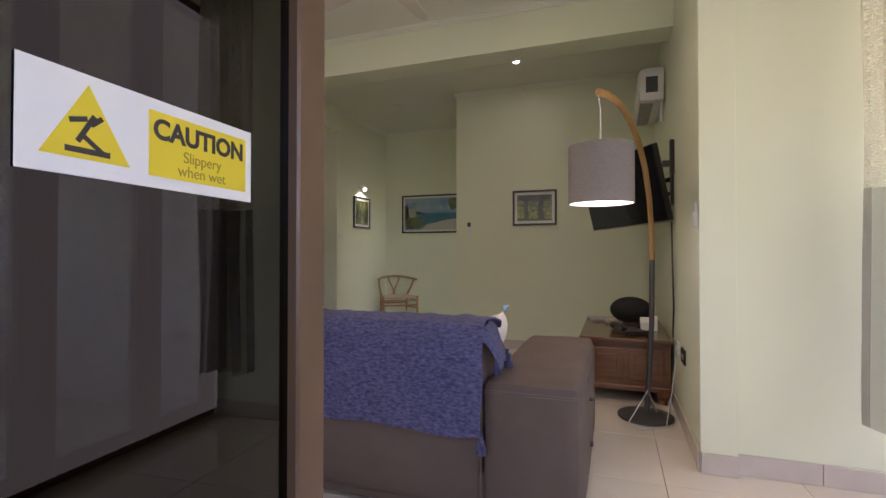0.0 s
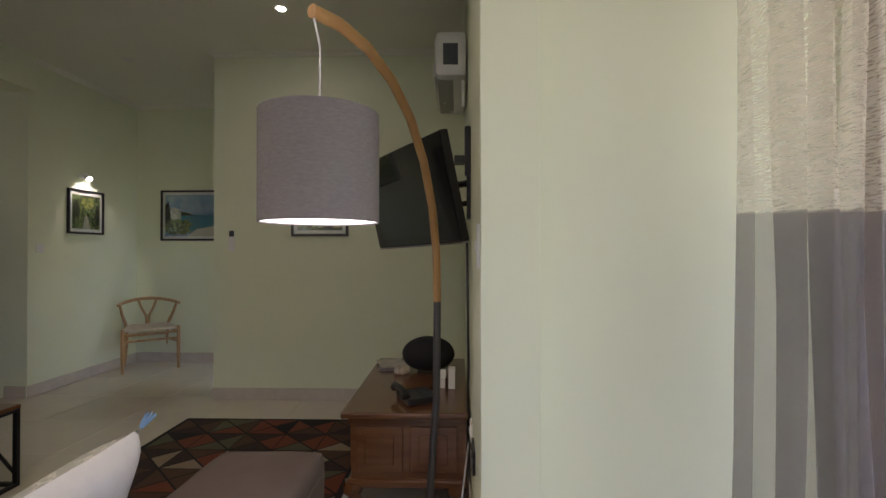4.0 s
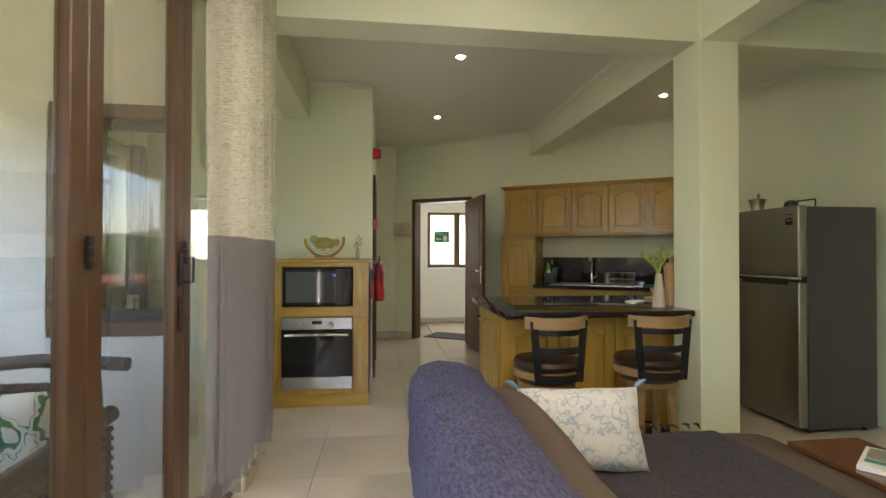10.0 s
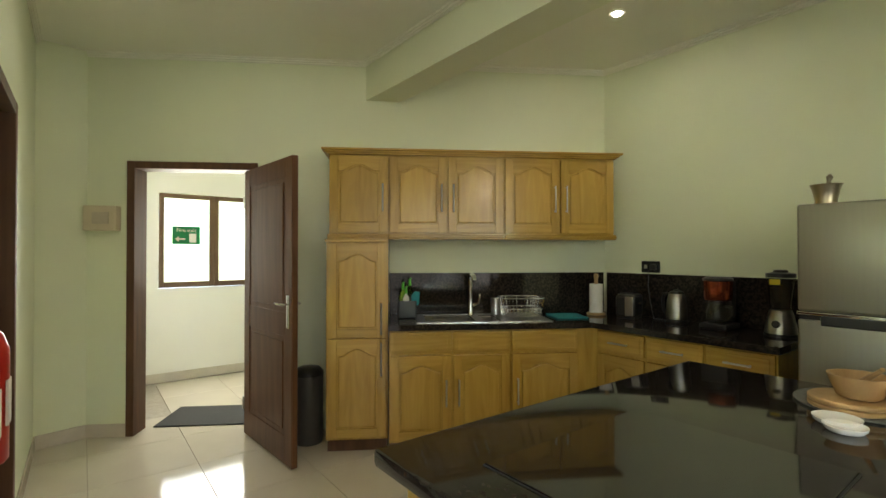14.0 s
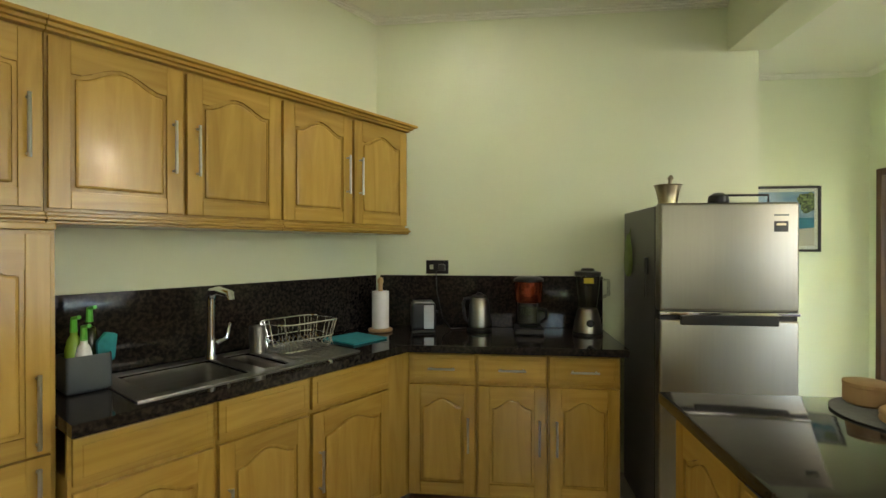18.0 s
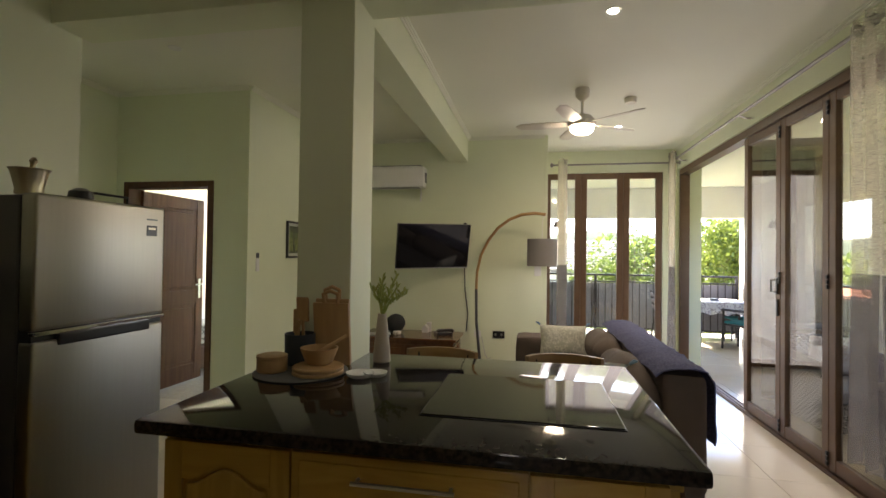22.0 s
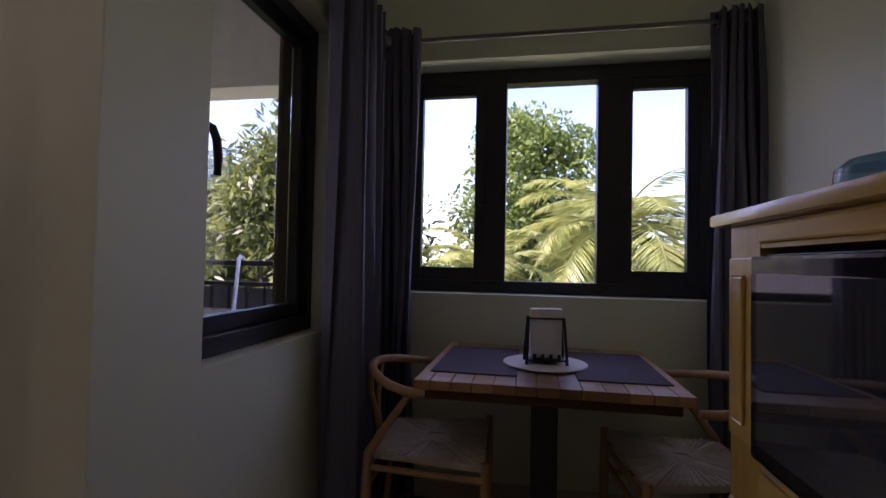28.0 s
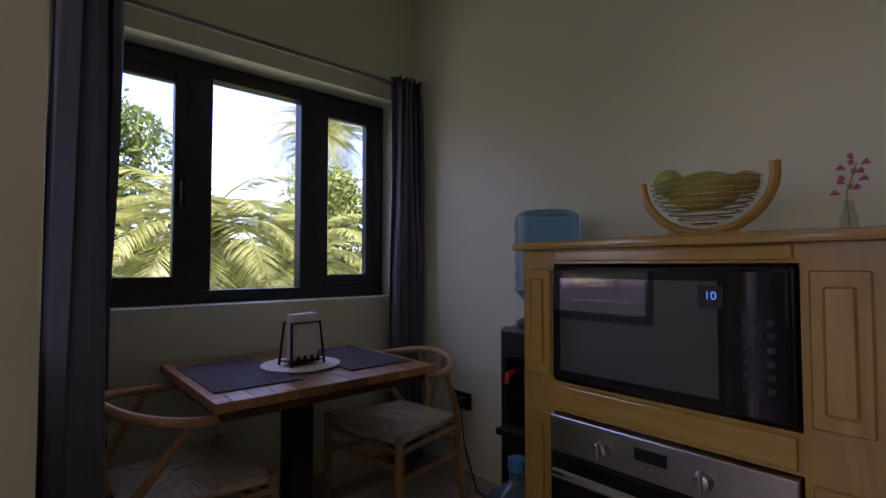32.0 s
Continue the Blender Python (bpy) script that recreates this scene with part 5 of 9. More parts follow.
# fire gear on the cabinet side and the passage wall
for k, (x, r, h) in enumerate(((-5.25, 0.05, 0.36), (-5.10, 0.045, 0.33))):
    fe = thing("fire_extinguisher", "red fire extinguisher hung beside the oven cabinet", "extinguisher", pose(x, YH + 0.075, 0.86), "fire extinguishers")
    part("cylinder", lathe([(r * 0.85, 0), (r, 0.01), (r, h - 0.06), (r * 0.75, h - 0.02), (r * 0.35, h)], 24), M_RED, fe, "", True)
    part("valve", lathe([(0.016, h), (0.016, h + 0.03), (0.01, h + 0.035)], 12), M_BRASS, fe)
    part("lever", tube([(0, 0, h + 0.03), (0.03, 0.0, h + 0.045), (0.07, 0, h + 0.05)], 0.007, 6), M_BLACK, fe)
    part("hose", tube([(0.01, 0, h + 0.02), (0.055, 0.01, h - 0.02), (0.06, 0.012, h - 0.16)], 0.008, 8), M_BLACK, fe, "", True)
    part("label", box((-0.03, r - 0.006, 0.1), (0.03, r + 0.001, 0.22), 0.002), M_WHITE, fe)
fbk = thing("fire_blanket", "red fire blanket case with white instruction panel on the cabinet side", "fire blanket", pose(-4.957, YH + 0.014, 0.905))
part("case", box((-0.082, -0.012, 0.0), (0.082, 0.016, 0.238), 0.005), M_RED, fbk)
# white notice toned down, the shade on this side is in its colour
part("panel", box((-0.07, 0.016, 0.012), (0.07, 0.0175, 0.222)), mat("shaded_notice", (0.34, 0.29, 0.22), 0.5, vary=0.25, scale=14), fbk)
text("FIRE", 0.034, pose(0, 0.018, 0.196, 90, 0, 180), M_RED, fbk)
text("BLANKET", 0.028, pose(0, 0.018, 0.165, 90, 0, 180), M_RED, fbk)
for dx, dz in ((0.055, 0.03), (-0.055, 0.028), (0.042, 0.112), (-0.045, 0.065)):
    part("pictogram", box((dx - 0.005, 0.0175, dz - 0.009), (dx + 0.005, 0.018, dz + 0.009), 0.0), M_BLACK, fbk)
for k in range(4):
    part("print_line", box((-0.03, 0.0175, 0.046 + 0.027 * k), (0.03 - 0.008 * (k % 3), 0.0178, 0.0485 + 0.027 * k)), M_GREYPL, fbk)
ph = thing("wall_torch", "black emergency torch in a wall clip on the cabinet side", "torch", pose(-4.81, YH + 0.003, 1.055))
part("clip", box((-0.022, 0, -0.005), (0.022, 0.012, 0.11), 0.003), M_BLACK, ph)
part("torch", box((-0.018, 0.012, 0.0), (0.018, 0.032, 0.105), 0.007), M_BLACK, ph)
al = thing("alarm_bell", "red round fire alarm sounder on the passage wall", "alarm", pose(-5.53, YH + 0.002, 2.32, -90, 0, 0))
part("base", lathe([(0.055, 0), (0.055, 0.03), (0.05, 0.035)], 24), M_RED, al, "", True)
part("dome", lathe([(0.05, 0.035), (0.055, 0.05), (0.05, 0.075), (0.03, 0.085)], 24), M_RED, al, "", True)
cp = thing("call_point", "red break glass fire call point on the passage wall", "call point", pose(-5.57, YH + 0.002, 1.6))
part("box", box((-0.045, 0, -0.045), (0.045, 0.05, 0.045), 0.006), M_RED, cp)
part("glass", box((-0.025, 0.05, -0.025), (0.025, 0.053, 0.02)), M_WHITE, cp)
fz = thing("fuse_box", "cream fuse box on the wall beside the kitchen door", "fuse box", MS @ pose(4.02, 0, 1.68))
part("case", box((-0.12, 0.001, -0.09), (0.12, 0.075, 0.10), 0.01), mat("cream_plastic", (0.66, 0.58, 0.42), 0.5), fz)
part("hatch", box((-0.07, 0.075, -0.04), (0.05, 0.082, 0.05), 0.003), M_CERAMIC, fz)

# doors
def door_frame(name, m, x0, x1, z1, label, material, deep=WT, proud=0.015, w=0.055):
    d = thing(name, label, "door", m, "", "structure")
    bm = bmesh.new()
    bx(bm, (x0 - w + 0.01, -deep - 0.01, 0.0), (x0 + 0.012, proud, z1 + w - 0.01), 0.004)
    bx(bm, (x1 - 0.012, -deep - 0.01, 0.0), (x1 + w - 0.01, proud, z1 + w - 0.01), 0.004)
    bx(bm, (x0 + 0.012, -deep - 0.01, z1 - 0.012), (x1 - 0.012, proud - 0.001, z1 + w - 0.011), 0.004)
    part("door_frame", bm, material, d)
    return d


def leaf(parent, w, h, m, material, handle=True):
    """A two panel door leaf hinged at its pose, along local x."""
    lf = part("door_leaf", bmesh.new(), material, parent)
    bm = bmesh.new()
    bx(bm, (0, -0.014, 0.012), (w, 0.014, h), 0, None)
    for y in (-1, 1):
        for x0, x1, z0, z1 in ((0, 0.11, 0.012, h), (w - 0.11, w, 0.012, h), (0.11, w - 0.11, 0.012, 0.20), (0.11, w - 0.11, 0.86, 1.02), (0.11, w - 0.11, h - 0.13, h)):
            bx(bm, (x0, min(0.014 * y, 0.021 * y), z0), (x1, max(0.014 * y, 0.021 * y), z1), 0.002, None, 1)
        for z0, z1 in ((0.235, 0.825), (1.055, h - 0.165)):
            bx(bm, (0.145, min(0.014 * y, 0.02 * y), z0), (w - 0.145, max(0.014 * y, 0.02 * y), z1), 0.005, None, 1)
    bm.transform(m)
    bm.to_mesh(lf.data)
    bm.free()
    if handle:
        for y in (-1, 1):
            bm = box((w - 0.075, min(0.021 * y, 0.026 * y), 0.92), (w - 0.035, max(0.021 * y, 0.026 * y), 1.14), 0.003)
            tb(bm, [(w - 0.055, 0.024 * y, 1.08), (w - 0.055, 0.06 * y, 1.08), (w - 0.075, 0.065 * y, 1.08), (w - 0.17, 0.065 * y, 1.078)], 0.009, 8)
            bm.transform(m)
            part("door_handle", bm, M_CHROME, lf, "chrome lever handle on a plate", True)
    for z in (0.25, h - 0.25):
        part("hinge", box((-0.012, -0.03, z - 0.05), (0.012, -0.018, z + 0.05), 0.003, m), M_STEEL, lf)
    return lf


kd = door_frame("door_1", MS, 2.92, 3.81, 2.09, "panelled brown wooden kitchen door standing open in its dark frame", M_DARKWOOD)
leaf(kd, 0.86, 2.06, pose(2.945, 0.03, 0, 0, 0, 126.5), M_DOORWOOD)
MP = frame_at((-8.03, YH), (XO, YH))
sd = door_frame("door_2", MP, 1.53, 2.33, 2.08, "shut dark wooden store room door in the passage", M_DARKWOOD, proud=0.03)
leaf(sd, 0.77, 2.05, pose(1.545, -0.06, 0), M_DOORWOOD)
MC = frame_at((XB, YB), (XB, YP))
bd = door_frame("door_3", MC, 0.40, 1.275, 2.065, "brown wooden bedroom door ajar off the corridor", M_DARKWOOD)
leaf(bd, 0.84, 2.04, pose(1.25, -0.13, 0, 0, 0, 268), M_DOORWOOD)
bin_ = thing("waste_bin", "slim grey steel bin between door and larder", "bin", MS @ pose(2.43, 0.24, 0))
part("drum", lathe([(0.10, 0.001), (0.105, 0.01), (0.105, 0.50), (0.1, 0.505)], 24), M_FRIDGEGREY, bin_, "", True)
part("lid", lathe([(0.108, 0.506), (0.108, 0.53), (0.08, 0.56), (0.02, 0.57)], 24), M_BLACK, bin_, "", True)

# hall things
hwn = thing("window_4", "brown framed frosted hall window with two panes", "window", None, "", "structure")
M_FROST = mat("frosted_glass", (0.46, 0.46, 0.32), 0.6, vary=0.25, scale=3, clear=0.9)
for y0, y1 in ((1.785, 2.345), (2.345, 2.945)):
    s_ = pane_frame(hwn, "sash", pose(XH - 0.04, y0, 0, 0, 0, 90), y1 - y0, 1.035, 2.085, 0.05, 0.05)
    s_.children[0].data.materials[0] = M_FROST
sg = thing("exit_sign", "green fire exit sign on the hall window", "sign", pose(XH + 0.0, 2.05, 1.62, 90, 0, 90))
part("plate", box((-0.14, -0.1, 0.0), (0.14, 0.1, 0.004)), mat("sign_green", (0.02, 0.30, 0.13), 0.4, trans=0.6), sg)
text("Fire exit", 0.06, pose(0, 0.055, 0.0045), M_WHITE, sg)
bm = box((-0.10, -0.05, 0.004), (-0.01, -0.035, 0.005))
slab = prism([(-0.115, -0.0425), (-0.075, -0.012), (-0.075, -0.073)], 0.004, 0.005)
add(bm, slab)
part("arrow", bm, M_WHITE, sg)
bm = bmesh.new()
bx(bm, (0.03, -0.08, 0.004), (0.10, 0.02, 0.005))
part("pictogram", bm, M_WHITE, sg)
dm = thing("door_mat", "dark grey rubber door mat in the hall doorway", "mat", MS @ pose(3.36, -0.42, 0))
part("sheet", box((-0.38, -0.25, 0.001), (0.38, 0.25, 0.012), 0.004), mat("rubber_mat", (0.03, 0.032, 0.03), 0.8, bump=0.4, bump_scale=150), dm)


# ---- living room ----
M_SOFA = mat("taupe_fabric", (0.108, 0.079, 0.063), 0.85, vary=0.22, scale=5, bump=0.25, bump_scale=420)
M_THROW = mat("blue_knit", (0.105, 0.108, 0.215), 0.95, scale=110, stretch=(0.45, 1, 1), second=(0.026, 0.028, 0.07), bump=0.8, bump_scale=240)
M_THROWG = mat("charcoal_knit", (0.075, 0.068, 0.082), 0.95, scale=95, second=(0.03, 0.028, 0.035), bump=0.7, bump_scale=220)
M_CREAM = mat("cream_cotton", (0.72, 0.69, 0.62), 0.9, vary=0.08, scale=20, bump=0.2, bump_scale=300)
M_CHEST = mat("red_brown_wood", (0.20, 0.085, 0.035), 0.25, scale=4, stretch=(0.7, 6, 6), second=(0.12, 0.048, 0.02), coat=0.4)
M_LINEN = mat("grey_linen", (0.34, 0.32, 0.31), 0.9, vary=0.18, scale=60, stretch=(1, 1, 3), bump=0.25, bump_scale=350, trans=0.35)
M_GLOW = mat("lamp_diffuser", (1.0, 0.95, 0.86), 0.5, emit=0.45)
M_BENT = mat("bent_ash", (0.50, 0.30, 0.12), 0.4, scale=4, stretch=(3, 3, 0.8), second=(0.40, 0.22, 0.08))
M_GREYMETAL = mat("grey_metal", (0.09, 0.09, 0.095), 0.4, metal=0.5)


def damask(name, base, ink, scale):
    m = mat(name, base, 0.9, vary=0.06, scale=14, bump=0.2, bump_scale=260)
    nt = m.node_tree
    b = nt.nodes["Principled BSDF"]
    co, vo = nt.nodes.new("ShaderNodeTexCoord"), nt.nodes.new("ShaderNodeTexVoronoi")
    wv = nt.nodes.new("ShaderNodeTexNoise")
    wv.inputs["Scale"].default_value = scale * 1.3
    vo.feature, vo.inputs["Scale"].default_value = "SMOOTH_F1", scale
    nt.links.new(co.outputs["Object"], vo.inputs["Vector"])
    nt.links.new(co.outputs["Object"], wv.inputs["Vector"])
    ad = nt.nodes.new("ShaderNodeMath")
    ad.operation = "ADD"
    nt.links.new(vo.outputs["Distance"], ad.inputs[0])
    nt.links.new(wv.outputs[0], ad.inputs[1])
    rp = nt.nodes.new("ShaderNodeValToRGB")
    rp.color_ramp.interpolation = "CONSTANT"
    rp.color_ramp.elements[0].color, rp.color_ramp.elements[0].position = (*base, 1), 0.0
    rp.color_ramp.elements[1].color, rp.color_ramp.elements[1].position = (*ink, 1), 0.78
    for pos, c in ((0.9, base), (0.98, ink), (1.08, base)):
        e = rp.color_ramp.elements.new(pos)
        e.color = (*c, 1)
    nt.links.new(ad.outputs[0], rp.inputs[0])
    nt.links.new(rp.outputs[0], b.inputs["Base Color"])
    return m


M_DAMASK = damask("blue_damask", (0.62, 0.60, 0.54), (0.36, 0.42, 0.48), 26)
M_DAMASKG = damask("sage_damask", (0.42, 0.43, 0.36), (0.62, 0.61, 0.53), 30)


def soft(bm, amount, scale, cuts=0, seed=0):
    if cuts:
        bmesh.ops.subdivide_edges(bm, edges=bm.edges[:], cuts=cuts, use_grid_fill=True)
    bm.normal_update()
    for v in bm.verts:
        n = noise.noise(v.co * scale + Vector((seed, seed * 2, 0)))
        v.co += v.normal * (n * amount)
    return bm


def pad(lo, hi, r, puff=0.0, cuts=5, seed=0, seg=3):
    """An upholstered block with soft edges."""
    t = bmesh.new()
    bmesh.ops.create_cube(t, size=1)
    bmesh.ops.subdivide_edges(t, edges=t.edges[:], cuts=cuts, use_grid_fill=True)
    c = [(a + b) / 2 for a, b in zip(lo, hi)]
    h = [(b - a) / 2 for a, b in zip(lo, hi)]
    for v in t.verts:
        q = [2 * v.co[i] * h[i] for i in range(3)]
        inner = [max(-(h[i] - r), min(h[i] - r, q[i])) for i in range(3)]
        d = Vector([q[i] - inner[i] for i in range(3)])
        n = d.normalized() if d.length > 1e-6 else Vector((0, 0, 0))
        if d.length > 1e-6:
            q = [inner[i] + n[i] * r for i in range(3)]
        u = [1 - (q[i] / h[i]) ** 2 for i in range(3)]
        grow = [puff * (u[(i + 1) % 3] * u[(i + 2) % 3]) * (1 if q[i] > 0 else -1) * (abs(q[i]) / h[i]) ** 2 for i in range(3)]
        v.co = Vector([c[i] + q[i] + grow[i] for i in range(3)])
    bmesh.ops.recalc_face_normals(t, faces=t.faces[:])
    soft(t, 0.006, 7, 0, seed)
    return t


def cushion(name, label, m, w, h, d, material, tassel=None, front_mat=None):
    c = thing(name, label, "cushion", m, "sofa cushions")
    t = bmesh.new()
    bmesh.ops.create_grid(t, x_segments=14, y_segments=14, size=0.5)
    top = t.verts[:]
    ret = bmesh.ops.duplicate(t, geom=t.faces[:] + t.verts[:] + t.edges[:])
    bot = [g for g in ret["geom"] if isinstance(g, bmesh.types.BMVert)]
    for vs, sgn in ((top, 1), (bot, -1)):
        for v in vs:
            x, y = v.co.x * 2, v.co.y * 2
            f = max(0, (1 - x ** 4) * (1 - y ** 4)) ** 0.6
            k = 1 - 0.06 * (1 - abs(x)) * abs(y) - 0.06 * (1 - abs(y)) * abs(x)
            v.co = Vector((x * w / 2 * k, sgn * f * d / 2, y * h / 2 * k))
    bmesh.ops.remove_doubles(t, verts=t.verts[:], dist=0.0005)
    bmesh.ops.recalc_face_normals(t, faces=t.faces[:])
    soft(t, 0.006, 9, 0, w * 10)
    cover = part("cover", t, material, c, "", True)
    if front_mat:
        cover.data.materials.append(front_mat)
        for p in cover.data.polygons:
            p.material_index = 1 if p.center.y < -0.001 else 0
    if tassel:
        for sx in (-1, 1):
            for sz in (-1, 1):
                bm = bmesh.new()
                for k in range(7):
                    a = k * 0.9
                    tb(bm, [(sx * w * 0.49, 0, sz * h * 0.49), (sx * (w * 0.49 + 0.02) + 0.008 * math.cos(a), 0.008 * math.sin(a), sz * (h * 0.49 + 0.018)),
                            (sx * (w * 0.49 + 0.035) + 0.014 * math.cos(a), 0.014 * math.sin(a), sz * (h * 0.49 + 0.03))], [0.006, 0.006, 0.003], 5)
                part("tassel", bm, tassel, c, "blue corner tassel")
    return c


sofa = thing("sofa", "taupe fabric corner sofa with a chaise, back towards the terrace doors", "sofa")
part("base_frame", box((-2.79, 1.12, 0.03), (-0.23, 2.06, 0.22), 0.02), M_SOFA, sofa)
part("chaise_base", box((-2.79, 2.05, 0.03), (-1.93, 2.78, 0.24), 0.02), M_SOFA, sofa)
part("backrest", pad((-2.80, 1.10, 0.06), (-0.587, 1.37, 0.775), 0.055, 0.008, 13, 1), M_SOFA, sofa, "", True)
part("arm", pad((-0.586, 1.105, 0.05), (-0.215, 2.28, 0.58), 0.035, 0.012, 13, 2), M_SOFA, sofa, "", True)
part("seat", pad((-1.94, 1.34, 0.20), (-0.585, 2.14, 0.43), 0.05, 0.02, 9, 3), M_SOFA, sofa, "", True)
part("chaise_seat", pad((-2.81, 1.34, 0.20), (-1.93, 2.82, 0.43), 0.06, 0.02, 9, 4), M_SOFA, sofa, "", True)


def back_cushion(a, b, seed):
    """A slumped back cushion, wrinkled across towards its ends."""
    t = pad((a, 1.34, 0.43), (b, 1.57, 0.72), 0.11, 0.035, 28, seed)
    for v in t.verts:
        u = (v.co.x - a) / (b - a)
        near = 0.4 + 0.6 * abs(2 * u - 1) ** 1.5
        crease = noise.noise(Vector((v.co.x * 16 + 0.8 * v.co.z, v.co.y * 3, v.co.z * 2 + seed)))
        v.co.z += 0.010 * near * crease + 0.018 * math.sin(2.2 * u * math.pi + seed) * (v.co.z > 0.6)
        v.co.y += 0.010 * near * noise.noise(Vector((v.co.x * 13, v.co.z * 5, seed * 3)))
    return t


for a, b, sd in ((-2.78, -1.66, 5), (-1.655, -0.60, 6)):
    part("back_cushion", back_cushion(a, b, sd), M_SOFA, sofa, "", True)
part("arm_seam", tube([(-0.586, 1.10, 0.06), (-0.586, 1.098, 0.5), (-0.586, 1.115, 0.57)], 0.004, 6), M_SOFA, sofa)
M_STITCH = mat("sofa_stitch", (0.19, 0.15, 0.125), 0.9)
bm = bmesh.new()
for k in range(34):
    x = -0.575 + 0.0105 * k
    for z in (0.535, 0.545):
        tb(bm, [(x, 1.1015, z), (x + 0.006, 1.1015, z)], 0.0014, 4)
part("stitching", bm, M_STITCH, sofa)
for z0, z1, y0 in ((0.10, 0.30, 1.50), (0.33, 0.53, 1.50)):
    part("side_flap", box((-0.216, y0, z0), (-0.207, 2.20, z1), 0.004), M_SOFA, sofa)
for y, z in ((1.55, 0.42), (1.55, 0.22)):
    part("knob", tube([(-0.215, y, z), (-0.19, y, z)], 0.011, 8), M_BLACK, sofa)
for x in (-2.62, -0.32):
    for y in (1.18, 2.0):
        part("foot", lathe([(0.025, 0.001), (0.03, 0.03)], 12, (x, y, 0)), M_BLACK, sofa)


def close_sheet(bm, rows):
    """Faces for a grid of (under, upper) vertex pairs, closed along its rim."""
    for a, b in zip(rows, rows[1:]):
        for k in range(len(a) - 1):
            bm.faces.new((a[k][0], b[k][0], b[k + 1][0], a[k + 1][0]))
            bm.faces.new((a[k][1], a[k + 1][1], b[k + 1][1], b[k][1]))
    n, m_ = len(rows), len(rows[0])
    rim = [rows[0][k] for k in range(m_)] + [rows[k][-1] for k in range(1, n)] + [rows[-1][k] for k in range(m_ - 2, -1, -1)] + [rows[k][0] for k in range(n - 2, 0, -1)]
    for p, q in zip(rim, rim[1:] + rim[:1]):
        bm.faces.new((p[0], p[1], q[1], q[0]))
    bmesh.ops.recalc_face_normals(bm, faces=bm.faces[:])
    return bm


def drape(path, x0, x1, nx, wave, seed, thick=0.008):
    """A cloth laid over a line of (y, z) points, from x0 to x1."""
    bm = bmesh.new()
    pts = [Vector((0, y, z)) for y, z in path]
    fine = []
    for a, b in zip(pts, pts[1:]):
        n = max(2, int((b - a).length / 0.035))
        fine += [a.lerp(b, k / n) for k in range(n)]
    fine.append(pts[-1])
    rows = []
    for i in range(nx + 1):
        u = i / nx
        row = []
        for j, p in enumerate(fine):
            d = (fine[min(j + 1, len(fine) - 1)] - fine[max(j - 1, 0)]).normalized()
            nrm = Vector((0, -d.z, d.y))
            w = wave * (noise.noise(Vector((u * 9 + seed, j * 0.12, 1))) + 0.6 * noise.noise(Vector((u * 26, j * 0.3, seed))))
            edge = 0.03 * noise.noise(Vector((seed + 4, j * 0.25, 7))) * (1 if i in (0, nx) else 0)
            end = 0.02 * noise.noise(Vector((u * 7, seed, 3))) if j in (0, len(fine) - 1) else 0
            base = Vector((x0 + (x1 - x0) * u + edge, p.y, p.z)) + nrm * (0.004 + abs(w)) + d * end
            row.append((bm.verts.new(base), bm.verts.new(base + nrm * thick)))
        rows.append(row)
    return close_sheet(bm, rows)


def tassel(parent, p, length, material, seed=0):
    r = random.Random(seed)
    bm = tube([p, (p[0], p[1], p[2] - 0.02)], 0.009, 6)
    for k in range(9):
        a = k * math.tau / 9
        tb(bm, [(p[0], p[1], p[2] - 0.015), (p[0] + 0.012 * math.cos(a), p[1] + 0.012 * math.sin(a), p[2] - length * 0.5),
                (p[0] + 0.014 * math.cos(a) + r.uniform(-.004, .004), p[1] + 0.014 * math.sin(a), p[2] - length)], [0.005, 0.005, 0.003], 5)
    return part("tassel", bm, material, parent)


throw = thing("throw_blanket", "dark blue knitted throw with tassels over the sofa back", "blanket")
part("cloth", drape([(1.082, 0.37), (1.08, 0.62), (1.086, 0.725), (1.12, 0.778), (1.2, 0.793), (1.3, 0.787), (1.345, 0.768), (1.385, 0.735)], -2.79, -0.575, 110, 0.016, 3), M_THROW, throw, "", True)
bm = bmesh.new()
rows = []
for i in range(13):
    row = []
    for j in range(13):
        u, v = i / 12, j / 12
        x = -0.585 + 0.075 * u * (1 - 0.3 * v) + 0.012 * math.sin(7 * v)
        y = 1.088 + 0.26 * v * (1 - 0.25 * u)
        z = 0.735 - 0.10 * u ** 1.4 + 0.055 * math.sin(math.pi * v) * (1 - 0.4 * u) + 0.014 * math.sin(9 * v + 3 * u)
        row.append((bm.verts.new((x, y, z - 0.006)), bm.verts.new((x, y, z + 0.006))))
    rows.append(row)
part("gathered_corner", close_sheet(bm, rows), M_THROW, throw, "", True)
for k, (x, y, z) in enumerate(((-0.578, 1.07, 0.39), (-0.52, 1.32, 0.645), (-0.545, 1.2, 0.655), (-0.535, 1.34, 0.66))):
    tassel(throw, (x, y, z), 0.085, M_THROW, k)
throw2 = thing("throw_blanket", "charcoal knitted throw spread on the sofa seat and chaise", "blanket")


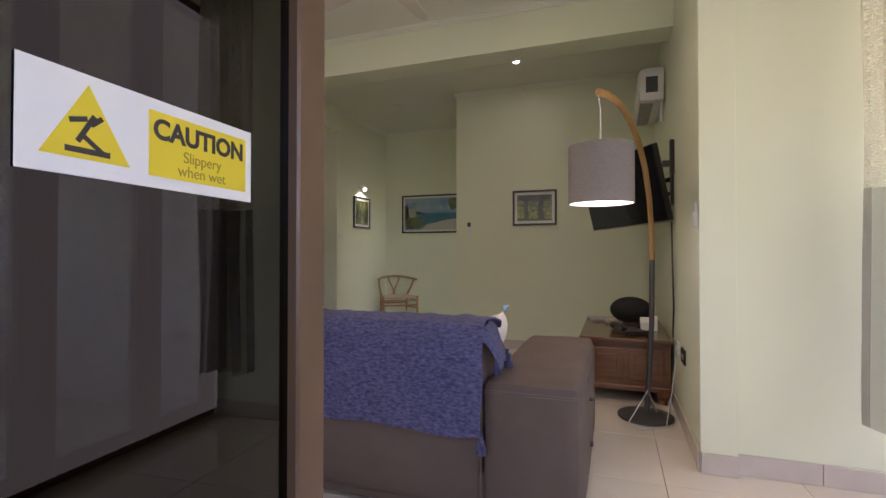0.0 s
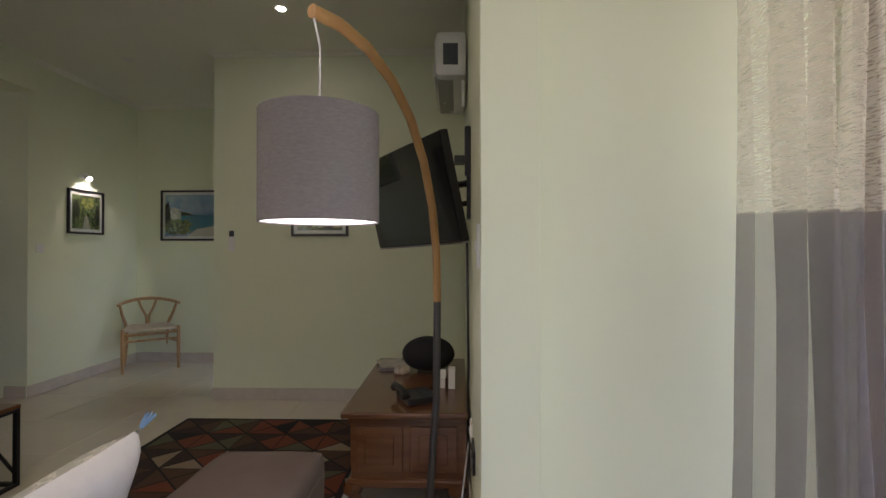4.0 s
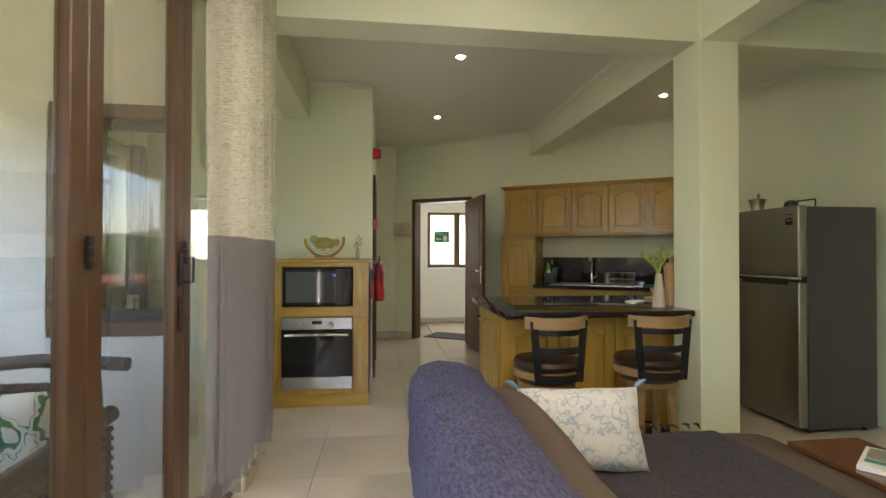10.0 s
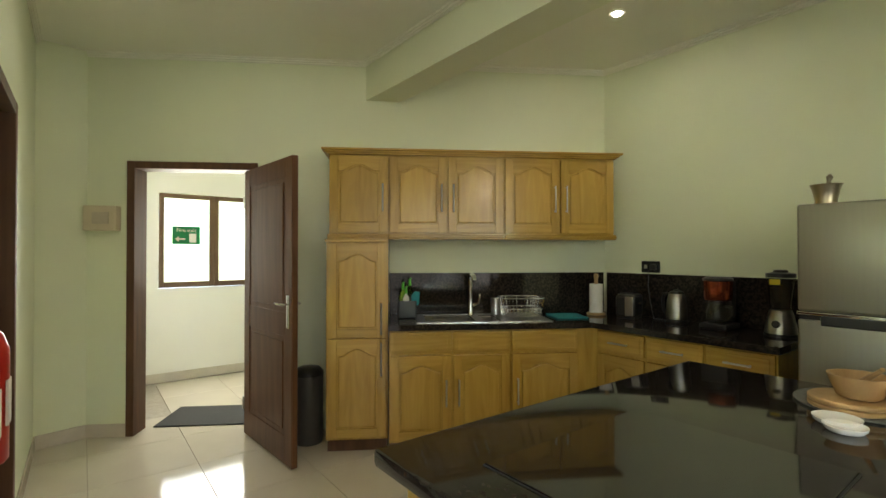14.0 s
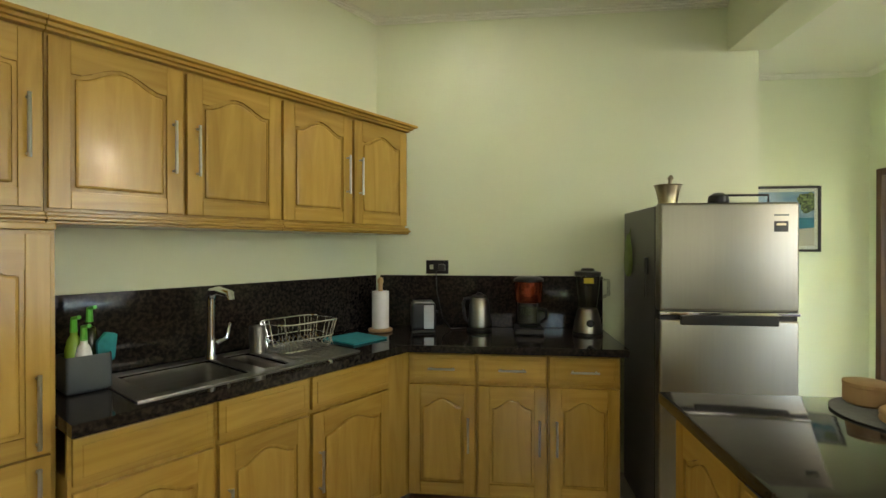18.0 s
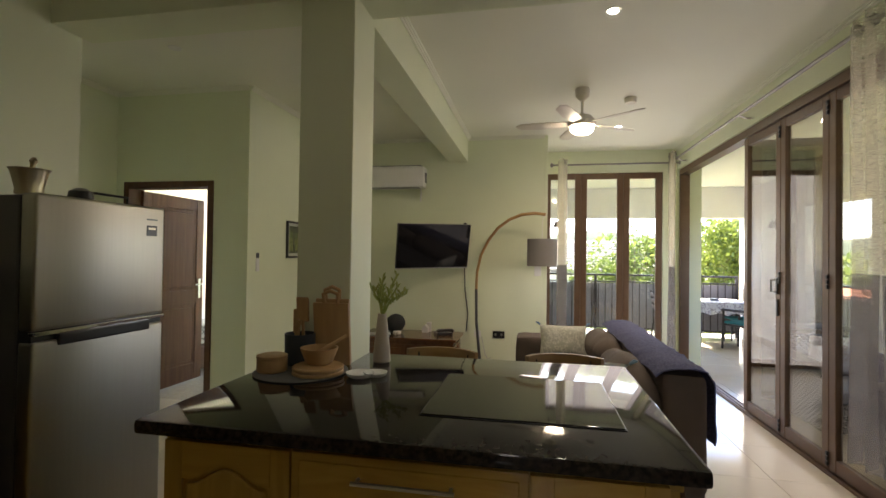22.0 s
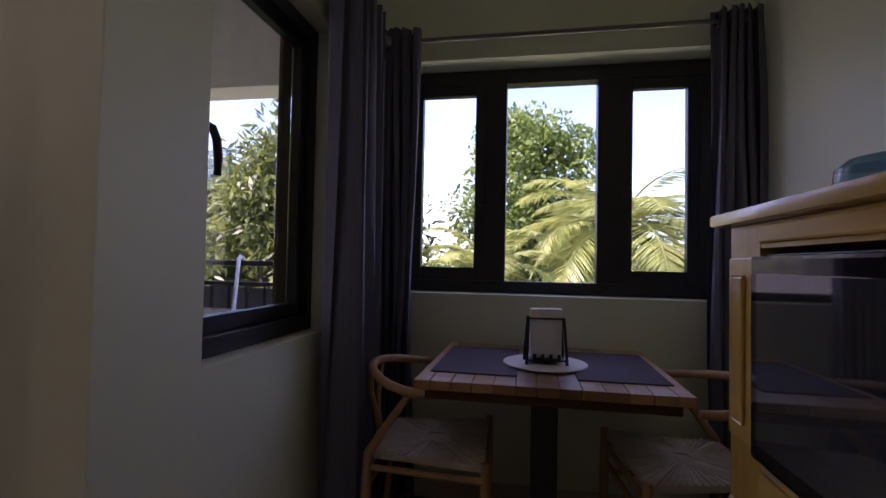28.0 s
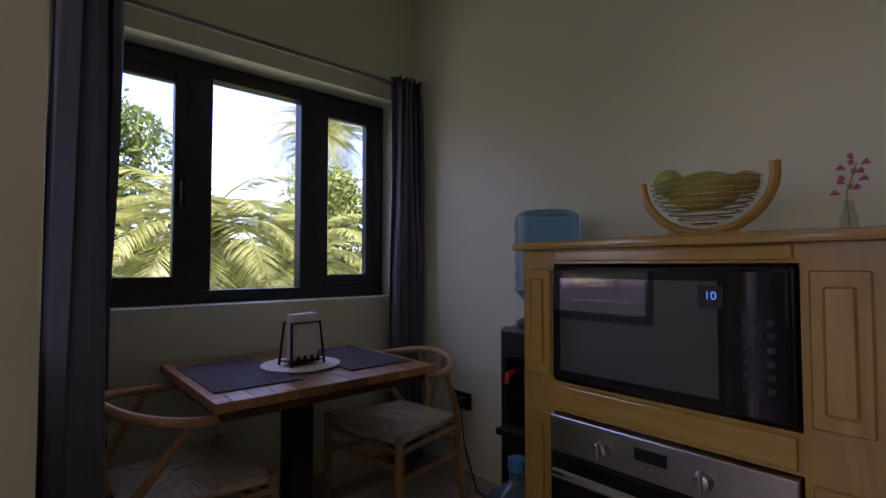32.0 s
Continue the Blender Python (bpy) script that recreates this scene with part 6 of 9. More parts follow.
def spread(i, j, ni, nj):
    """The throw lies over seat and chaise and falls over the chaise front towards the rug."""
    u, v = i / ni, j / nj
    far = 2.50 + 0.05 * math.sin(3.4 * u + 0.6) - 0.30 * max(0, u - 0.62) ** 1.5
    x = -2.74 + 1.75 * u + 0.015 * noise.noise(Vector((v * 5, 3, 0)))
    y = 1.572 + (far - 1.572) * v + 0.016 * noise.noise(Vector((u * 6, 8, 0)))
    z = 0.452 + 0.016 * abs(noise.noise(Vector((u * 5, v * 4, 2)))) + 0.009 * abs(noise.noise(Vector((u * 15, v * 9, 5)))) + 0.05 * max(0, 1.61 - y) / 0.04
    beyond = x + 1.905
    if y > 2.10 and beyond > 0:                    # past the chaise edge: hangs down
        k = min(1, (y - 2.10) / 0.10)
        drop = min(0.36, beyond) * k
        x = x - (beyond - 0.02 - 0.05 * math.sin(9 * v) ** 2 * min(1, beyond * 5)) * k
        z -= drop * 0.98
    return x, y, z


bm = bmesh.new()
rows = []
for i in range(71):
    row = []
    for j in range(49):
        x, y, z = spread(i, j, 70, 48)
        row.append((bm.verts.new((x, y, z - 0.007)), bm.verts.new((x, y, z))))
    rows.append(row)
part("cloth", close_sheet(bm, rows), M_THROWG, throw2, "", True)
rt = random.Random(21)
for k in range(16):
    y = 1.63 + 0.055 * k
    bm = tube([(-2.745, y, 0.468), (-2.77, y + rt.uniform(-.012, .012), 0.475), (-2.80 - rt.uniform(0, .02), y + rt.uniform(-.025, .025), 0.463)], [0.004, 0.008, 0.003], 6)
    part("tassel", bm, M_THROWG, throw2)
cushion("cushion", "cream cushion with a pale blue damask pattern and blue tassels", pose(-2.44, 1.73, 0.605, -20, 0, 86), 0.50, 0.32, 0.15, M_DAMASK, mat("blue_tassel", (0.18, 0.30, 0.42), 0.9))
cushion("cushion", "cream cushion with sage patterned front leaning on the sofa arm", pose(-0.745, 1.80, 0.578, -18, 0, -88), 0.47, 0.34, 0.14, M_CREAM, mat("blue_tassel_two", (0.16, 0.28, 0.42), 0.9), M_DAMASKG)

# chest used as tv bench
chest = thing("wooden_chest", "low red brown wooden chest with panelled sides and carved feet", "chest")
CX0, CX1, CY0, CY1 = -0.335, 0.285, 2.99, 4.19
part("top", box((CX0 - 0.01, CY0 - 0.01, 0.435), (CX1, CY1 + 0.01, 0.465), 0.008), M_CHEST, chest)
part("body", box((CX0 + 0.035, CY0 + 0.035, 0.12), (CX1 - 0.01, CY1 - 0.03, 0.434)), M_CHEST, chest)
part("base_rail", box((CX0 + 0.015, CY0 + 0.015, 0.085), (CX1 - 0.005, CY1 - 0.015, 0.125), 0.01), M_CHEST, chest)
part("under_top_moulding", box((CX0 + 0.02, CY0 + 0.02, 0.405), (CX1 - 0.006, CY1 - 0.02, 0.434), 0.006), M_CHEST, chest)
for k in range(2):
    x0 = CX0 + 0.06 + k * 0.27
    bm = box((x0, CY0 + 0.022, 0.16), (x0 + 0.235, CY0 + 0.036, 0.385), 0.005)
    bx(bm, (x0 + 0.045, CY0 + 0.015, 0.2), (x0 + 0.19, CY0 + 0.024, 0.345), 0.006)
    part("end_panel", bm, M_CHEST, chest)
for k in range(4):
    y0 = CY0 + 0.07 + k * 0.27
    bm = box((CX0 + 0.022, y0, 0.16), (CX0 + 0.036, y0 + 0.24, 0.385), 0.005)
    bx(bm, (CX0 + 0.015, y0 + 0.045, 0.2), (CX0 + 0.024, y0 + 0.195, 0.345), 0.006)
    part("front_panel", bm, M_CHEST, chest)
for x in (CX0 + 0.05, CX1 - 0.06):
    for y in (CY0 + 0.05, CY1 - 0.06):
        bm = tube([(x, y, 0.10), (x - 0.01 if x < 0 else x, y - 0.008, 0.06), (x, y, 0.03), (x - 0.005, y - 0.005, 0.001)], [0.055, 0.05, 0.032, 0.036], 8)
        part("foot", bm, M_CHEST, chest, "", True)
spk = thing("speaker", "black oval wireless speaker on the chest", "speaker", pose(0.04, 3.82, 0.466))
t = bmesh.new()
bmesh.ops.create_uvsphere(t, u_segments=28, v_segments=16, radius=1)
t.transform(Matrix.Translation((0, 0, 0.115)) @ Matrix.Diagonal((0.175, 0.12, 0.115, 1)))
part("shell", t, mat("speaker_cloth", (0.015, 0.016, 0.017), 0.75, bump=0.3, bump_scale=500), spk, "", True)
part("foot", box((-0.07, -0.05, 0), (0.07, 0.05, 0.02), 0.006), M_BLACK, spk)
tel = thing("telephone", "dark corded desk telephone on the chest", "telephone", pose(0.02, 3.2, 0.466, 0, 0, 25))
part("base", prism([(-0.09, -0.1), (0.09, -0.1), (0.09, 0.1), (-0.09, 0.1)], 0, 0.035, 0.008), M_BLACK, tel)
part("handset", tube([(-0.10, -0.1, 0.05), (-0.10, -0.085, 0.065), (-0.09, 0.0, 0.07), (-0.10, 0.085, 0.065), (-0.10, 0.1, 0.05)], [0.022, 0.02, 0.014, 0.02, 0.022], 10), M_BLACK, tel, "", True)
for r in range(4):
    for c in range(3):
        part("key", box((0.0 + 0.025 * c, -0.07 + 0.03 * r, 0.035), (0.016 + 0.025 * c, -0.05 + 0.03 * r, 0.04), 0.002), M_GREYPL, tel)
mag = thing("magazines", "small stack of magazines on the chest", "magazine", pose(-0.22, 3.95, 0.466, 0, 0, 12))
for k, c in enumerate(((0.5, 0.48, 0.44), (0.3, 0.32, 0.36), (0.6, 0.56, 0.5))):
    part("magazine", box((-0.09, -0.13, 0.007 * k), (0.09, 0.13, 0.007 * k + 0.0065), 0.001, pose(0, 0, 0, 0, 0, 6 * k - 5)), mat("magazine_cover", c, 0.35, vary=0.5, scale=20), mag)
shell = thing("shell_ornament", "pale shell ornament on the chest", "ornament", pose(-0.13, 3.75, 0.466))
bm = bmesh.new()
for k in range(5):
    t = bmesh.new()
    bmesh.ops.create_icosphere(t, subdivisions=2, radius=0.026)
    add(bm, t, Matrix.Translation((0.03 * math.cos(k * 1.26), 0.03 * math.sin(k * 1.26), 0.022)))
part("shells", bm, M_CERAMIC, shell, "", True)
house = thing("house_ornament", "little white wooden house ornament on the chest", "ornament", pose(0.13, 3.45, 0.466))
bm = box((-0.03, -0.04, 0), (0.03, 0.04, 0.06), 0.002)
add(bm, prism([(-0.04, 0.0), (0.04, 0.0), (0.0, 0.04)], -0.035, 0.035), pose(0, 0, 0.06, 90, 0, 90))
part("walls", bm, M_WHITE, house)
hub = thing("router", "small white box standing on the chest by the wall", "router", pose(0.2, 3.42, 0.466))
part("case", box((-0.02, -0.03, 0), (0.02, 0.03, 0.12), 0.005), M_WHITE, hub)

# arc lamp
lampt = thing("arc_floor_lamp", "arched bentwood floor lamp with a grey drum shade", "floor lamp")
part("base", lathe([(0.165, 0.001), (0.172, 0.008), (0.172, 0.02), (0.15, 0.026), (0.02, 0.03)], 40, (0.09, 2.70, 0)), M_GREYMETAL, lampt, "", True)
part("pole", tube([(0.10, 2.735, 0.028), (0.137, 2.80, 0.6), (0.141, 2.809, 1.03)], 0.017, 12), M_GREYMETAL, lampt, "grey metal lower pole", True)
ARC = [(0.141, 2.809, 1.03), (0.138, 2.80, 1.25), (0.122, 2.755, 1.45), (0.09, 2.66, 1.64), (0.045, 2.54, 1.79), (-0.01, 2.40, 1.89), (-0.07, 2.25, 1.945), (-0.13, 2.10, 1.955), (-0.178, 1.978, 1.935)]
part("arc", tb(bmesh.new(), ARC, 0.02, 10, False, 0.75), M_BENT, lampt, "bent ash wood arc", True)
SH = (-0.165, 2.012)
part("cord", tube([(-0.176, 1.985, 1.925), (SH[0], SH[1], 1.85), (SH[0], SH[1], 1.60)], 0.0035, 6), M_WHITE, lampt)
bm = bmesh.new()
rings = []
for r, z in ((0.166, 1.338), (0.170, 1.338), (0.170, 1.65), (0.166, 1.65)):
    rings.append([bm.verts.new((SH[0] + r * math.cos(k * math.tau / 48), SH[1] + r * math.sin(k * math.tau / 48), z)) for k in range(48)])
for a, b in zip(rings, rings[1:] + rings[:1]):
    for k in range(48):
        bm.faces.new((a[k], a[(k + 1) % 48], b[(k + 1) % 48], b[k]))
part("shade", bm, M_LINEN, lampt, "grey linen drum shade", True)
part("diffuser", lathe([(0.165, 1.342), (0.165, 1.344), (0.02, 1.3435)], 40, (SH[0], SH[1], 0)), M_GLOW, lampt, "glowing white diffuser disc")
lamp("arc_lamp_bulb", (SH[0], SH[1], 1.334), 0.12, 0.3, (1, 0.9, 0.75))
cordl = tube([(0.16, 2.75, 0.03), (0.1, 2.62, 0.2), (-0.02, 2.5, 0.02), (0.05, 2.45, 0.006), (0.2, 2.55, 0.006), (0.25, 2.7, 0.2), (0.28, 2.75, 0.42)], 0.004, 6)
tagged(part("lamp_cord", cordl, mat("grey_cord", (0.5, 0.5, 0.5), 0.5), None, "", True), "pale lamp cord looping to the wall socket", "cord")

# television
tv = thing("television", "black flat television on a swivel wall arm", "television", pose(-0.052, 3.316, 1.562, 12.8, -1.25, -56.35))
part("screen", box((-0.47, -0.012, -0.265), (0.47, -0.008, 0.265), 0.001), M_BLACKGLOSS, tv)
part("bezel", box((-0.478, -0.0075, -0.275), (0.478, 0.035, 0.272), 0.008), M_BLACK, tv)
part("lower_lip", box((-0.478, -0.014, -0.283), (0.478, 0.03, -0.274), 0.003), M_STEEL, tv)
part("back_box", box((-0.25, 0.035, -0.2), (0.25, 0.07, 0.12), 0.015), M_BLACK, tv)
brk = thing("tv_bracket", "black articulated wall bracket behind the television", "bracket")
part("wall_plate", box((0.28, 3.0, 1.42), (0.299, 3.08, 1.72), 0.003), M_BLACK, brk)
part("arm", tube([(0.28, 3.04, 1.6), (0.2, 3.12, 1.6)], 0.018, 8), M_BLACK, brk)
part("arm", tube([(0.2, 3.12, 1.6), (0.02, 3.38, 1.6)], 0.018, 8), M_BLACK, brk)
part("arm", tube([(0.28, 3.04, 1.5), (0.2, 3.12, 1.5), (0.02, 3.38, 1.5)], 0.014, 8), M_BLACK, brk)
dec = thing("decoder_box", "small black box on a wall plate beside the television", "set top box", pose(0.299, 2.98, 1.75))
part("plate", box((-0.03, -0.02, -0.12), (0, 0.02, 0.12), 0.004), M_BLACK, dec)
part("ledge", box((-0.08, -0.05, -0.06), (-0.03, 0.05, -0.03), 0.003), M_BLACK, dec)
tagged(part("tv_cable", tube([(0.28, 2.98, 1.32), (0.283, 2.97, 1.0), (0.285, 2.93, 0.7), (0.28, 2.95, 0.48)], 0.006, 6), M_BLACK, None, "", True), "black cable hanging from the television", "cable")

M_VENT = mat("pale_grey_plastic", (0.34, 0.34, 0.32), 0.5, vary=0.1)
ac = thing("air_conditioner", "white split air conditioner high on the television wall", "air conditioner", pose(XT, 3.90, 2.45))
part("case", pad((-0.205, -0.41, -0.14), (-0.002, 0.41, 0.145), 0.04, 0.0, 7, 0), M_WHITE, ac, "", True)
part("outlet", box((-0.19, -0.34, -0.142), (-0.09, 0.34, -0.130), 0.003), M_VENT, ac)
part("louvre", box((-0.212, -0.36, -0.125), (-0.2, 0.36, -0.05), 0.004), M_WHITE, ac)
part("intake_grille", box((-0.18, -0.36, 0.143), (-0.03, 0.36, 0.149), 0.002), M_GREYPL, ac)
part("end_vent", box((-0.15, -0.413, -0.07), (-0.06, -0.408, 0.06), 0.002), M_GREYPL, ac)
part("drain_pipe", tube([(-0.03, -0.33, -0.14), (-0.03, -0.33, -0.30)], 0.01, 8), M_WHITE, ac)
o = thing("ceiling_rose_switch", "small white wall box above the picture", "outlet", pose(-0.55, YB, 2.28, 0, 0, 180))
part("plate", box((-0.04, 0.001, -0.045), (0.04, 0.03, 0.045), 0.006), M_WHITE, o)

# rug of triangles
rug = thing("rug", "patterned rug of brown, black, red and beige triangles", "rug")
RXA, RXB, RYA, RYB = -1.80, -0.36, 2.25, 4.19
cols = [mat("rug_" + n, c, 0.95, vary=0.25, scale=90, bump=0.5, bump_scale=300) for n, c in
        (("black", (0.012, 0.011, 0.011)), ("brown", (0.085, 0.045, 0.025)), ("rust", (0.19, 0.05, 0.022)), ("beige", (0.30, 0.235, 0.15)), ("olive", (0.10, 0.10, 0.055)), ("dark", (0.04, 0.022, 0.016)))]
bm = bmesh.new()
bx(bm, (RXA, RYA, 0.001), (RXB, RYB, 0.009), 0.003)
base = part("backing", bm, cols[0], rug)
bm = bmesh.new()
nx, ny = 5, 7
dx, dy, g = (RXB - RXA - 0.06) / nx, (RYB - RYA - 0.06) / ny, 0.008
rr = random.Random(8)
for i in range(nx):
    for j in range(ny):
        x, y = RXA + 0.03 + i * dx, RYA + 0.03 + j * dy
        cen = (x + dx / 2, y + dy / 2)
        corners = [(x, y), (x + dx, y), (x + dx, y + dy), (x, y + dy)]
        for k in range(4):
            a, b = corners[k], corners[(k + 1) % 4]
            tri = [a, b, cen]
            mid = (sum(p[0] for p in tri) / 3, sum(p[1] for p in tri) / 3)
            vs = [bm.verts.new((p[0] + (mid[0] - p[0]) * 0.09, p[1] + (mid[1] - p[1]) * 0.09, 0.0105)) for p in tri]
            f = bm.faces.new(vs)
            f.material_index = rr.choice([0, 1, 2, 3, 3, 4, 5, 1]) if (i + j + k) % 2 else rr.choice([1, 2, 4, 5])
me = bpy.data.meshes.new("triangles")
bm.to_mesh(me)
bm.free()
for c in cols:
    me.materials.append(c)
tri = new("pile_pattern", me)
tri.parent = rug

# side table
stb = thing("side_table", "small c-shaped side table with wooden top and black steel frame", "side table")
part("top", box((-2.62, 2.80, 0.418), (-2.13, 3.165, 0.438), 0.003), M_CHEST, stb, "brown wooden top")
bm = bmesh.new()
for y in (2.81, 3.15):
    bx(bm, (-2.62, y - 0.011, 0.40), (-2.13, y + 0.011, 0.4175))
    bx(bm, (-2.62, y - 0.011, 0.001), (-2.13, y + 0.011, 0.02))
    bx(bm, (-2.152, y - 0.011, 0.02), (-2.13, y + 0.011, 0.40))
for x in (-2.62, -2.152):
    bx(bm, (x, 2.822, 0.4005), (x + 0.022, 3.138, 0.417))
    bx(bm, (x, 2.822, 0.0015), (x + 0.022, 3.138, 0.0195))
tb(bm, [(-2.45, 3.15, 0.40), (-2.14, 3.15, 0.06)], 0.009, 6)
tb(bm, [(-2.45, 2.81, 0.40), (-2.14, 2.81, 0.06)], 0.009, 6)
part("frame", bm, M_IRON, stb)
book = thing("brochure", "glossy folder with a palm beach cover on the side table", "brochure", pose(-2.32, 3.0, 0.439, 0, 0, 35))
part("page_block", box((-0.10, -0.14, 0), (0.10, 0.14, 0.018), 0.002), M_PAPER, book)
part("cover_picture", box((-0.085, -0.02, 0.0182), (0.085, 0.12, 0.0187)), mat("cover_photo", (0.15, 0.22, 0.12), 0.3, scale=20, second=(0.4, 0.35, 0.28)), book)
part("cover_band", box((-0.085, -0.07, 0.0182), (0.085, -0.03, 0.0187)), mat("cover_green", (0.05, 0.3, 0.25), 0.3), book)


# framed pictures
def picture(name, label, m, w, h, cols_, fw=0.022):
    p = thing(name, label, "picture", m, "framed pictures")
    bm = bmesh.new()
    bx(bm, (0, 0.002, 0), (fw, 0.025, h), 0.003)
    bx(bm, (w - fw, 0.002, 0), (w, 0.025, h), 0.003)
    bx(bm, (fw, 0.002, 0), (w - fw, 0.0245, fw), 0.003)
    bx(bm, (fw, 0.002, h - fw), (w - fw, 0.0245, h), 0.003)
    part("frame", bm, M_BLACK, p, "thin black frame")
    part("mount", box((fw, 0.002, fw), (w - fw, 0.012, h - fw)), M_PAPER, p, "white mount")
    i = fw + 0.03
    print_ = part("print", box((i, 0.012, i), (w - i, 0.013, h - i)), cols_[0], p)
    for k, (mm, shape) in enumerate(cols_[1:]):
        bm = bmesh.new()
        slab_xz(bm, [(i + (w - 2 * i) * a, i + (h - 2 * i) * b) for a, b in [(1 - u, v) for u, v in shape]], 0.0131 + 0.0002 * k, 0.0133 + 0.0002 * k)
        part("print_shape", bm, mm, p)
    g = part("glazing", box((fw, 0.0165, fw), (w - fw, 0.018, h - fw)), M_GLASS, p, "glass front")
    g.visible_shadow = False
    return p


M_SEA = mat("print_sea", (0.05, 0.30, 0.38), 0.5, vary=0.4, scale=5, second=(0.02, 0.14, 0.26))
M_SKYP = mat("print_sky", (0.42, 0.52, 0.62), 0.5, scale=7, second=(0.10, 0.24, 0.50))
M_SAND = mat("print_sand", (0.66, 0.60, 0.50), 0.5, vary=0.15, scale=30)
M_FORESTD = mat("print_forest", (0.045, 0.055, 0.022), 0.5, scale=25, second=(0.012, 0.014, 0.008))
M_FORESTL = mat("print_light", (0.42, 0.42, 0.13), 0.5, scale=40, second=(0.10, 0.13, 0.035))
M_FERN = mat("print_fern", (0.26, 0.32, 0.11), 0.5, scale=55, second=(0.02, 0.035, 0.012))
M_VILLA = mat("print_villa", (0.62, 0.60, 0.55), 0.5, scale=30, second=(0.30, 0.29, 0.27))
M_PATHP = mat("print_path", (0.48, 0.45, 0.38), 0.5, vary=0.3, scale=30)
for m_ in (M_FERN, M_FORESTL):
    m_.node_tree.nodes["Color Ramp"].color_ramp.elements[0].position = 0.42
    m_.node_tree.nodes["Color Ramp"].color_ramp.elements[1].position = 0.60


def blob(cx, cz, rx, rz, n, seed):
    """A ragged outline, for leaf masses in a print."""
    r = random.Random(seed)
    return [(min(1, max(0, cx + rx * r.uniform(0.7, 1.1) * math.cos(k * math.tau / n))), min(1, max(0, cz + rz * r.uniform(0.7, 1.1) * math.sin(k * math.tau / n)))) for k in range(n)]


picture("beach_picture", "framed print of a turquoise bay with white sand", frame_at((-2.26, YP), (-3.22, YP)) @ pose(0, 0, 1.40), 0.95, 0.585,
        (M_SKYP, (M_SEA, [(0, 0.12), (1, 0.16), (1, 0.52), (0, 0.52)]), (M_FORESTD, [(0, 0.50), (0.16, 0.60), (0.30, 0.57), (0.42, 0.50)]),
         (M_SAND, [(0.30, 0.0), (1.0, 0.0), (1.0, 0.34), (0.78, 0.30), (0.60, 0.22), (0.45, 0.18)]), (M_VILLA, [(0.02, 0.38), (0.22, 0.38), (0.22, 0.62), (0.12, 0.70), (0.02, 0.66)]),
         (M_FERN, blob(0.16, 0.22, 0.24, 0.24, 22, 1)), (M_FERN, blob(0.95, 0.80, 0.12, 0.22, 18, 2)), (M_FORESTD, blob(0.03, 0.55, 0.05, 0.30, 14, 3))))
picture("forest_picture", "framed print of a sunlit forest with dark trunks", frame_at((-0.69, YB), (-1.18, YB)) @ pose(0, 0, 1.395), 0.49, 0.395,
        (M_FERN, (M_FORESTL, [(0, 0.08), (1, 0.05), (1, 0.5), (0, 0.55)]), (M_FORESTD, blob(0.5, 0.92, 0.55, 0.22, 20, 4)), (M_FORESTD, [(0.2, 0), (0.34, 0), (0.3, 1), (0.22, 1)]),
         (M_FORESTD, [(0.60, 0), (0.78, 0), (0.72, 1), (0.62, 1)]), (M_FORESTD, [(0.0, 0.0), (1.0, 0.0), (1.0, 0.06), (0.0, 0.10)])))
picture("garden_picture", "small framed print of a lush garden path", frame_at((XS, 5.54), (XS, 5.08)) @ pose(0, 0, 1.445), 0.46, 0.44,
        (M_FERN, (M_FORESTL, blob(0.55, 0.78, 0.28, 0.20, 18, 5)), (M_PATHP, [(0.36, 0.0), (0.66, 0.0), (0.56, 0.34), (0.48, 0.44), (0.44, 0.34)]),
         (M_FORESTD, blob(0.14, 0.50, 0.13, 0.34, 16, 6)), (M_FORESTD, blob(0.90, 0.42, 0.10, 0.36, 16, 7)), (M_FERN, blob(0.22, 0.20, 0.20, 0.16, 16, 8))))
plm = thing("picture_light", "white wall spotlight shining on the small picture", "wall lamp", frame_at((XS, 5.4), (XS, 5.1)) @ pose(0.1, 0, 2.02))
part("bar", box((-0.09, 0.001, -0.015), (0.09, 0.03, 0.015), 0.006), M_WHITE, plm)
part("head", tube([(0.03, 0.04, 0.01), (0.05, 0.09, -0.03)], 0.028, 14), M_WHITE, plm, "", True)
part("lens", tube([(0.0505, 0.0915, -0.0315), (0.0515, 0.094, -0.0335)], 0.025, 14), mat("spot_lens", (1, 0.93, 0.8), 0.4, emit=3), plm, "lit lens")
spl = new("picture_spot", bpy.data.lights.new("picture_spot", "SPOT"))
spl.data.energy, spl.data.spot_size, spl.data.color, spl.data.shadow_soft_size = 0.6, radians(100), (1, 0.93, 0.8), 0.03
spl.matrix_world = look((XS + 0.14, 5.27, 1.97), (XS, 5.3, 1.8))
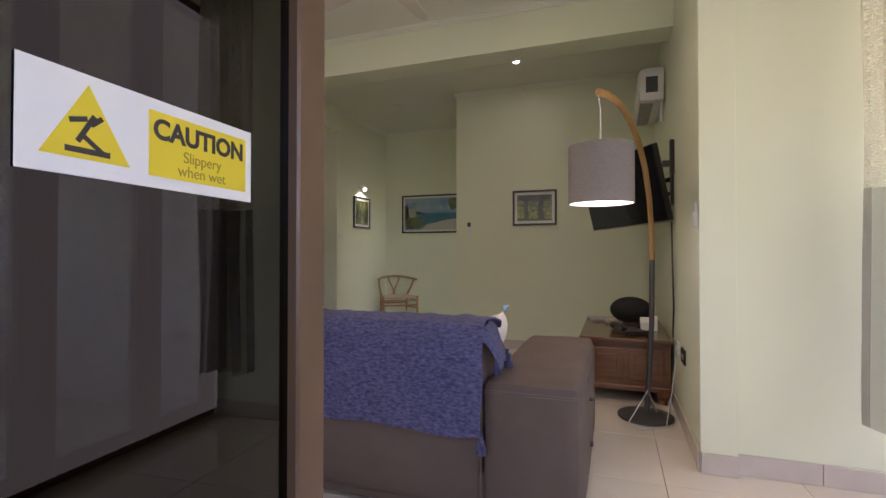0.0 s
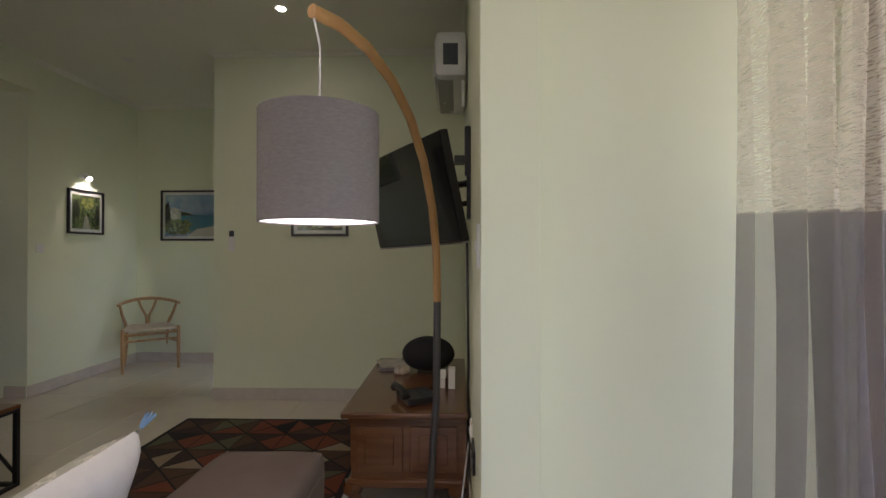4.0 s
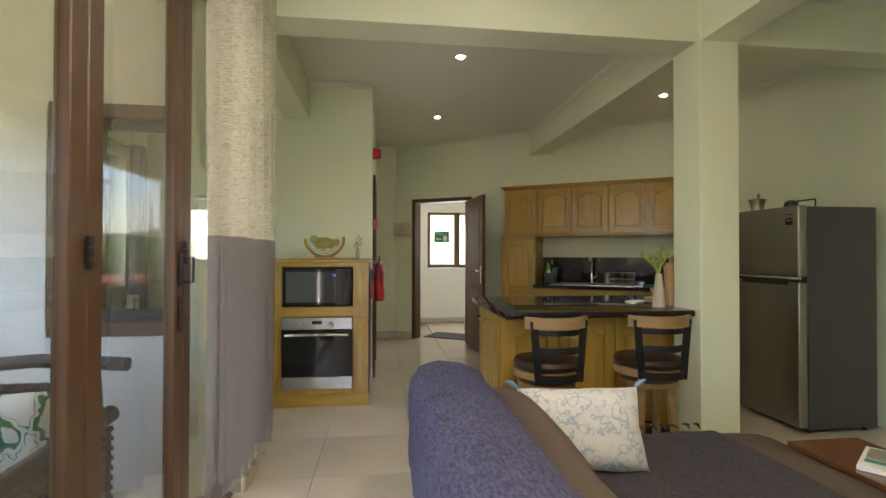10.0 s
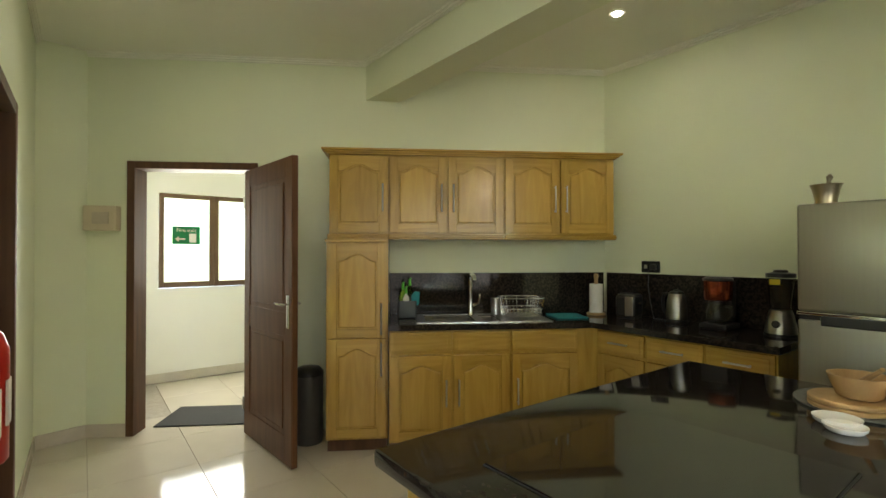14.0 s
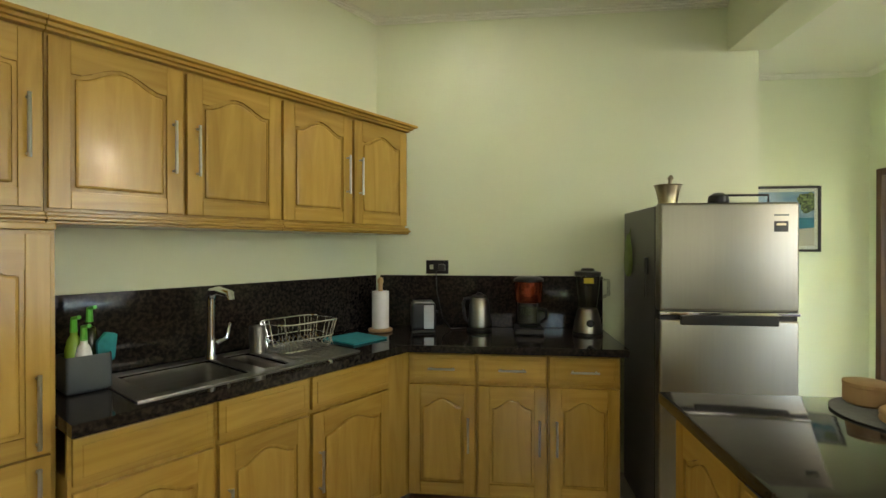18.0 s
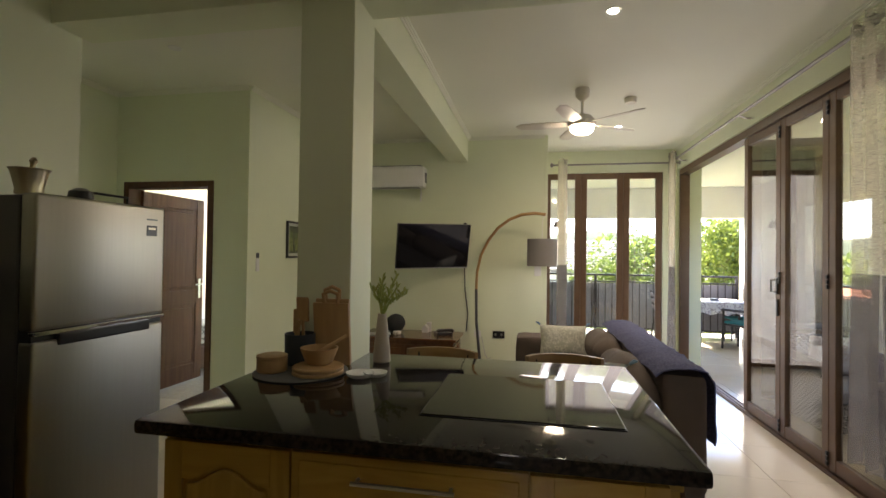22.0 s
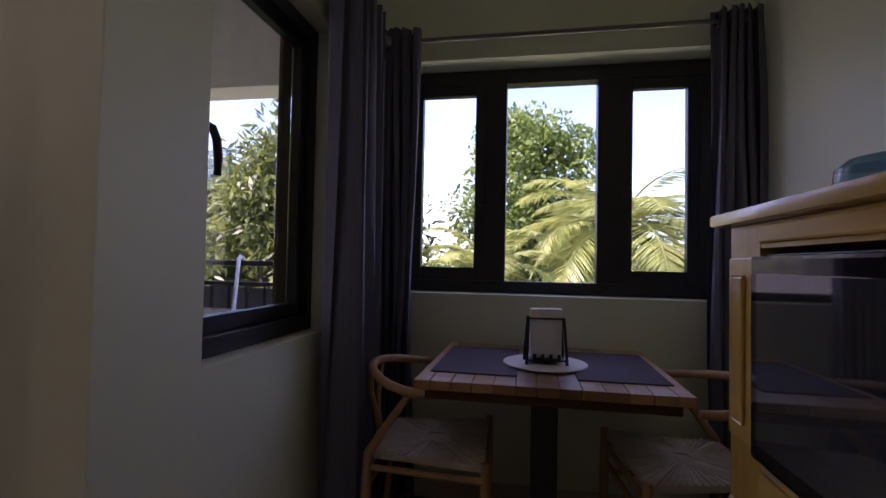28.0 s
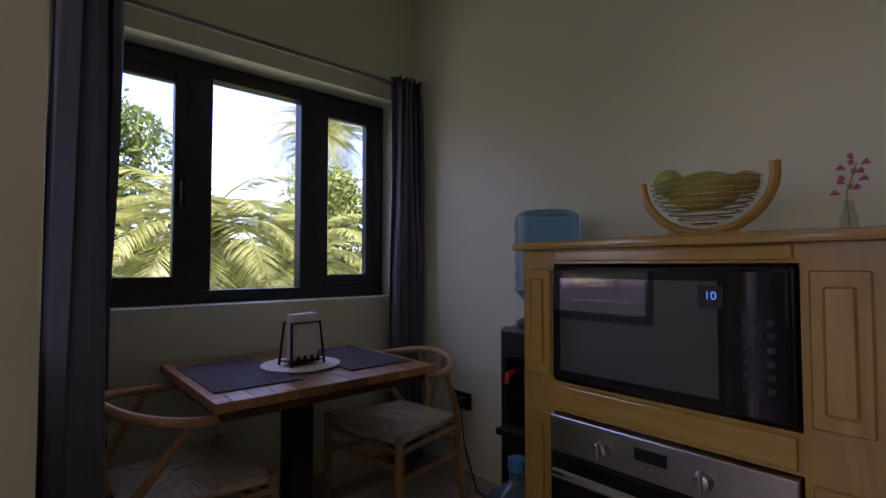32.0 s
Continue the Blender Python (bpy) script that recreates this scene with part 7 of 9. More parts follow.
for m_, w, h, mm, label, n in ((frame_at((XT, YJ), (XT, YB)) @ pose(0.07, 0, 1.27), 0.085, 0.13, M_WHITE, "white light switch at the wall edge", 1),
                               (frame_at((XT, YB), (XB, YB)) @ pose(2.0, 0, 1.42), 0.04, 0.05, M_GREYPL, "small grey holder on the wall", 0),
                               (frame_at((XT, YB), (XB, YB)) @ pose(2.0, 0, 1.33), 0.05, 0.12, M_WHITE, "white remote control on the wall", 0),
                               (frame_at((XS, YP), (XS, YB)) @ pose(1.3, 0, 1.3), 0.08, 0.08, M_WHITE, "white light switch by the fridge", 1),
                               (frame_at((XT, YJ), (XT, YB)) @ pose(0.55, 0, 0.45), 0.15, 0.09, M_OUTLET, "black double wall socket near the lamp", 2),
                               (frame_at((XT, YJ), (XT, YB)) @ pose(0.82, 0, 0.45), 0.085, 0.085, M_WHITE, "white wall socket near the lamp", 1),
                               (frame_at((4, YJ), (XW, YJ)) @ pose(2.40, 0, 0.50), 0.16, 0.09, M_OUTLET, "weatherproof grey socket on the terrace wall", 2)):
    outlet("wall_plate", m_, w, h, mm, label, n)


# wishbone chairs
M_CORD = mat("paper_cord", (0.70, 0.61, 0.46), 0.85, vary=0.2, scale=30, bump=0.5, bump_scale=260)
M_CHAIRW = mat("chair_oak", (0.50, 0.31, 0.14), 0.4, scale=5, stretch=(4, 4, 0.8), second=(0.40, 0.235, 0.095))


def wishbone(m, label):
    """A round backed chair facing local +y."""
    c = thing("wishbone_chair", label, "chair", m, "wishbone chairs")
    bm = bmesh.new()
    loop = [(-0.25, 0.21), (0.25, 0.21), (0.19, -0.21), (-0.19, -0.21)]
    seat = prism(loop, 0.425, 0.455, 0.012)
    part("seat", seat, M_CORD, c, "woven paper cord seat", True)
    bm = bmesh.new()
    for k in range(4):
        a, b = loop[k], loop[(k + 1) % 4]
        n_ = 16
        for j in range(1, n_):
            p = (a[0] + (b[0] - a[0]) * j / n_, a[1] + (b[1] - a[1]) * j / n_)
            tb(bm, [(p[0], p[1], 0.456), (p[0] * 0.12, p[1] * 0.12, 0.4575)], 0.0045, 4)
    part("cord_weave", bm, M_CORD, c)
    for sx in (-1, 1):
        part("front_leg", tube([(sx * 0.255, 0.215, 0.001), (sx * 0.255, 0.215, 0.25), (sx * 0.255, 0.215, 0.465)], [0.013, 0.019, 0.016], 10), M_CHAIRW, c, "", True)
        part("back_leg", tube([(sx * 0.215, -0.25, 0.001), (sx * 0.2, -0.225, 0.25), (sx * 0.205, -0.215, 0.45), (sx * 0.245, -0.13, 0.58), (sx * 0.27, -0.05, 0.695)], [0.012, 0.018, 0.018, 0.015, 0.012], 10), M_CHAIRW, c, "", True)
        part("side_rail", tube([(sx * 0.255, 0.21, 0.40), (sx * 0.2, -0.215, 0.40)], 0.013, 8), M_CHAIRW, c, "", True)
        part("side_stretcher", tube([(sx * 0.255, 0.21, 0.29), (sx * 0.2, -0.22, 0.27)], [0.012, 0.012], 8), M_CHAIRW, c, "", True)
    for y, x, z in ((0.212, 0.25, 0.40), (-0.215, 0.2, 0.40), (0.212, 0.25, 0.33), (-0.22, 0.2, 0.33)):
        part("cross_rail", tube([(-x, y, z), (x, y, z)], 0.012, 8), M_CHAIRW, c, "", True)
    hoop = []
    for k in range(19):
        a = radians(-10 + 200 * k / 18)
        hoop.append((0.285 * math.cos(a) * 1.0, 0.02 - 0.27 * math.sin(a), 0.695 + 0.045 * math.sin(a) ** 2))
    part("top_rail", tube(hoop, [0.012] + [0.017] * 17 + [0.012], 10), M_CHAIRW, c, "steam bent back and arm rail", True)
    bm = bmesh.new()
    for sx in (-1, 1):
        tb(bm, [(sx * 0.008, -0.222, 0.45), (sx * 0.012, -0.24, 0.54), (sx * 0.06, -0.25, 0.64), (sx * 0.09, -0.243, 0.735)], [0.014, 0.013, 0.012, 0.012], 8)
    part("y_splat", bm, M_CHAIRW, c, "", True)
    return c


wc = wishbone(pose(-3.16, 5.80, 0, 0, 0, -142), "pale oak wishbone chair with cord seat in the corridor corner")

# ceiling fan, detector, downlights
fan = thing("ceiling_fan", "cream five blade ceiling fan with a lit globe", "ceiling fan", pose(-1.34, 1.69, 0))
M_FAN = mat("fan_cream", (0.70, 0.66, 0.56), 0.4, vary=0.06)
part("canopy", lathe([(0.02, 2.86), (0.06, 2.90), (0.065, 2.96), (0.06, CEIL - 0.001)], 24), M_FAN, fan, "", True)
part("rod", lathe([(0.013, 2.72), (0.013, 2.87)], 12), M_FAN, fan)
part("motor", lathe([(0.06, 2.62), (0.12, 2.63), (0.125, 2.67), (0.08, 2.72), (0.03, 2.74)], 32), M_FAN, fan, "", True)
part("globe", lathe([(0.02, 2.555), (0.07, 2.565), (0.10, 2.59), (0.105, 2.618)], 32), mat("fan_globe", (1.0, 0.9, 0.68), 0.4, emit=3), fan, "lit glass globe", True)
for k in range(5):
    bm = bmesh.new()
    t = prism([(0.1, -0.03), (0.16, -0.055), (0.35, -0.07), (0.55, -0.055), (0.6, 0.0), (0.55, 0.045), (0.35, 0.055), (0.16, 0.05), (0.1, 0.03)], -0.004, 0.004, 0.002)
    add(bm, t, pose(0, 0, 2.655, 0, 0, 72 * k + 14) @ pose(0, 0, 0, 12, 0, 0))
    part("blade", bm, M_FAN, fan, "", True)
lamp("fan_light", (-1.34, 1.69, 2.55), 1.3, 0.16, (1, 0.85, 0.6))
smoke = thing("smoke_detector", "round cream smoke detector on the ceiling", "detector", pose(-1.0, 1.21, 0))
part("body", lathe([(0.03, CEIL - 0.05), (0.05, CEIL - 0.045), (0.055, CEIL - 0.02), (0.06, CEIL - 0.001)], 24), M_FAN, smoke, "", True)
M_SPOT = mat("downlight_lens", (1.0, 0.94, 0.82), 0.4, emit=14)


def downlight(x, y, z, lit=True):
    d = thing("downlight", "recessed round ceiling downlight, lit" if lit else "recessed round ceiling downlight, switched off", "downlight", pose(x, y, z), "ceiling downlights")
    part("trim_ring", lathe([(0.03, -0.006), (0.045, -0.008), (0.05, -0.001), (0.048, -0.0005)], 24), M_WHITE, d, "", True)
    part("lens", lathe([(0.027, -0.0095), (0.027, -0.0085), (0.008, -0.0085)], 20), M_SPOT if lit else M_WHITE, d, "lit lens" if lit else "")


for x, y in ((-2.72, 1.64), (0.0, 1.16), (-4.6, 1.6), (-6.39, 1.6), (-5.28, 3.87), (-1.0, 3.94)):
    downlight(x, y, CEIL)
downlight(-2.68, 4.77, CEIL, False)


# curtains
M_SHEER = sheer_mat("white_sheer", (0.88, 0.83, 0.68), 0.67)
M_SHEERG = sheer_mat("grey_sheer", (0.33, 0.31, 0.30), 0.5)
M_CURT = mat("slate_curtain", (0.15, 0.155, 0.205), 0.85, vary=0.2, scale=80, stretch=(1, 1, 0.05), bump=0.1, bump_scale=300)


M_EYELET = mat("dark_eyelet", (0.10, 0.095, 0.09), 0.3, metal=0.9, vary=0.15)


def curtain(name, label, m, w, z0, z1, split, top_mat, low_mat, folds, depth, seed, rings=True):
    """A hanging curtain along local x, with folds; below split it is of the second cloth."""
    c = thing(name, label, "curtain", m, "curtains")
    n = folds * 10

    def sheet(za, zb, rows):
        bm = bmesh.new()
        grid = []
        for j in range(rows + 1):
            z = za + (zb - za) * j / rows
            row = []
            for i in range(n + 1):
                u = i / n
                ph = u * folds * math.tau + 0.5 * math.sin(u * 5 + seed)
                fl = 1 + 0.25 * (z1 - z) / (z1 - z0)
                y = depth * fl * (math.sin(ph) + 0.25 * math.sin(2.3 * ph + seed + z))
                x = w * u + 0.012 * math.sin(ph * 2 + z * 2) + 0.01 * math.sin(z * 3 + seed + u * 6)
                row.append(bm.verts.new((x, y, z + (0.012 * math.sin(u * 9 + seed) if j == 0 and za == z0 else 0))))
            grid.append(row)
        for a, b in zip(grid, grid[1:]):
            for k in range(n):
                bm.faces.new((a[k], a[k + 1], b[k + 1], b[k]))
        return bm

    if split:
        part("upper_cloth", sheet(split, z1, 16), top_mat, c, "", True)
        part("lower_cloth", sheet(z0, split, 16), low_mat, c, "grey lower band", True)
    else:
        part("cloth", sheet(z0, z1, 24), top_mat, c, "", True)
    if rings:
        for k in range(folds):
            x = w * (k + 0.5) / folds
            part("eyelet", tube([(x, 0.026 * math.cos(a), z1 - 0.05 + 0.028 * math.sin(a)) for a in [j * math.tau / 14 for j in range(14)]], 0.007, 6, True), M_EYELET, c)
    return c


def rod(label, p, q, r=0.012, finial=True):
    o = thing("curtain_rod", label, "curtain rod", None, "curtain rods")
    part("pole", tube([p, q], r, 10), M_ROD, o, "", True)
    p, q = Vector(p), Vector(q)
    d = (q - p).normalized()
    for e, sgn in ((p, -1), (q, 1)):
        part("finial", tube([e, e + d * sgn * 0.015, e + d * sgn * 0.035, e + d * sgn * 0.05], [r, r * 2.4, r * 2.7, r * 0.6], 12), M_ROD, o, "", True)
    return o


rod("steel curtain rod above the terrace doors", (1.08, 0.28, 2.765), (-3.36, 0.28, 2.765), 0.014)
rod("steel curtain rod above the tall window", (1.17, 0.18, 2.76), (1.17, 1.84, 2.76))
for k in range(3):
    x = -2.95 + 1.9 * k
    tagged(part("rod_bracket", tube([(x, YG + 0.001, 2.73), (x, 0.23, 2.73), (x, 0.28, 2.75)], 0.011, 8), M_CHROME, None, "", True), "chrome rod bracket on the lintel", "bracket")
CL = "white sheer curtain with a grey lower band beside the glass doors"
curtain("curtain", CL, pose(-3.42, 0.30, 0), 0.80, 0.30, 2.81, 1.37, M_SHEER, M_SHEERG, 6, 0.042, 1)
curtain("curtain", CL, pose(0.82, 0.32, 0, 0, 0, 0), 0.22, 0.06, 2.86, 1.34, M_SHEER, M_SHEERG, 3, 0.03, 2)
curtain("curtain", CL, pose(0.87, 1.72, 0, 0, 0, 0), 0.32, 0.36, 2.80, 1.34, M_SHEER, M_SHEERG, 4, 0.05, 3)
# clock
clk = thing("wall_clock", "dark teal rounded square wall clock on the pier", "clock", pose(-3.495, 0.2005, 1.912))
M_CLOCK = mat("teal_clock", (0.02, 0.055, 0.06), 0.5, vary=0.15)
rs = []
for k in range(40):
    a = k * math.tau / 40
    rs.append((0.152 * math.copysign(abs(math.cos(a)) ** 0.45, math.cos(a)), 0.158 * math.copysign(abs(math.sin(a)) ** 0.45, math.sin(a))))
bm = bmesh.new()
slab_xz(bm, rs, 0.0, 0.045, 0.008)
part("case", bm, M_CLOCK, clk, "", True)
bm = bmesh.new()
slab_xz(bm, [(x * 0.86, z * 0.86) for x, z in rs], 0.0455, 0.047)
part("face", bm, mat("clock_face", (0.03, 0.075, 0.08), 0.45), clk)
for a, l in ((20, 0.09), (-12, 0.065)):
    part("clock_pointer", tube([(0, 0.05, 0), (l * math.sin(radians(a)), 0.05, l * math.cos(radians(a)))], 0.003, 5), M_VENT, clk)


# ---- dining nook ----
M_RUSTIC = mat("rustic_plank", (0.44, 0.25, 0.105), 0.32, scale=5, stretch=(1, 5, 1), second=(0.28, 0.145, 0.06), per_object=0.45)
M_MATP = mat("plum_placemat", (0.05, 0.035, 0.05), 0.75, vary=0.3, scale=60, bump=0.3, bump_scale=300)
table = thing("dining_table", "square dining table of rustic planks on a black pedestal", "table")
TX0, TX1, TY0, TY1 = -4.91, -4.05, -1.34, -0.58
part("underframe", box((TX0 + 0.03, TY0 + 0.03, 0.70), (TX1 - 0.03, TY1 - 0.03, 0.735)), M_DARKWOOD, table)
part("edge_board", box((TX0, TY0, 0.735), (TX0 + 0.05, TY1, 0.768), 0.003), M_RUSTIC, table)
part("edge_board", box((TX1 - 0.05, TY0, 0.735), (TX1, TY1, 0.768), 0.003), M_RUSTIC, table)
for k in range(11):
    x0 = TX0 + 0.051 + k * 0.0689
    cut = TY0 + (TY1 - TY0) * (0.36 + 0.28 * ((k * 7) % 5) / 4)
    part("plank", box((x0, TY0, 0.7355), (x0 + 0.0675, cut - 0.001, 0.767), 0.002, None, 1), M_RUSTIC, table)
    part("plank", box((x0, cut, 0.7355), (x0 + 0.0675, TY1, 0.767), 0.002, None, 1), M_RUSTIC, table)
TC = ((TX0 + TX1) / 2, (TY0 + TY1) / 2)
part("pedestal", box((TC[0] - 0.05, TC[1] - 0.05, 0.06), (TC[0] + 0.05, TC[1] + 0.05, 0.70), 0.006), M_BLACK, table)
bm = bmesh.new()
bx(bm, (TC[0] - 0.28, TC[1] - 0.05, 0.001), (TC[0] + 0.28, TC[1] + 0.05, 0.06), 0.015)
bx(bm, (TC[0] - 0.05, TC[1] - 0.28, 0.001), (TC[0] + 0.05, TC[1] + 0.28, 0.059), 0.015)
part("foot_cross", bm, M_BLACK, table)
for x0, x1 in ((-4.88, -4.58), (-4.38, -4.08)):
    pm = thing("placemat", "dark plum woven placemat on the table", "placemat", None, "placemats")
    part("sheet", box((x0, -1.22, 0.7685), (x1, -0.70, 0.772), 0.001), M_MATP, pm)
rm = thing("round_mat", "white round woven mat in the middle of the table", "placemat", pose(-4.48, -0.93, 0.7725))
part("disc", lathe([(0.155, 0), (0.16, 0.002), (0.158, 0.005), (0.02, 0.005)], 40), M_PAPER, rm)
nh = thing("napkin_holder", "black metal napkin holder full of white napkins", "napkin holder", pose(-4.48, -0.92, 0.778, 0, 0, 6))
for y in (-0.04, 0.04):
    part("side_frame", tube([(-0.075, y * 1.2, 0), (-0.065, y * 0.7, 0.17), (0.065, y * 0.7, 0.17), (0.075, y * 1.2, 0)], 0.006, 6), M_IRON, nh)
part("tray", box((-0.07, -0.045, 0.012), (0.07, 0.045, 0.018), 0.002), M_IRON, nh)
for k in range(4):
    part("bar", box((-0.045 + 0.03 * k - 0.006, 0.046, 0.012), (-0.045 + 0.03 * k + 0.006, 0.05, 0.04)), M_IRON, nh)
part("napkin", soft(box((-0.058, -0.024, 0.02), (0.058, 0.024, 0.205), 0.006, None, 2), 0.004, 12), M_PAPER, nh, "", True)
copy_thing(wc, pose(-4.98, -0.95, 0, 0, 0, -84))["label"] = "pale oak wishbone chair with cord seat at the dining table"
copy_thing(wc, pose(-4.05, -0.95, 0, 0, 0, 93))["label"] = "pale oak wishbone chair with cord seat at the dining table"
rod("steel curtain rod above the dining window", (-3.66, -1.29, 2.235), (-5.30, -1.29, 2.235))
rod("steel curtain rod above the side window", (-3.725, 0.0, 2.205), (-3.725, -1.18, 2.205), 0.011)
DC = "slate grey eyelet curtain drawn back beside the dining window"
curtain("curtain", DC, pose(-3.87, -1.27, 0), 0.2, 0.05, 2.28, 0, M_CURT, None, 5, 0.04, 5)
curtain("curtain", DC, pose(-5.38, -1.27, 0), 0.19, 0.05, 2.28, 0, M_CURT, None, 5, 0.035, 6)
curtain("curtain", "slate grey eyelet curtain drawn back beside the side window", pose(-3.725, -1.06, 0, 0, 0, 90), 0.36, 0.22, 2.25, 0, M_CURT, None, 6, 0.05, 7)
M_BLUEW = mat("blue_bottle", (0.24, 0.54, 0.76), 0.12, vary=0.1, clear=0.75)


def bottle(parent, x, y, z, flip):
    pr = [(0.03, 0.0), (0.03, 0.05), (0.10, 0.10), (0.135, 0.14)] + [(0.135 - 0.006 * (k % 2), 0.14 + 0.032 * k) for k in range(1, 9)] + [(0.13, 0.44), (0.11, 0.46)]
    if flip:
        pr = [(r, 0.46 - h) for r, h in pr[::-1]]
    return part("water_bottle", lathe(pr, 28, (x, y, z)), M_BLUEW, parent, "blue ribbed water bottle", True)


cool = thing("water_cooler", "black water dispenser with a blue bottle on top", "water cooler")
part("body", box((-5.365, -0.38, 0.02), (-5.085, -0.10, 0.93), 0.02, None, 3), M_BLACK, cool, "", True)
part("collar", lathe([(0.12, 0.93), (0.13, 0.95), (0.10, 0.965)], 24, (-5.225, -0.24, 0)), M_BLACK, cool)
bottle(cool, -5.225, -0.24, 0.94, False)
part("recess", box((-5.085, -0.34, 0.55), (-5.08, -0.14, 0.82), 0.002), M_SCREEN, cool)
for y, c in ((-0.30, M_RED), (-0.18, mat("blue_tap", (0.05, 0.2, 0.55), 0.4))):
    part("tap", tube([(-5.085, y, 0.76), (-5.045, y, 0.755), (-5.035, y, 0.72)], 0.012, 8), c, cool)
part("drip_tray", box((-5.085, -0.34, 0.52), (-5.015, -0.14, 0.545), 0.004), M_BLACK, cool)
part("foot", box((-5.355, -0.37, 0.001), (-5.095, -0.11, 0.02)), M_BLACK, cool)
spare = thing("spare_bottle", "blue water bottle standing on the floor by the cooler", "water bottle")
bottle(spare, -4.945, -0.172, 0.001, True)
part("cap", lathe([(0.034, 0.455), (0.034, 0.495), (0.02, 0.5)], 16, (-4.945, -0.172, 0)), mat("cap_blue", (0.05, 0.25, 0.6), 0.4), spare)
so = outlet("socket", frame_at((XO, YH), (XO, YN)) @ pose(1.77, 0, 0.46), 0.15, 0.09, M_OUTLET, "black double socket low on the nook wall", 2)
part("plug", box((-0.06, 0.012, -0.03), (-0.01, 0.05, 0.025), 0.008), M_BLACK, so)
tagged(part("cooler_cord", tube([(-5.36, -0.90, 0.44), (-5.35, -0.86, 0.25), (-5.33, -0.75, 0.06), (-5.33, -0.5, 0.008), (-5.34, -0.42, 0.02)], 0.005, 6), M_BLACK, None, "", True), "black cord from the socket to the cooler", "cord")

# ---- bedroom seen through the ajar door ----
M_SHEET = mat("white_linen", (0.78, 0.77, 0.74), 0.9, vary=0.06, bump=0.2, bump_scale=200)
bed = thing("bed", "bed with white linen and a patterned runner", "bed")
part("base", box((-0.9, 5.9, 0.08), (0.9, 7.5, 0.35), 0.02), M_DARKWOOD, bed)
part("mattress", pad((-0.9, 5.9, 0.35), (0.9, 7.5, 0.58), 0.06, 0.02, 7, 3), M_SHEET, bed, "", True)
part("runner", pad((-0.93, 5.88, 0.40), (-0.4, 7.52, 0.6), 0.04, 0.01, 7, 4), damask("grey_runner", (0.6, 0.58, 0.54), (0.12, 0.12, 0.12), 14), bed, "patterned bed runner", True)
for x in (-0.8, 0.8):
    for y in (6.0, 7.4):
        part("leg", box((x - 0.03, y - 0.03, 0.001), (x + 0.03, y + 0.03, 0.08)), M_DARKWOOD, bed)
nt_ = thing("nightstand", "wooden nightstand beside the bed", "nightstand")
part("case", box((1.1, 6.3, 0.05), (1.55, 6.75, 0.55), 0.01), M_CHEST, nt_)
part("drawer", box((1.09, 6.34, 0.3), (1.1, 6.71, 0.5), 0.004), M_CHEST, nt_)
for x in (1.13, 1.52):
    for y in (6.33, 6.72):
        part("leg", box((x - 0.02, y - 0.02, 0.001), (x + 0.02, y + 0.02, 0.05)), M_CHEST, nt_)
bl = thing("bedside_lamp", "lit bedside lamp with a cream shade", "table lamp", pose(1.3, 6.5, 0.551))
part("stem", lathe([(0.06, 0), (0.06, 0.015), (0.02, 0.03), (0.02, 0.2)], 16), M_BRASS, bl, "", True)
part("shade", lathe([(0.11, 0.2), (0.08, 0.38), (0.078, 0.38), (0.107, 0.2)], 24), mat("lamp_shade_lit", (1.0, 0.72, 0.40), 0.8, emit=3), bl, "glowing cream shade", True)

# ---- terrace things ----
M_RAIL = mat("rail_metal", (0.045, 0.04, 0.04), 0.45, metal=0.4)
M_SCREENM = mat("grey_rail_mesh", (0.21, 0.21, 0.225), 0.75, vary=0.15, scale=30, bump=0.3, bump_scale=200)


def railing(p, q, label):
    m = frame_at(p, q)
    n = math.dist(p, q)
    r = thing("railing", label, "railing", m, "terrace railings", "structure")
    part("top_rail", box((0, -0.03, 1.105), (n, 0.03, 1.14), 0.01), M_RAIL, r)
    part("middle_rail", box((0, -0.015, 0.98), (n, 0.015, 1.005), 0.004), M_RAIL, r)
    part("bottom_rail", box((0, -0.015, 0.10), (n, 0.015, 0.125), 0.004), M_RAIL, r)
    part("screen", box((0, -0.035, 0.11), (n, -0.028, 0.965)), M_SCREENM, r, "grey privacy mesh")
    k = 0
    while k * 1.25 < n:
        part("post", box((k * 1.25, -0.024, 0.0), (k * 1.25 + 0.048, 0.024, 1.105), 0.003), M_RAIL, r)
        k += 1
    for k in range(int(n / 0.125)):
        x = 0.09 + k * 0.125
        bm = box((x - 0.007, -0.007, 0.125), (x + 0.007, 0.007, 0.98))
        lathe([(0.008, 0.50), (0.017, 0.53), (0.008, 0.56)], 8, (x, 0, 0), bm)
        part("baluster", bm, M_RAIL, r)
    return r


railing((XN + 0.25, TY), (TX - 0.2, TY), "dark metal terrace railing with turned balusters and grey mesh")
railing((TX, TY + 0.2), (TX, YJ - 0.02), "dark metal terrace railing with turned balusters and grey mesh")
M_LACE = damask("lace_cloth", (0.66, 0.63, 0.60), (0.32, 0.28, 0.28), 18)
tt = thing("terrace_table", "square terrace table under a lace tablecloth", "table")
AX, AY = 3.15, -1.0
part("top", box((AX - 0.4, AY - 0.4, 0.70), (AX + 0.4, AY + 0.4, 0.73), 0.006), M_GREYPL, tt)
for sx in (-1, 1):
    for sy in (-1, 1):
        part("leg", tube([(AX + sx * 0.36, AY + sy * 0.36, 0.70), (AX + sx * 0.38, AY + sy * 0.38, 0.001)], 0.016, 8), M_GREYPL, tt)
cl = thing("tablecloth", "lace patterned tablecloth hanging over the terrace table", "tablecloth")
bm = box((AX - 0.42, AY - 0.42, 0.731), (AX + 0.42, AY + 0.42, 0.737))
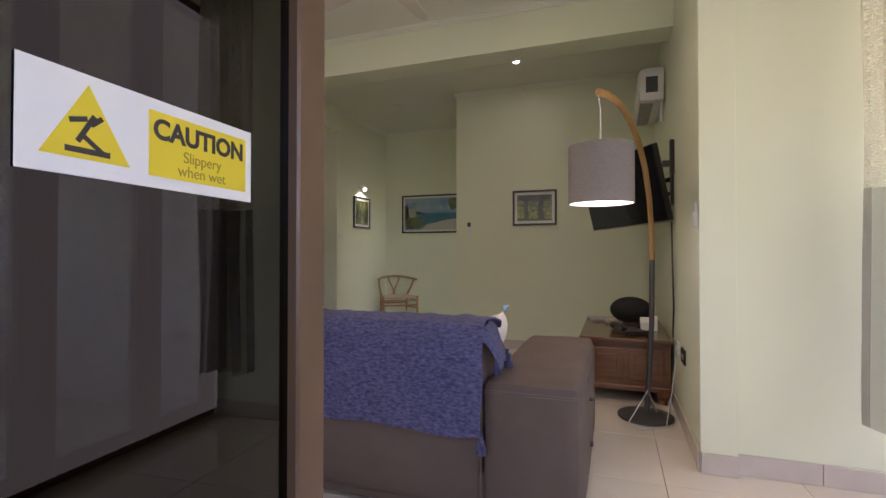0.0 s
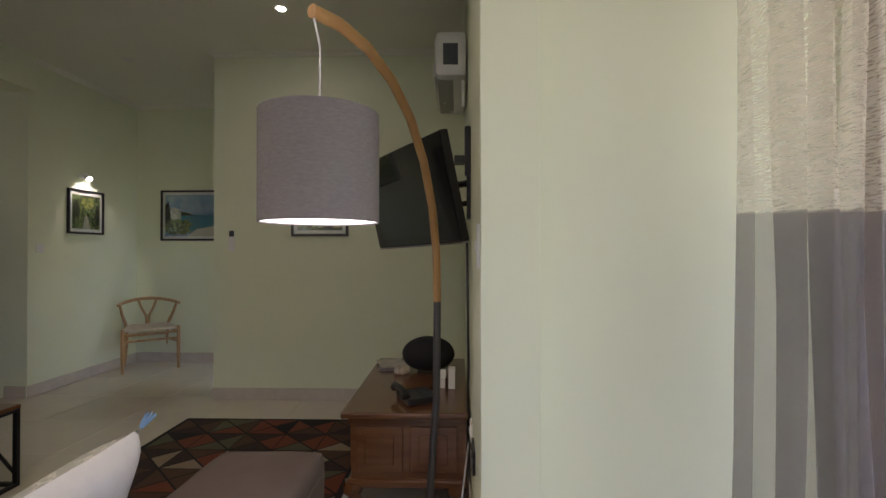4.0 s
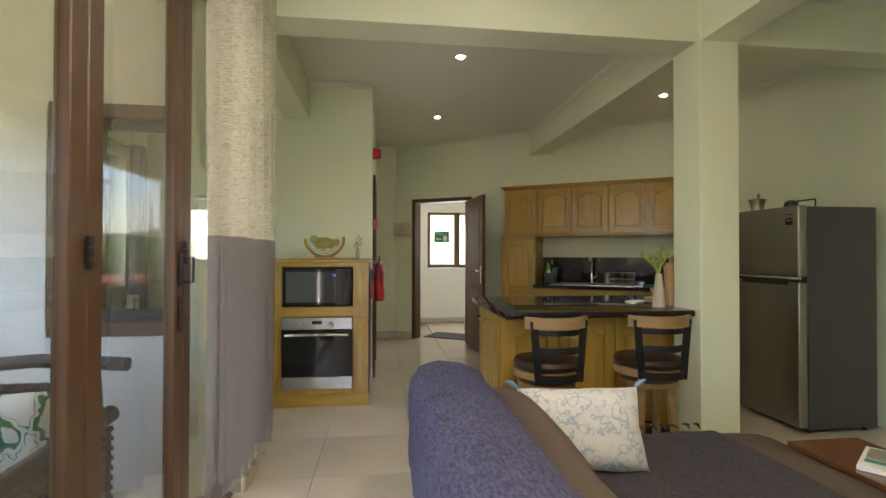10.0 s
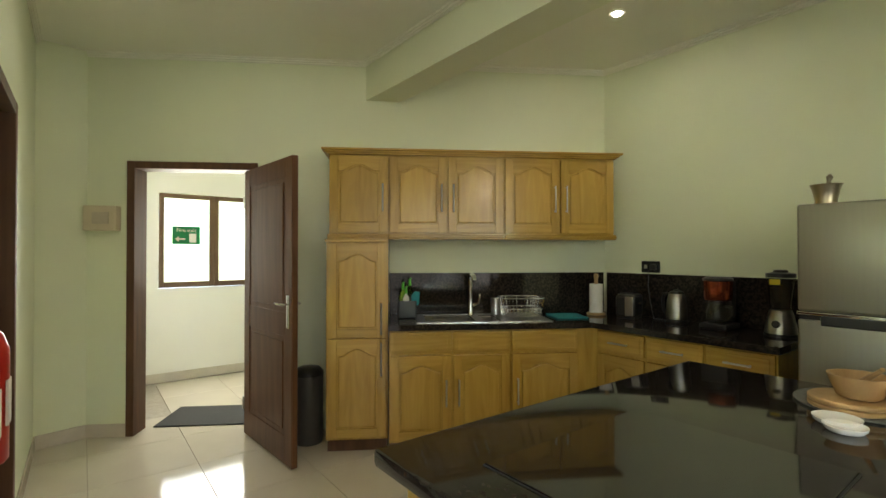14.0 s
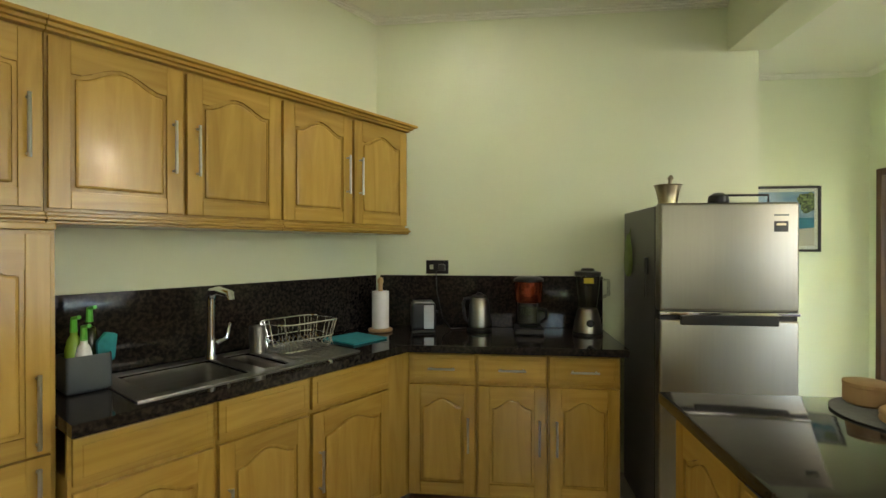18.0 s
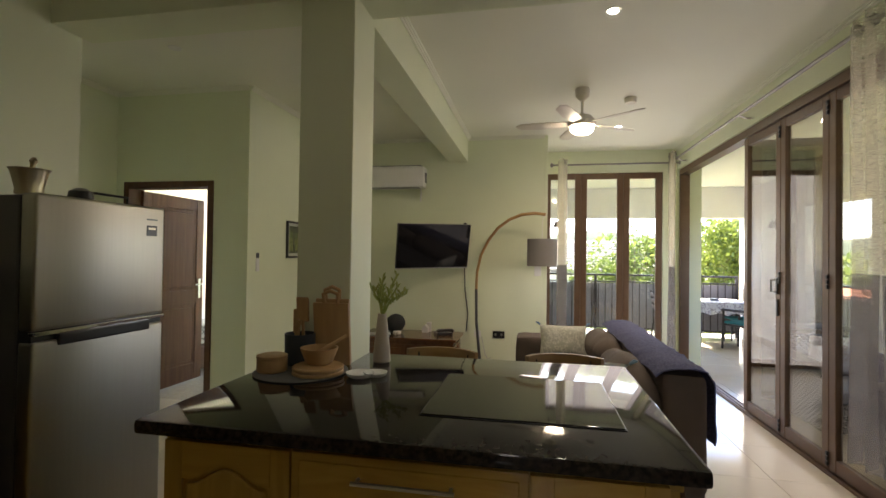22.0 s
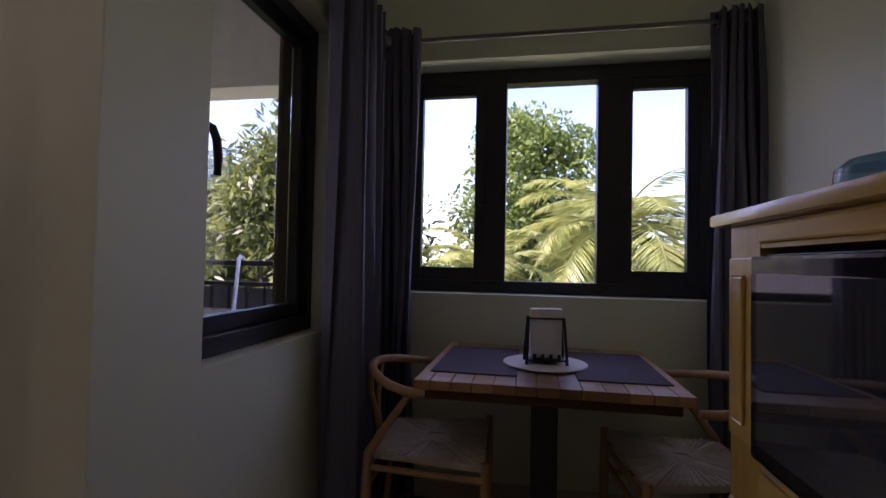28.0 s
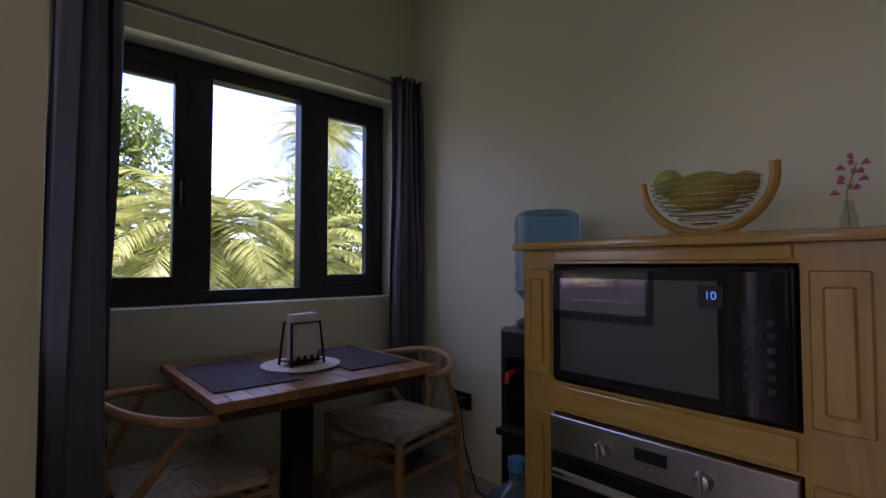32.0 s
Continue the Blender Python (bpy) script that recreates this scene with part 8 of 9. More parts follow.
for k in range(4):
    t = bmesh.new()
    n = 24
    prev = None
    for i in range(n + 1):
        u = -0.42 + 0.84 * i / n
        w = 0.02 * math.sin(i * 1.4)
        a, b = t.verts.new((u, -0.42, 0.735)), t.verts.new((u, -0.435 + w, 0.55 + 0.02 * math.sin(i * 0.9)))
        if prev:
            t.faces.new((prev[0], a, b, prev[1]))
        prev = (a, b)
    add(bm, t, pose(AX, AY, 0, 0, 0, 90 * k))
part("cloth", bm, M_LACE, cl)
bk = thing("book", "small dark book on the terrace table", "book", pose(3.2, -0.95, 0.738))
part("cover", box((-0.1, -0.07, 0), (0.1, 0.07, 0.03), 0.004), M_GREYPL, bk)


def patio_chair(m):
    c = thing("patio_chair", "dark grey patio armchair with a teal seat cushion", "chair", m, "patio chairs")
    for sx in (-1, 1):
        part("front_leg", tube([(sx * 0.25, 0.22, 0.001), (sx * 0.25, 0.2, 0.62)], 0.018, 8), M_RAIL, c)
        part("back_leg", tube([(sx * 0.23, -0.27, 0.001), (sx * 0.23, -0.2, 0.42), (sx * 0.23, -0.28, 0.86)], 0.018, 8), M_RAIL, c)
        part("arm", tube([(sx * 0.25, 0.22, 0.63), (sx * 0.25, -0.24, 0.64)], 0.02, 8), M_RAIL, c)
    part("seat", box((-0.25, -0.22, 0.38), (0.25, 0.22, 0.41), 0.008), M_RAIL, c)
    part("seat_cushion", pad((-0.24, -0.2, 0.41), (0.24, 0.22, 0.455), 0.02, 0.01, 5), mat("teal_cushion", (0.02, 0.20, 0.24), 0.85), c, "teal seat cushion", True)
    for z in (0.55, 0.66, 0.77):
        part("back_slat", box((-0.22, -0.262 - (z - 0.5) * 0.1, z), (0.22, -0.245 - (z - 0.5) * 0.1, z + 0.06), 0.004), M_RAIL, c)
    return c


pc = patio_chair(pose(2.62, -1.25, 0, 0, 0, -62))
copy_thing(pc, pose(3.3, -0.28, 0, 0, 0, 175))
copy_thing(pc, pose(3.2, -1.45, 0, 0, 0, 5))
M_WICK = mat("grey_wicker", (0.10, 0.095, 0.10), 0.6, vary=0.3, scale=20, bump=0.3, bump_scale=120)


def wicker(m):
    c = thing("wicker_armchair", "grey wicker armchair with a leafy white cushion on the terrace", "armchair", m, "wicker armchairs")

    def weave(p, q, h0, h1, bulge):
        bm = bmesh.new()
        p, q = Vector(p), Vector(q)
        n, rows = 26, int((h1 - h0) / 0.02)
        for r in range(rows):
            z = h0 + r * 0.02
            pts = []
            for k in range(n + 1):
                d = (q - p)
                side = Vector((-d.y, d.x, 0)).normalized()
                a = p + d * k / n + side * (0.007 * (1 if (k + r) % 2 else -1) + bulge * (z - h0))
                pts.append((a.x, a.y, z))
            tb(bm, pts, 0.0125, 4)
        return bm

    part("back_weave", weave((0.34, -0.34, 0), (-0.34, -0.34, 0), 0.12, 0.80, -0.12), M_WICK, c)
    for sx in (-1, 1):
        part("side_weave", weave((sx * 0.34, -0.33, 0), (sx * 0.34, 0.34, 0), 0.12, 0.60, 0), M_WICK, c)
        part("arm_roll", tube([(sx * 0.34, -0.33, 0.64), (sx * 0.34, 0.3, 0.61), (sx * 0.34, 0.36, 0.55)], 0.035, 10), M_WICK, c, "", True)
    part("back_roll", tube([(-0.36, -0.42, 0.82), (0, -0.44, 0.84), (0.36, -0.42, 0.82)], 0.03, 10), M_WICK, c, "", True)
    part("front_weave", weave((-0.33, 0.34, 0), (0.33, 0.34, 0), 0.12, 0.34, 0), M_WICK, c)
    part("seat_cushion", pad((-0.3, -0.3, 0.33), (0.3, 0.34, 0.43), 0.03, 0.015, 5), mat("grey_seat", (0.3, 0.3, 0.31), 0.9), c, "grey seat pad", True)
    for sx in (-1, 1):
        for y in (-0.3, 0.3):
            part("leg", tube([(sx * 0.3, y, 0.001), (sx * 0.3, y, 0.14)], 0.018, 8), M_BLACK, c)
    return c


M_LEAFPR = damask("leaf_print", (0.76, 0.75, 0.70), (0.05, 0.24, 0.13), 9)
wk = wicker(pose(-2.42, -0.50, 0, 0, 0, -90))
copy_thing(wk, pose(-1.24, -0.46, 0, 0, 0, 90))
cushion("cushion", "white cushion with green palm leaf print on the wicker chair", pose(-2.60, -0.46, 0.62, -16, 0, -90), 0.40, 0.36, 0.13, M_LEAFPR)
cushion("cushion", "pale blush cushion with a faint print on the wicker chair", pose(-1.06, -0.46, 0.62, -16, 0, 90), 0.40, 0.36, 0.13, damask("blush_print", (0.70, 0.62, 0.56), (0.58, 0.44, 0.38), 12))
low = thing("side_table", "small white topped side table between the wicker chairs", "side table", pose(-1.83, -0.62, 0))
part("top", lathe([(0.20, 0.43), (0.21, 0.435), (0.21, 0.45), (0.02, 0.452)], 36), M_WHITE, low, "white round top", True)
for k in range(3):
    a = k * math.tau / 3
    part("leg", tube([(0.06 * math.cos(a), 0.06 * math.sin(a), 0.43), (0.17 * math.cos(a), 0.17 * math.sin(a), 0.001)], 0.012, 8), M_RAIL, low)
dr = thing("clothes_airer", "white folding clothes airer leaning at the terrace railing", "clothes airer")
for k in range(8):
    part("bar", tube([(-3.30, -1.68 + 0.085 * k, 0.84), (-2.42, -1.68 + 0.085 * k, 0.84)], 0.0035, 6), M_WHITE, dr)
for x in (-3.30, -2.42):
    part("end_frame", tube([(x, -1.70, 0.84), (x, -1.06, 0.84)], 0.010, 8), M_WHITE, dr, "", True)
    part("leg", tube([(x, -1.62, 0.84), (x, -1.10, 0.001)], 0.011, 8), M_WHITE, dr, "", True)
    part("leg", tube([(x + 0.03, -1.10, 0.84), (x + 0.03, -1.62, 0.001)], 0.011, 8), M_WHITE, dr, "", True)
part("wing_arm", tube([(-2.90, -1.30, 0.85), (-2.72, -1.60, 1.08), (-2.66, -1.70, 1.15), (-2.63, -1.76, 1.165), (-2.60, -1.84, 1.15)], 0.011, 8), M_WHITE, dr, "raised white wing arm", True)
part("joint", lathe([(0.016, -0.015), (0.018, 0.0), (0.016, 0.015)], 12, (-2.90, -1.30, 0.85)), M_GREYPL, dr)
tagged(part("wall_cable", tube([(1.56, YJ - 0.012, 0.47), (1.62, YJ - 0.02, 0.43), (1.71, YJ - 0.02, 0.40), (1.80, YJ - 0.02, 0.40), (1.91, YJ - 0.02, 0.45), (2.01, YJ - 0.02, 0.54), (2.10, YJ - 0.02, 0.68), (2.14, YJ - 0.02, 0.80), (2.19, YJ - 0.02, 0.95), (2.25, YJ - 0.02, 1.17), (2.29, YJ - 0.02, 1.5), (2.31, YJ - 0.02, 1.72), (2.32, YJ - 0.02, 1.93)], 0.0045, 6), mat("grey_cable", (0.35, 0.35, 0.35), 0.5), None, "", True), "grey cable looping up the terrace wall", "cable")
wl = thing("wall_lamp", "dark bracket lamp on the terrace wall", "wall lamp", pose(2.36, YJ, 1.98))
part("arm", tube([(-0.1, -0.01, -0.1), (0.0, -0.2, 0.05), (0.03, -0.24, 0.06)], 0.008, 6), M_RAIL, wl)
part("hood", lathe([(0.03, 0.06), (0.06, 0.0), (0.07, -0.03)], 18, (0.03, -0.26, 0.0)), M_RAIL, wl, "", True)
for x, y in ((-0.8, -0.6), (-2.7, -0.6), (1.4, -0.9), (3.0, 0.6)):
    downlight(x, y, TZ)

stk = thing("caution_sticker", "white caution sticker with yellow warning triangle on the glass", "sticker", pose(-0.545, -0.655, 0, 0, 0, 92.5) @ pose(0.352, -0.0055, 1.181, 90, 0, 0) @ Matrix.Scale(0.685, 4))
M_YEL = mat("sign_yellow", (0.78, 0.60, 0.02), 0.5, vary=0.04)
part("sheet", box((-0.20, -0.068, 0), (0.20, 0.068, 0.0008)), M_WHITE, stk)
part("yellow_field", box((-0.025, -0.05, 0.0008), (0.185, 0.05, 0.0012), 0), M_YEL, stk)
t = prism([(-0.175, -0.045), (-0.055, -0.045), (-0.115, 0.055)], 0.0008, 0.0012)
part("triangle", t, M_YEL, stk)
bm = box((-0.145, -0.038, 0.0012), (-0.085, -0.030, 0.0015))
for px_, pz_, turn, long_ in ((-0.118, -0.004, 60, 0.022), (-0.108, -0.024, -35, 0.016), (-0.128, 0.006, 15, 0.012), (-0.104, 0.008, 40, 0.01)):
    bx(bm, (-long_, -0.0035, 0.0012), (long_, 0.0035, 0.0015), 0, pose(px_, pz_, 0, 0, 0, turn))
part("pictogram", bm, M_BLACK, stk)
text("CAUTION", 0.043, pose(0.08, 0.022, 0.0012), M_BLACK, stk, heavy=0.0016)
text("Slippery", 0.026, pose(0.08, -0.012, 0.0012), mat("ochre_ink", (0.35, 0.26, 0.02), 0.5), stk)
text("when wet", 0.026, pose(0.08, -0.035, 0.0012), mat("ochre_ink_two", (0.35, 0.26, 0.02), 0.5), stk)

# ---- garden and distance ----
GZ = -3.3
M_GRASS = mat("lawn", (0.15, 0.19, 0.06), 0.9, scale=0.4, second=(0.20, 0.17, 0.10), bump=0.5, bump_scale=8)
struct("ground", prism([(-900, -900), (900, -900), (900, 900), (-900, 900)], GZ - 0.5, GZ), M_GRASS, "green lawn and bare earth far below the terrace", "ground")


def leaf_mat(name, a, b):
    m = bpy.data.materials.new(name)
    m.use_nodes = True
    nt = m.node_tree
    p = nt.nodes["Principled BSDF"]
    p.inputs["Roughness"].default_value = 0.45
    geo, rp = nt.nodes.new("ShaderNodeNewGeometry"), nt.nodes.new("ShaderNodeValToRGB")
    rp.color_ramp.elements[0].color, rp.color_ramp.elements[1].color = (*a, 1), (*b, 1)
    nt.links.new(geo.outputs["Random Per Island"], rp.inputs[0])
    nt.links.new(rp.outputs[0], p.inputs["Base Color"])
    tl, mx = nt.nodes.new("ShaderNodeBsdfTranslucent"), nt.nodes.new("ShaderNodeMixShader")
    nt.links.new(rp.outputs[0], tl.inputs[0])
    mx.inputs[0].default_value = 0.5
    nt.links.new(p.outputs[0], mx.inputs[1])
    nt.links.new(tl.outputs[0], mx.inputs[2])
    nt.links.new(mx.outputs[0], nt.nodes["Material Output"].inputs[0])
    return m


M_LEAF1 = leaf_mat("broad_leaf", (0.07, 0.11, 0.018), (0.21, 0.28, 0.055))
M_LEAF2 = leaf_mat("mango_leaf", (0.045, 0.07, 0.014), (0.19, 0.22, 0.045))
M_LEAF3 = leaf_mat("bright_leaf", (0.09, 0.13, 0.02), (0.25, 0.31, 0.06))
M_PALM = leaf_mat("palm_leaflet", (0.14, 0.185, 0.035), (0.40, 0.42, 0.13))
M_BARK = mat("bark", (0.16, 0.13, 0.10), 0.9, scale=6, stretch=(1, 1, 4), bump=0.6, bump_scale=25)


def leaves(centres, size, per, rng, long=2.4, droop=0.3):
    """Folded leaf blades scattered round clump centres."""
    verts, faces = [], []
    for c, rad in centres:
        for _ in range(per):
            d = rng.normal(size=3)
            d /= np.linalg.norm(d) + 1e-9
            p = np.array(c) + d * rad * rng.uniform(0.55, 1.05)
            ax = d * 0.6 + rng.normal(size=3) * 0.7
            ax[2] -= droop
            ax /= np.linalg.norm(ax) + 1e-9
            sd = np.cross(ax, rng.normal(size=3))
            sd /= np.linalg.norm(sd) + 1e-9
            s = size * rng.uniform(0.6, 1.3)
            n = len(verts)
            verts += [p, p + ax * s * long * 0.5 + sd * s * 0.5, p + ax * s * long, p + ax * s * long * 0.5 - sd * s * 0.5]
            faces.append((n, n + 1, n + 2, n + 3))
    me = bpy.data.meshes.new("crown")
    me.from_pydata([tuple(v) for v in verts], [], faces)
    return me


def tree(name, label, x, y, height, spread, trunk_h, seed, material, size=0.13, clumps=60, per=60, kind_long=2.4):
    rng = np.random.default_rng(seed)
    tr = thing(name, label, "tree", pose(x, y, GZ), "garden trees")
    bm = bmesh.new()
    tb(bm, [(0, 0, -0.1), (0.05, 0.03, trunk_h * 0.5), (0.0, 0.1, trunk_h)], [spread * 0.075, spread * 0.055, spread * 0.045], 10)
    cents = []
    for k in range(clumps):
        a, u = rng.uniform(0, math.tau), rng.uniform(0, 1)
        zz = trunk_h * 0.8 + (height - trunk_h * 0.8) * u
        rr_ = spread * (0.35 + 0.65 * math.sin(math.pi * (0.15 + 0.8 * u)) ** 0.8) * math.sqrt(rng.uniform(0.15, 1)) * (0.75 + 0.35 * math.sin(3 * a + seed))
        cents.append(((rr_ * math.cos(a), rr_ * math.sin(a), zz), spread * rng.uniform(0.13, 0.27)))
        if k % 4 == 0:
            tb(bm, [(0, 0.05, trunk_h * rng.uniform(0.6, 1.0)), (rr_ * 0.5 * math.cos(a), rr_ * 0.5 * math.sin(a), (zz + trunk_h) * 0.52), (rr_ * math.cos(a), rr_ * math.sin(a), zz)],
               [spread * 0.03, spread * 0.018, spread * 0.006], 6)
    part("trunk", bm, M_BARK, tr, "", True)
    me = leaves(cents, size, per, rng, kind_long)
    me.materials.append(material)
    ob = new("crown", me)
    ob.parent = tr
    return tr


def palm(label, x, y, top, seed, fronds=20, length=2.6):
    rng = np.random.default_rng(seed)
    tr = thing("palm_tree", label, "palm tree", pose(x, y, GZ), "garden palms")
    h = top - GZ
    part("trunk", tube([(0.3, 0.1, -0.1), (0.2, 0.05, h * 0.4), (0.0, 0, h)], [0.19, 0.15, 0.12], 10), M_BARK, tr, "", True)
    for f in range(fronds):
        a = f * 2.399 + rng.uniform(-0.2, 0.2)
        el = radians(78 - 95 * f / fronds + rng.uniform(-8, 8))
        l = length * rng.uniform(0.85, 1.1)
        pts, p, e = [], np.array([0, 0, h]), el
        for k in range(10):
            pts.append(p.copy())
            p = p + l / 10 * np.array([math.cos(a) * math.cos(e), math.sin(a) * math.cos(e), math.sin(e)])
            e -= radians(10.5 + 3 * k / 10)
        bm = tube(pts, [0.03 - 0.0026 * k for k in range(10)], 5)
        side = np.array([-math.sin(a), math.cos(a), 0])
        for k in range(1, 64):
            u = k / 64 * 9
            i = int(u)
            q = pts[i] + (pts[min(i + 1, 9)] - pts[i]) * (u - i)
            dirv = pts[min(i + 1, 9)] - pts[max(i - 1, 0)]
            dirv = dirv / (np.linalg.norm(dirv) + 1e-9)
            ll = l * 0.26 * math.sin(math.pi * (0.12 + 0.8 * k / 64)) * rng.uniform(0.85, 1.1)
            for sg in (-1, 1):
                tipd = side * sg * 0.85 + dirv * 0.55 + np.array([0, 0, -0.25 + rng.uniform(-0.15, 0.1)])
                tip = q + tipd * ll
                mid = q + tipd * ll * 0.5 + np.array([0, 0, 0.02])
                w = dirv * 0.0125
                vs = [bm.verts.new(Vector(v)) for v in (q - w * 0.5, mid - w, tip, mid + w, q + w * 0.5)]
                bm.faces.new(vs)
        part("frond", bm, M_PALM, tr)
    return tr


palm("low coconut palm with arching fronds outside the dining window", -6.0, -8.0, 1.7, 3, 34, 2.4)
palm("young coconut palm in the garden below the window", -3.7, -7.0, 0.9, 5, 22, 1.7)
palm("tall coconut palm behind the feathery tree", -12.4, -16.0, 6.2, 7, 34, 3.2)
palm("coconut palm at the garden edge", -7.7, -7.9, 1.2, 9, 28, 2.2)
tree("broadleaf_tree", "tall broadleaf tree with a light green crown", -4.3, -14.5, 8.9, 2.9, 3.2, 11, M_LEAF1, 0.105, 210, 130, 1.9)
tree("broadleaf_tree", "feathery tree with a yellow green crown", -10.6, -12.0, 7.0, 2.5, 2.6, 12, M_LEAF3, 0.075, 180, 130, 2.4)
tree("mango_tree", "dark leaved mango tree close to the terrace", -0.3, -8.2, 6.9, 2.7, 2.0, 13, M_LEAF2, 0.066, 210, 150, 4.0)
tree("mango_tree", "dark leaved mango tree beside the terrace", 3.2, -9.2, 6.5, 2.6, 2.0, 23, M_LEAF2, 0.066, 190, 150, 3.8)
tree("mango_tree", "dark leaved mango tree beyond the terrace rail", 1.9, -11.0, 6.0, 2.9, 1.8, 14, M_LEAF2, 0.068, 150, 140, 3.6)
tree("broadleaf_tree", "leafy tree beyond the terrace corner", 12.0, -4.2, 5.9, 2.4, 2.0, 15, M_LEAF3, 0.08, 120, 120, 2.2)
tree("broadleaf_tree", "leafy tree beside the terrace", 14.0, -1.8, 5.3, 2.6, 2.0, 16, M_LEAF1, 0.08, 110, 120, 2.2)
tree("broadleaf_tree", "leafy tree beyond the terrace", 14.5, -6.3, 6.2, 2.6, 2.2, 17, M_LEAF1, 0.085, 110, 120, 2.2)
tree("broadleaf_tree", "round shrub tree in the garden", -5.6, -11.0, 3.9, 2.0, 1.2, 18, M_LEAF3, 0.07, 90, 110, 2.0)
tree("broadleaf_tree", "round shrub tree in the garden", -2.4, -10.5, 4.3, 1.9, 1.2, 19, M_LEAF3, 0.07, 90, 110, 2.0)
tree("broadleaf_tree", "round shrub tree in the garden", -8.3, -12.5, 4.6, 2.2, 1.2, 20, M_LEAF1, 0.075, 90, 110, 2.0)
rng_ = np.random.default_rng(30)
cents = [((rng_.uniform(-40, 45), -26 - rng_.uniform(0, 14), GZ + rng_.uniform(0.6, 4.6)), rng_.uniform(1.2, 2.4)) for k in range(90)]
cents += [((22 + rng_.uniform(0, 14), rng_.uniform(-24, 24), GZ + rng_.uniform(0.6, 4.2)), rng_.uniform(1.2, 2.2)) for k in range(70)]
me = leaves(cents, 0.3, 150, rng_, 1.8)
me.materials.append(M_LEAF1)
tagged(new("far_woods", me), "band of far green trees closing the garden", "woods", "", "stuff")
M_HILL = mat("far_hill", (0.05, 0.075, 0.04), 0.95, scale=0.03, second=(0.03, 0.05, 0.03), bump=1.0, bump_scale=0.4)
bm = bmesh.new()
bmesh.ops.create_grid(bm, x_segments=60, y_segments=60, size=1)
for v in bm.verts:
    x, y = v.co.x * 160, v.co.y * 300
    h = 34 * math.exp(-((x - 20) / 60) ** 2) * (0.65 + 0.5 * noise.noise(Vector((y * 0.012, x * 0.01, 2)))) * (1 if abs(x) < 158 else 0)
    v.co = Vector((x + 330, y, GZ + h - 2))
tagged(part("hill", bm, M_HILL, None, "", True), "distant wooded green hillside", "hill", "", "structure")


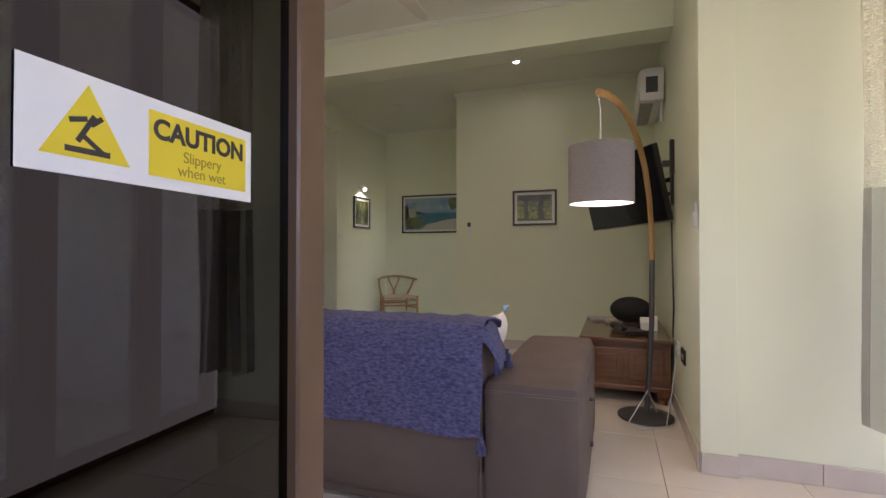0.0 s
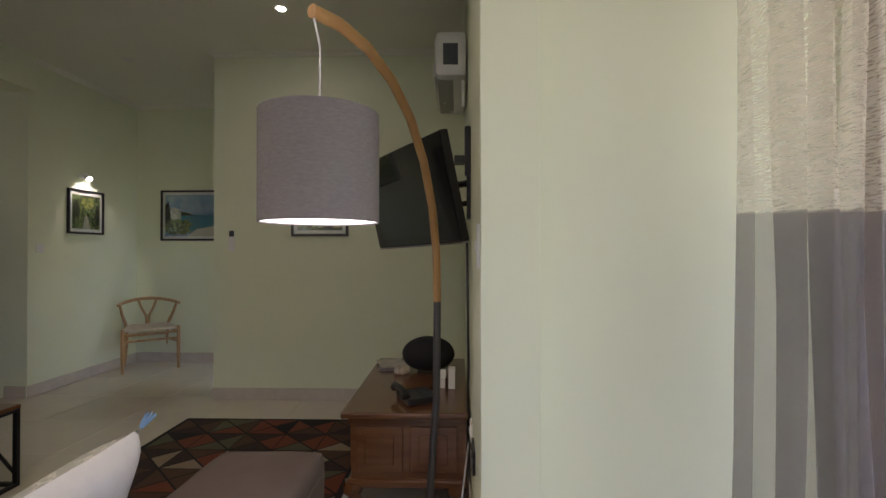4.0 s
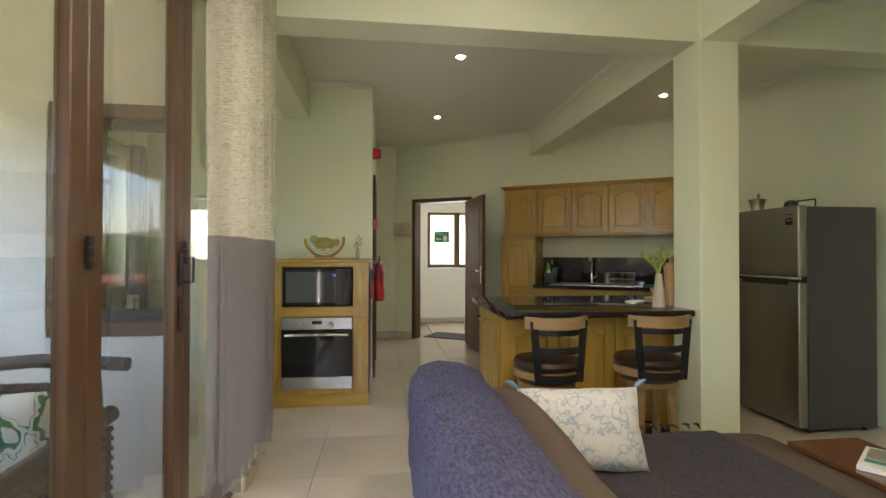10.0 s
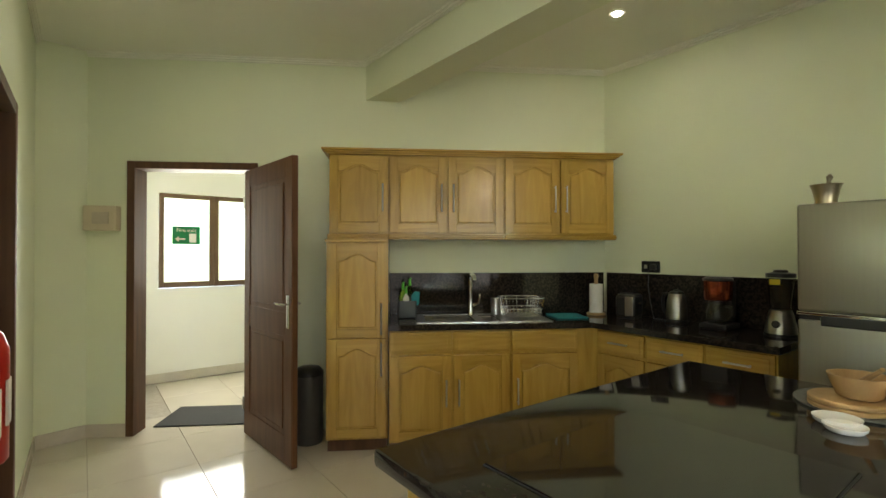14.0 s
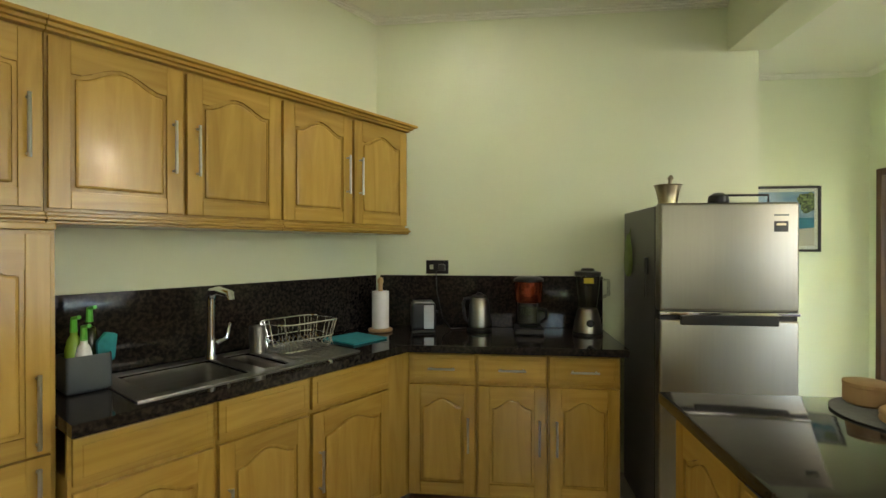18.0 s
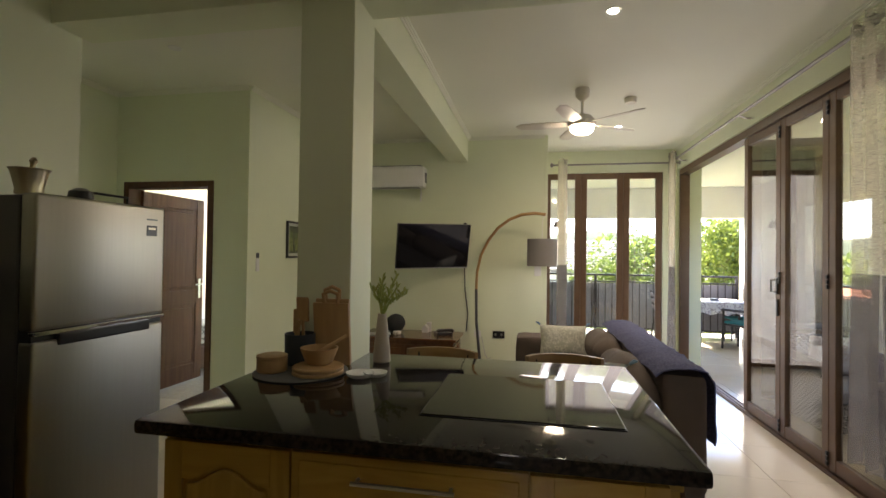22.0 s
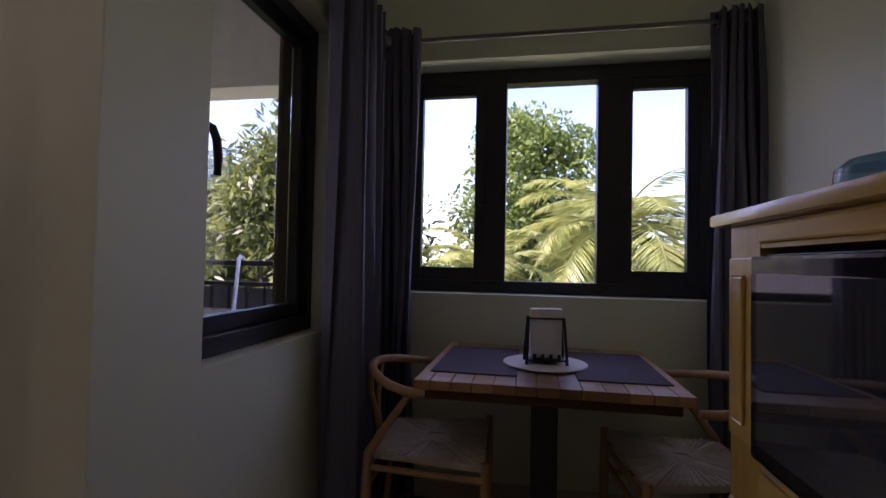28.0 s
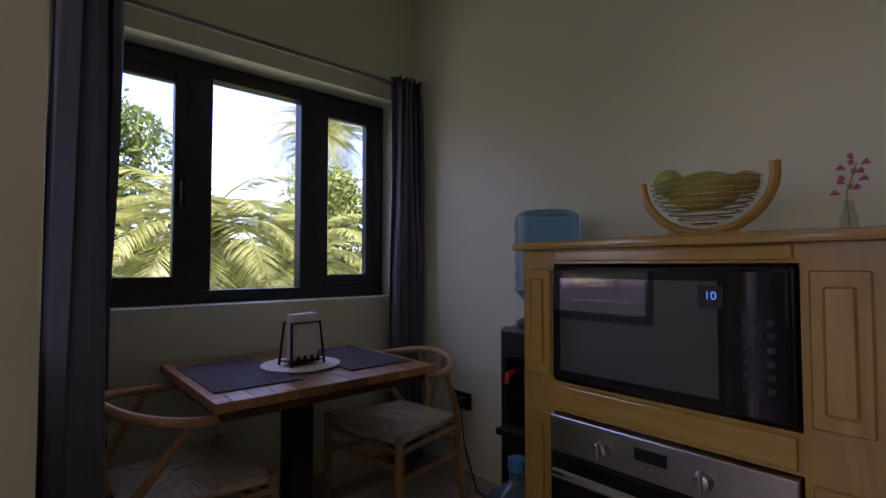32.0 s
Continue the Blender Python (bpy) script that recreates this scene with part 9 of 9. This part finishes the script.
def house(label, x, y, turn, w, d, h, roof_h, roof_mat, wall_mat):
    o = thing("house", label, "house", pose(x, y, GZ, 0, 0, turn), "neighbouring houses")
    part("wall", box((-w / 2, -d / 2, 0), (w / 2, d / 2, h), 0.01), wall_mat, o)
    e = 0.6
    bm = bmesh.new()
    prof = [(-d / 2 - e, h - 0.1), (0, h + roof_h), (d / 2 + e, h - 0.1), (d / 2 + e, h - 0.25), (0, h + roof_h - 0.18), (-d / 2 - e, h - 0.25)]
    t = prism(prof, -w / 2 - e, w / 2 + e)
    t.transform(Matrix(((0, 0, 1, 0), (1, 0, 0, 0), (0, 1, 0, 0), (0, 0, 0, 1))))
    bmesh.ops.recalc_face_normals(t, faces=t.faces[:])
    add(bm, t)
    r = part("roof", bm, roof_mat, o)
    bm = bmesh.new()
    sl = math.hypot(d / 2 + e, roof_h + 0.1)
    for sg in (-1, 1):
        for k in range(int(sl / 0.34)):
            u = k * 0.34 / sl
            yy, zz = sg * (d / 2 + e) * (1 - u), h - 0.1 + (roof_h + 0.1) * u
            bx(bm, (-w / 2 - e, yy - 0.18, zz - 0.01), (w / 2 + e, yy + 0.02, zz + 0.045), 0.01, None, 1)
    part("tile_courses", bm, roof_mat, r)
    for sg in (-1, 1):
        part("gable", prism([(-d / 2, 0), (d / 2, 0), (0, roof_h - 0.05)], 0, 0.05), wall_mat, o).data.transform(
            Matrix.Translation((sg * w / 2, 0, h)) @ Matrix(((0, 0, 1, 0), (1, 0, 0, 0), (0, 1, 0, 0), (0, 0, 0, 1))))
    for k in range(3):
        wx = -w / 2 + w * (k + 0.5) / 3
        for sg in (-1, 1):
            wdw = part("window", box((wx - 0.55, sg * (d / 2 + 0.01) - 0.02, h - 1.5), (wx + 0.55, sg * (d / 2 + 0.01) + 0.02, h - 0.4), 0.01), M_WHITE, o)
            part("pane", box((wx - 0.48, sg * (d / 2 + 0.035) - 0.006, h - 1.43), (wx + 0.48, sg * (d / 2 + 0.035) + 0.006, h - 0.47)), M_SCREEN, wdw)
    return o


M_ROOFR = mat("terracotta_roof", (0.34, 0.11, 0.055), 0.8, scale=3, second=(0.22, 0.075, 0.04))
M_ROOFG = mat("grey_roof_tile", (0.26, 0.24, 0.22), 0.8, scale=3, second=(0.17, 0.155, 0.14))
house("neighbouring villa with a grey tiled gable roof", 10.8, -15.4, 120, 8.0, 6.0, 4.3, 2.2, M_ROOFG, M_WALLOUT)
house("neighbouring villa with a terracotta tiled roof", 11.5, -7.5, 20, 5.0, 4.0, 2.4, 1.5, M_ROOFR, M_WALLOUT)
house("pale house with a grey roof in the distance", 24.0, -3.0, 95, 9.0, 6.0, 4.2, 1.6, M_ROOFG, M_WALLOUT)


# ---- lamps ----
for x, y in ((-2.72, 1.64), (0.0, 1.16), (-4.6, 1.6), (-6.39, 1.6), (-5.28, 3.87), (-1.0, 3.94)):
    lamp("downlight_glow", (x, y, CEIL - 0.03), 0.07, 0.07)


# ---- floor tiles ----
TS = 0.6
me = bpy.data.meshes.new("tile")
bm = box((0.0015, 0.0015, -0.012), (TS - 0.0015, TS - 0.0015, 0.0), 0.0012, None, 1)
bm.to_mesh(me)
bm.free()
me.materials.append(M_TILE)
for i in range(-16, 8):
    for j in range(-6, 11):
        x, y = i * TS + 0.12, j * TS - 0.05
        inside = (-8.4 < x < 0.3 and -0.6 < y < 4.6) or (-3.9 < x < -1.9 and y > 4.0 and y < 6.1) or (-5.9 < x < -3.6 and -1.7 < y < 0) or (
            0.2 < x < 1.4 and -0.6 < y < 1.9) or (-4.0 < x < TX and TY - 0.2 < y < 1.7 and (x > 0.9 or y < -0.3)) or (-9.9 < x < -7.4 and 1.2 < y < 4.2)
        if inside:
            tile = new("tile", me)
            tile.location, tile.parent = (x, y, 0), floor
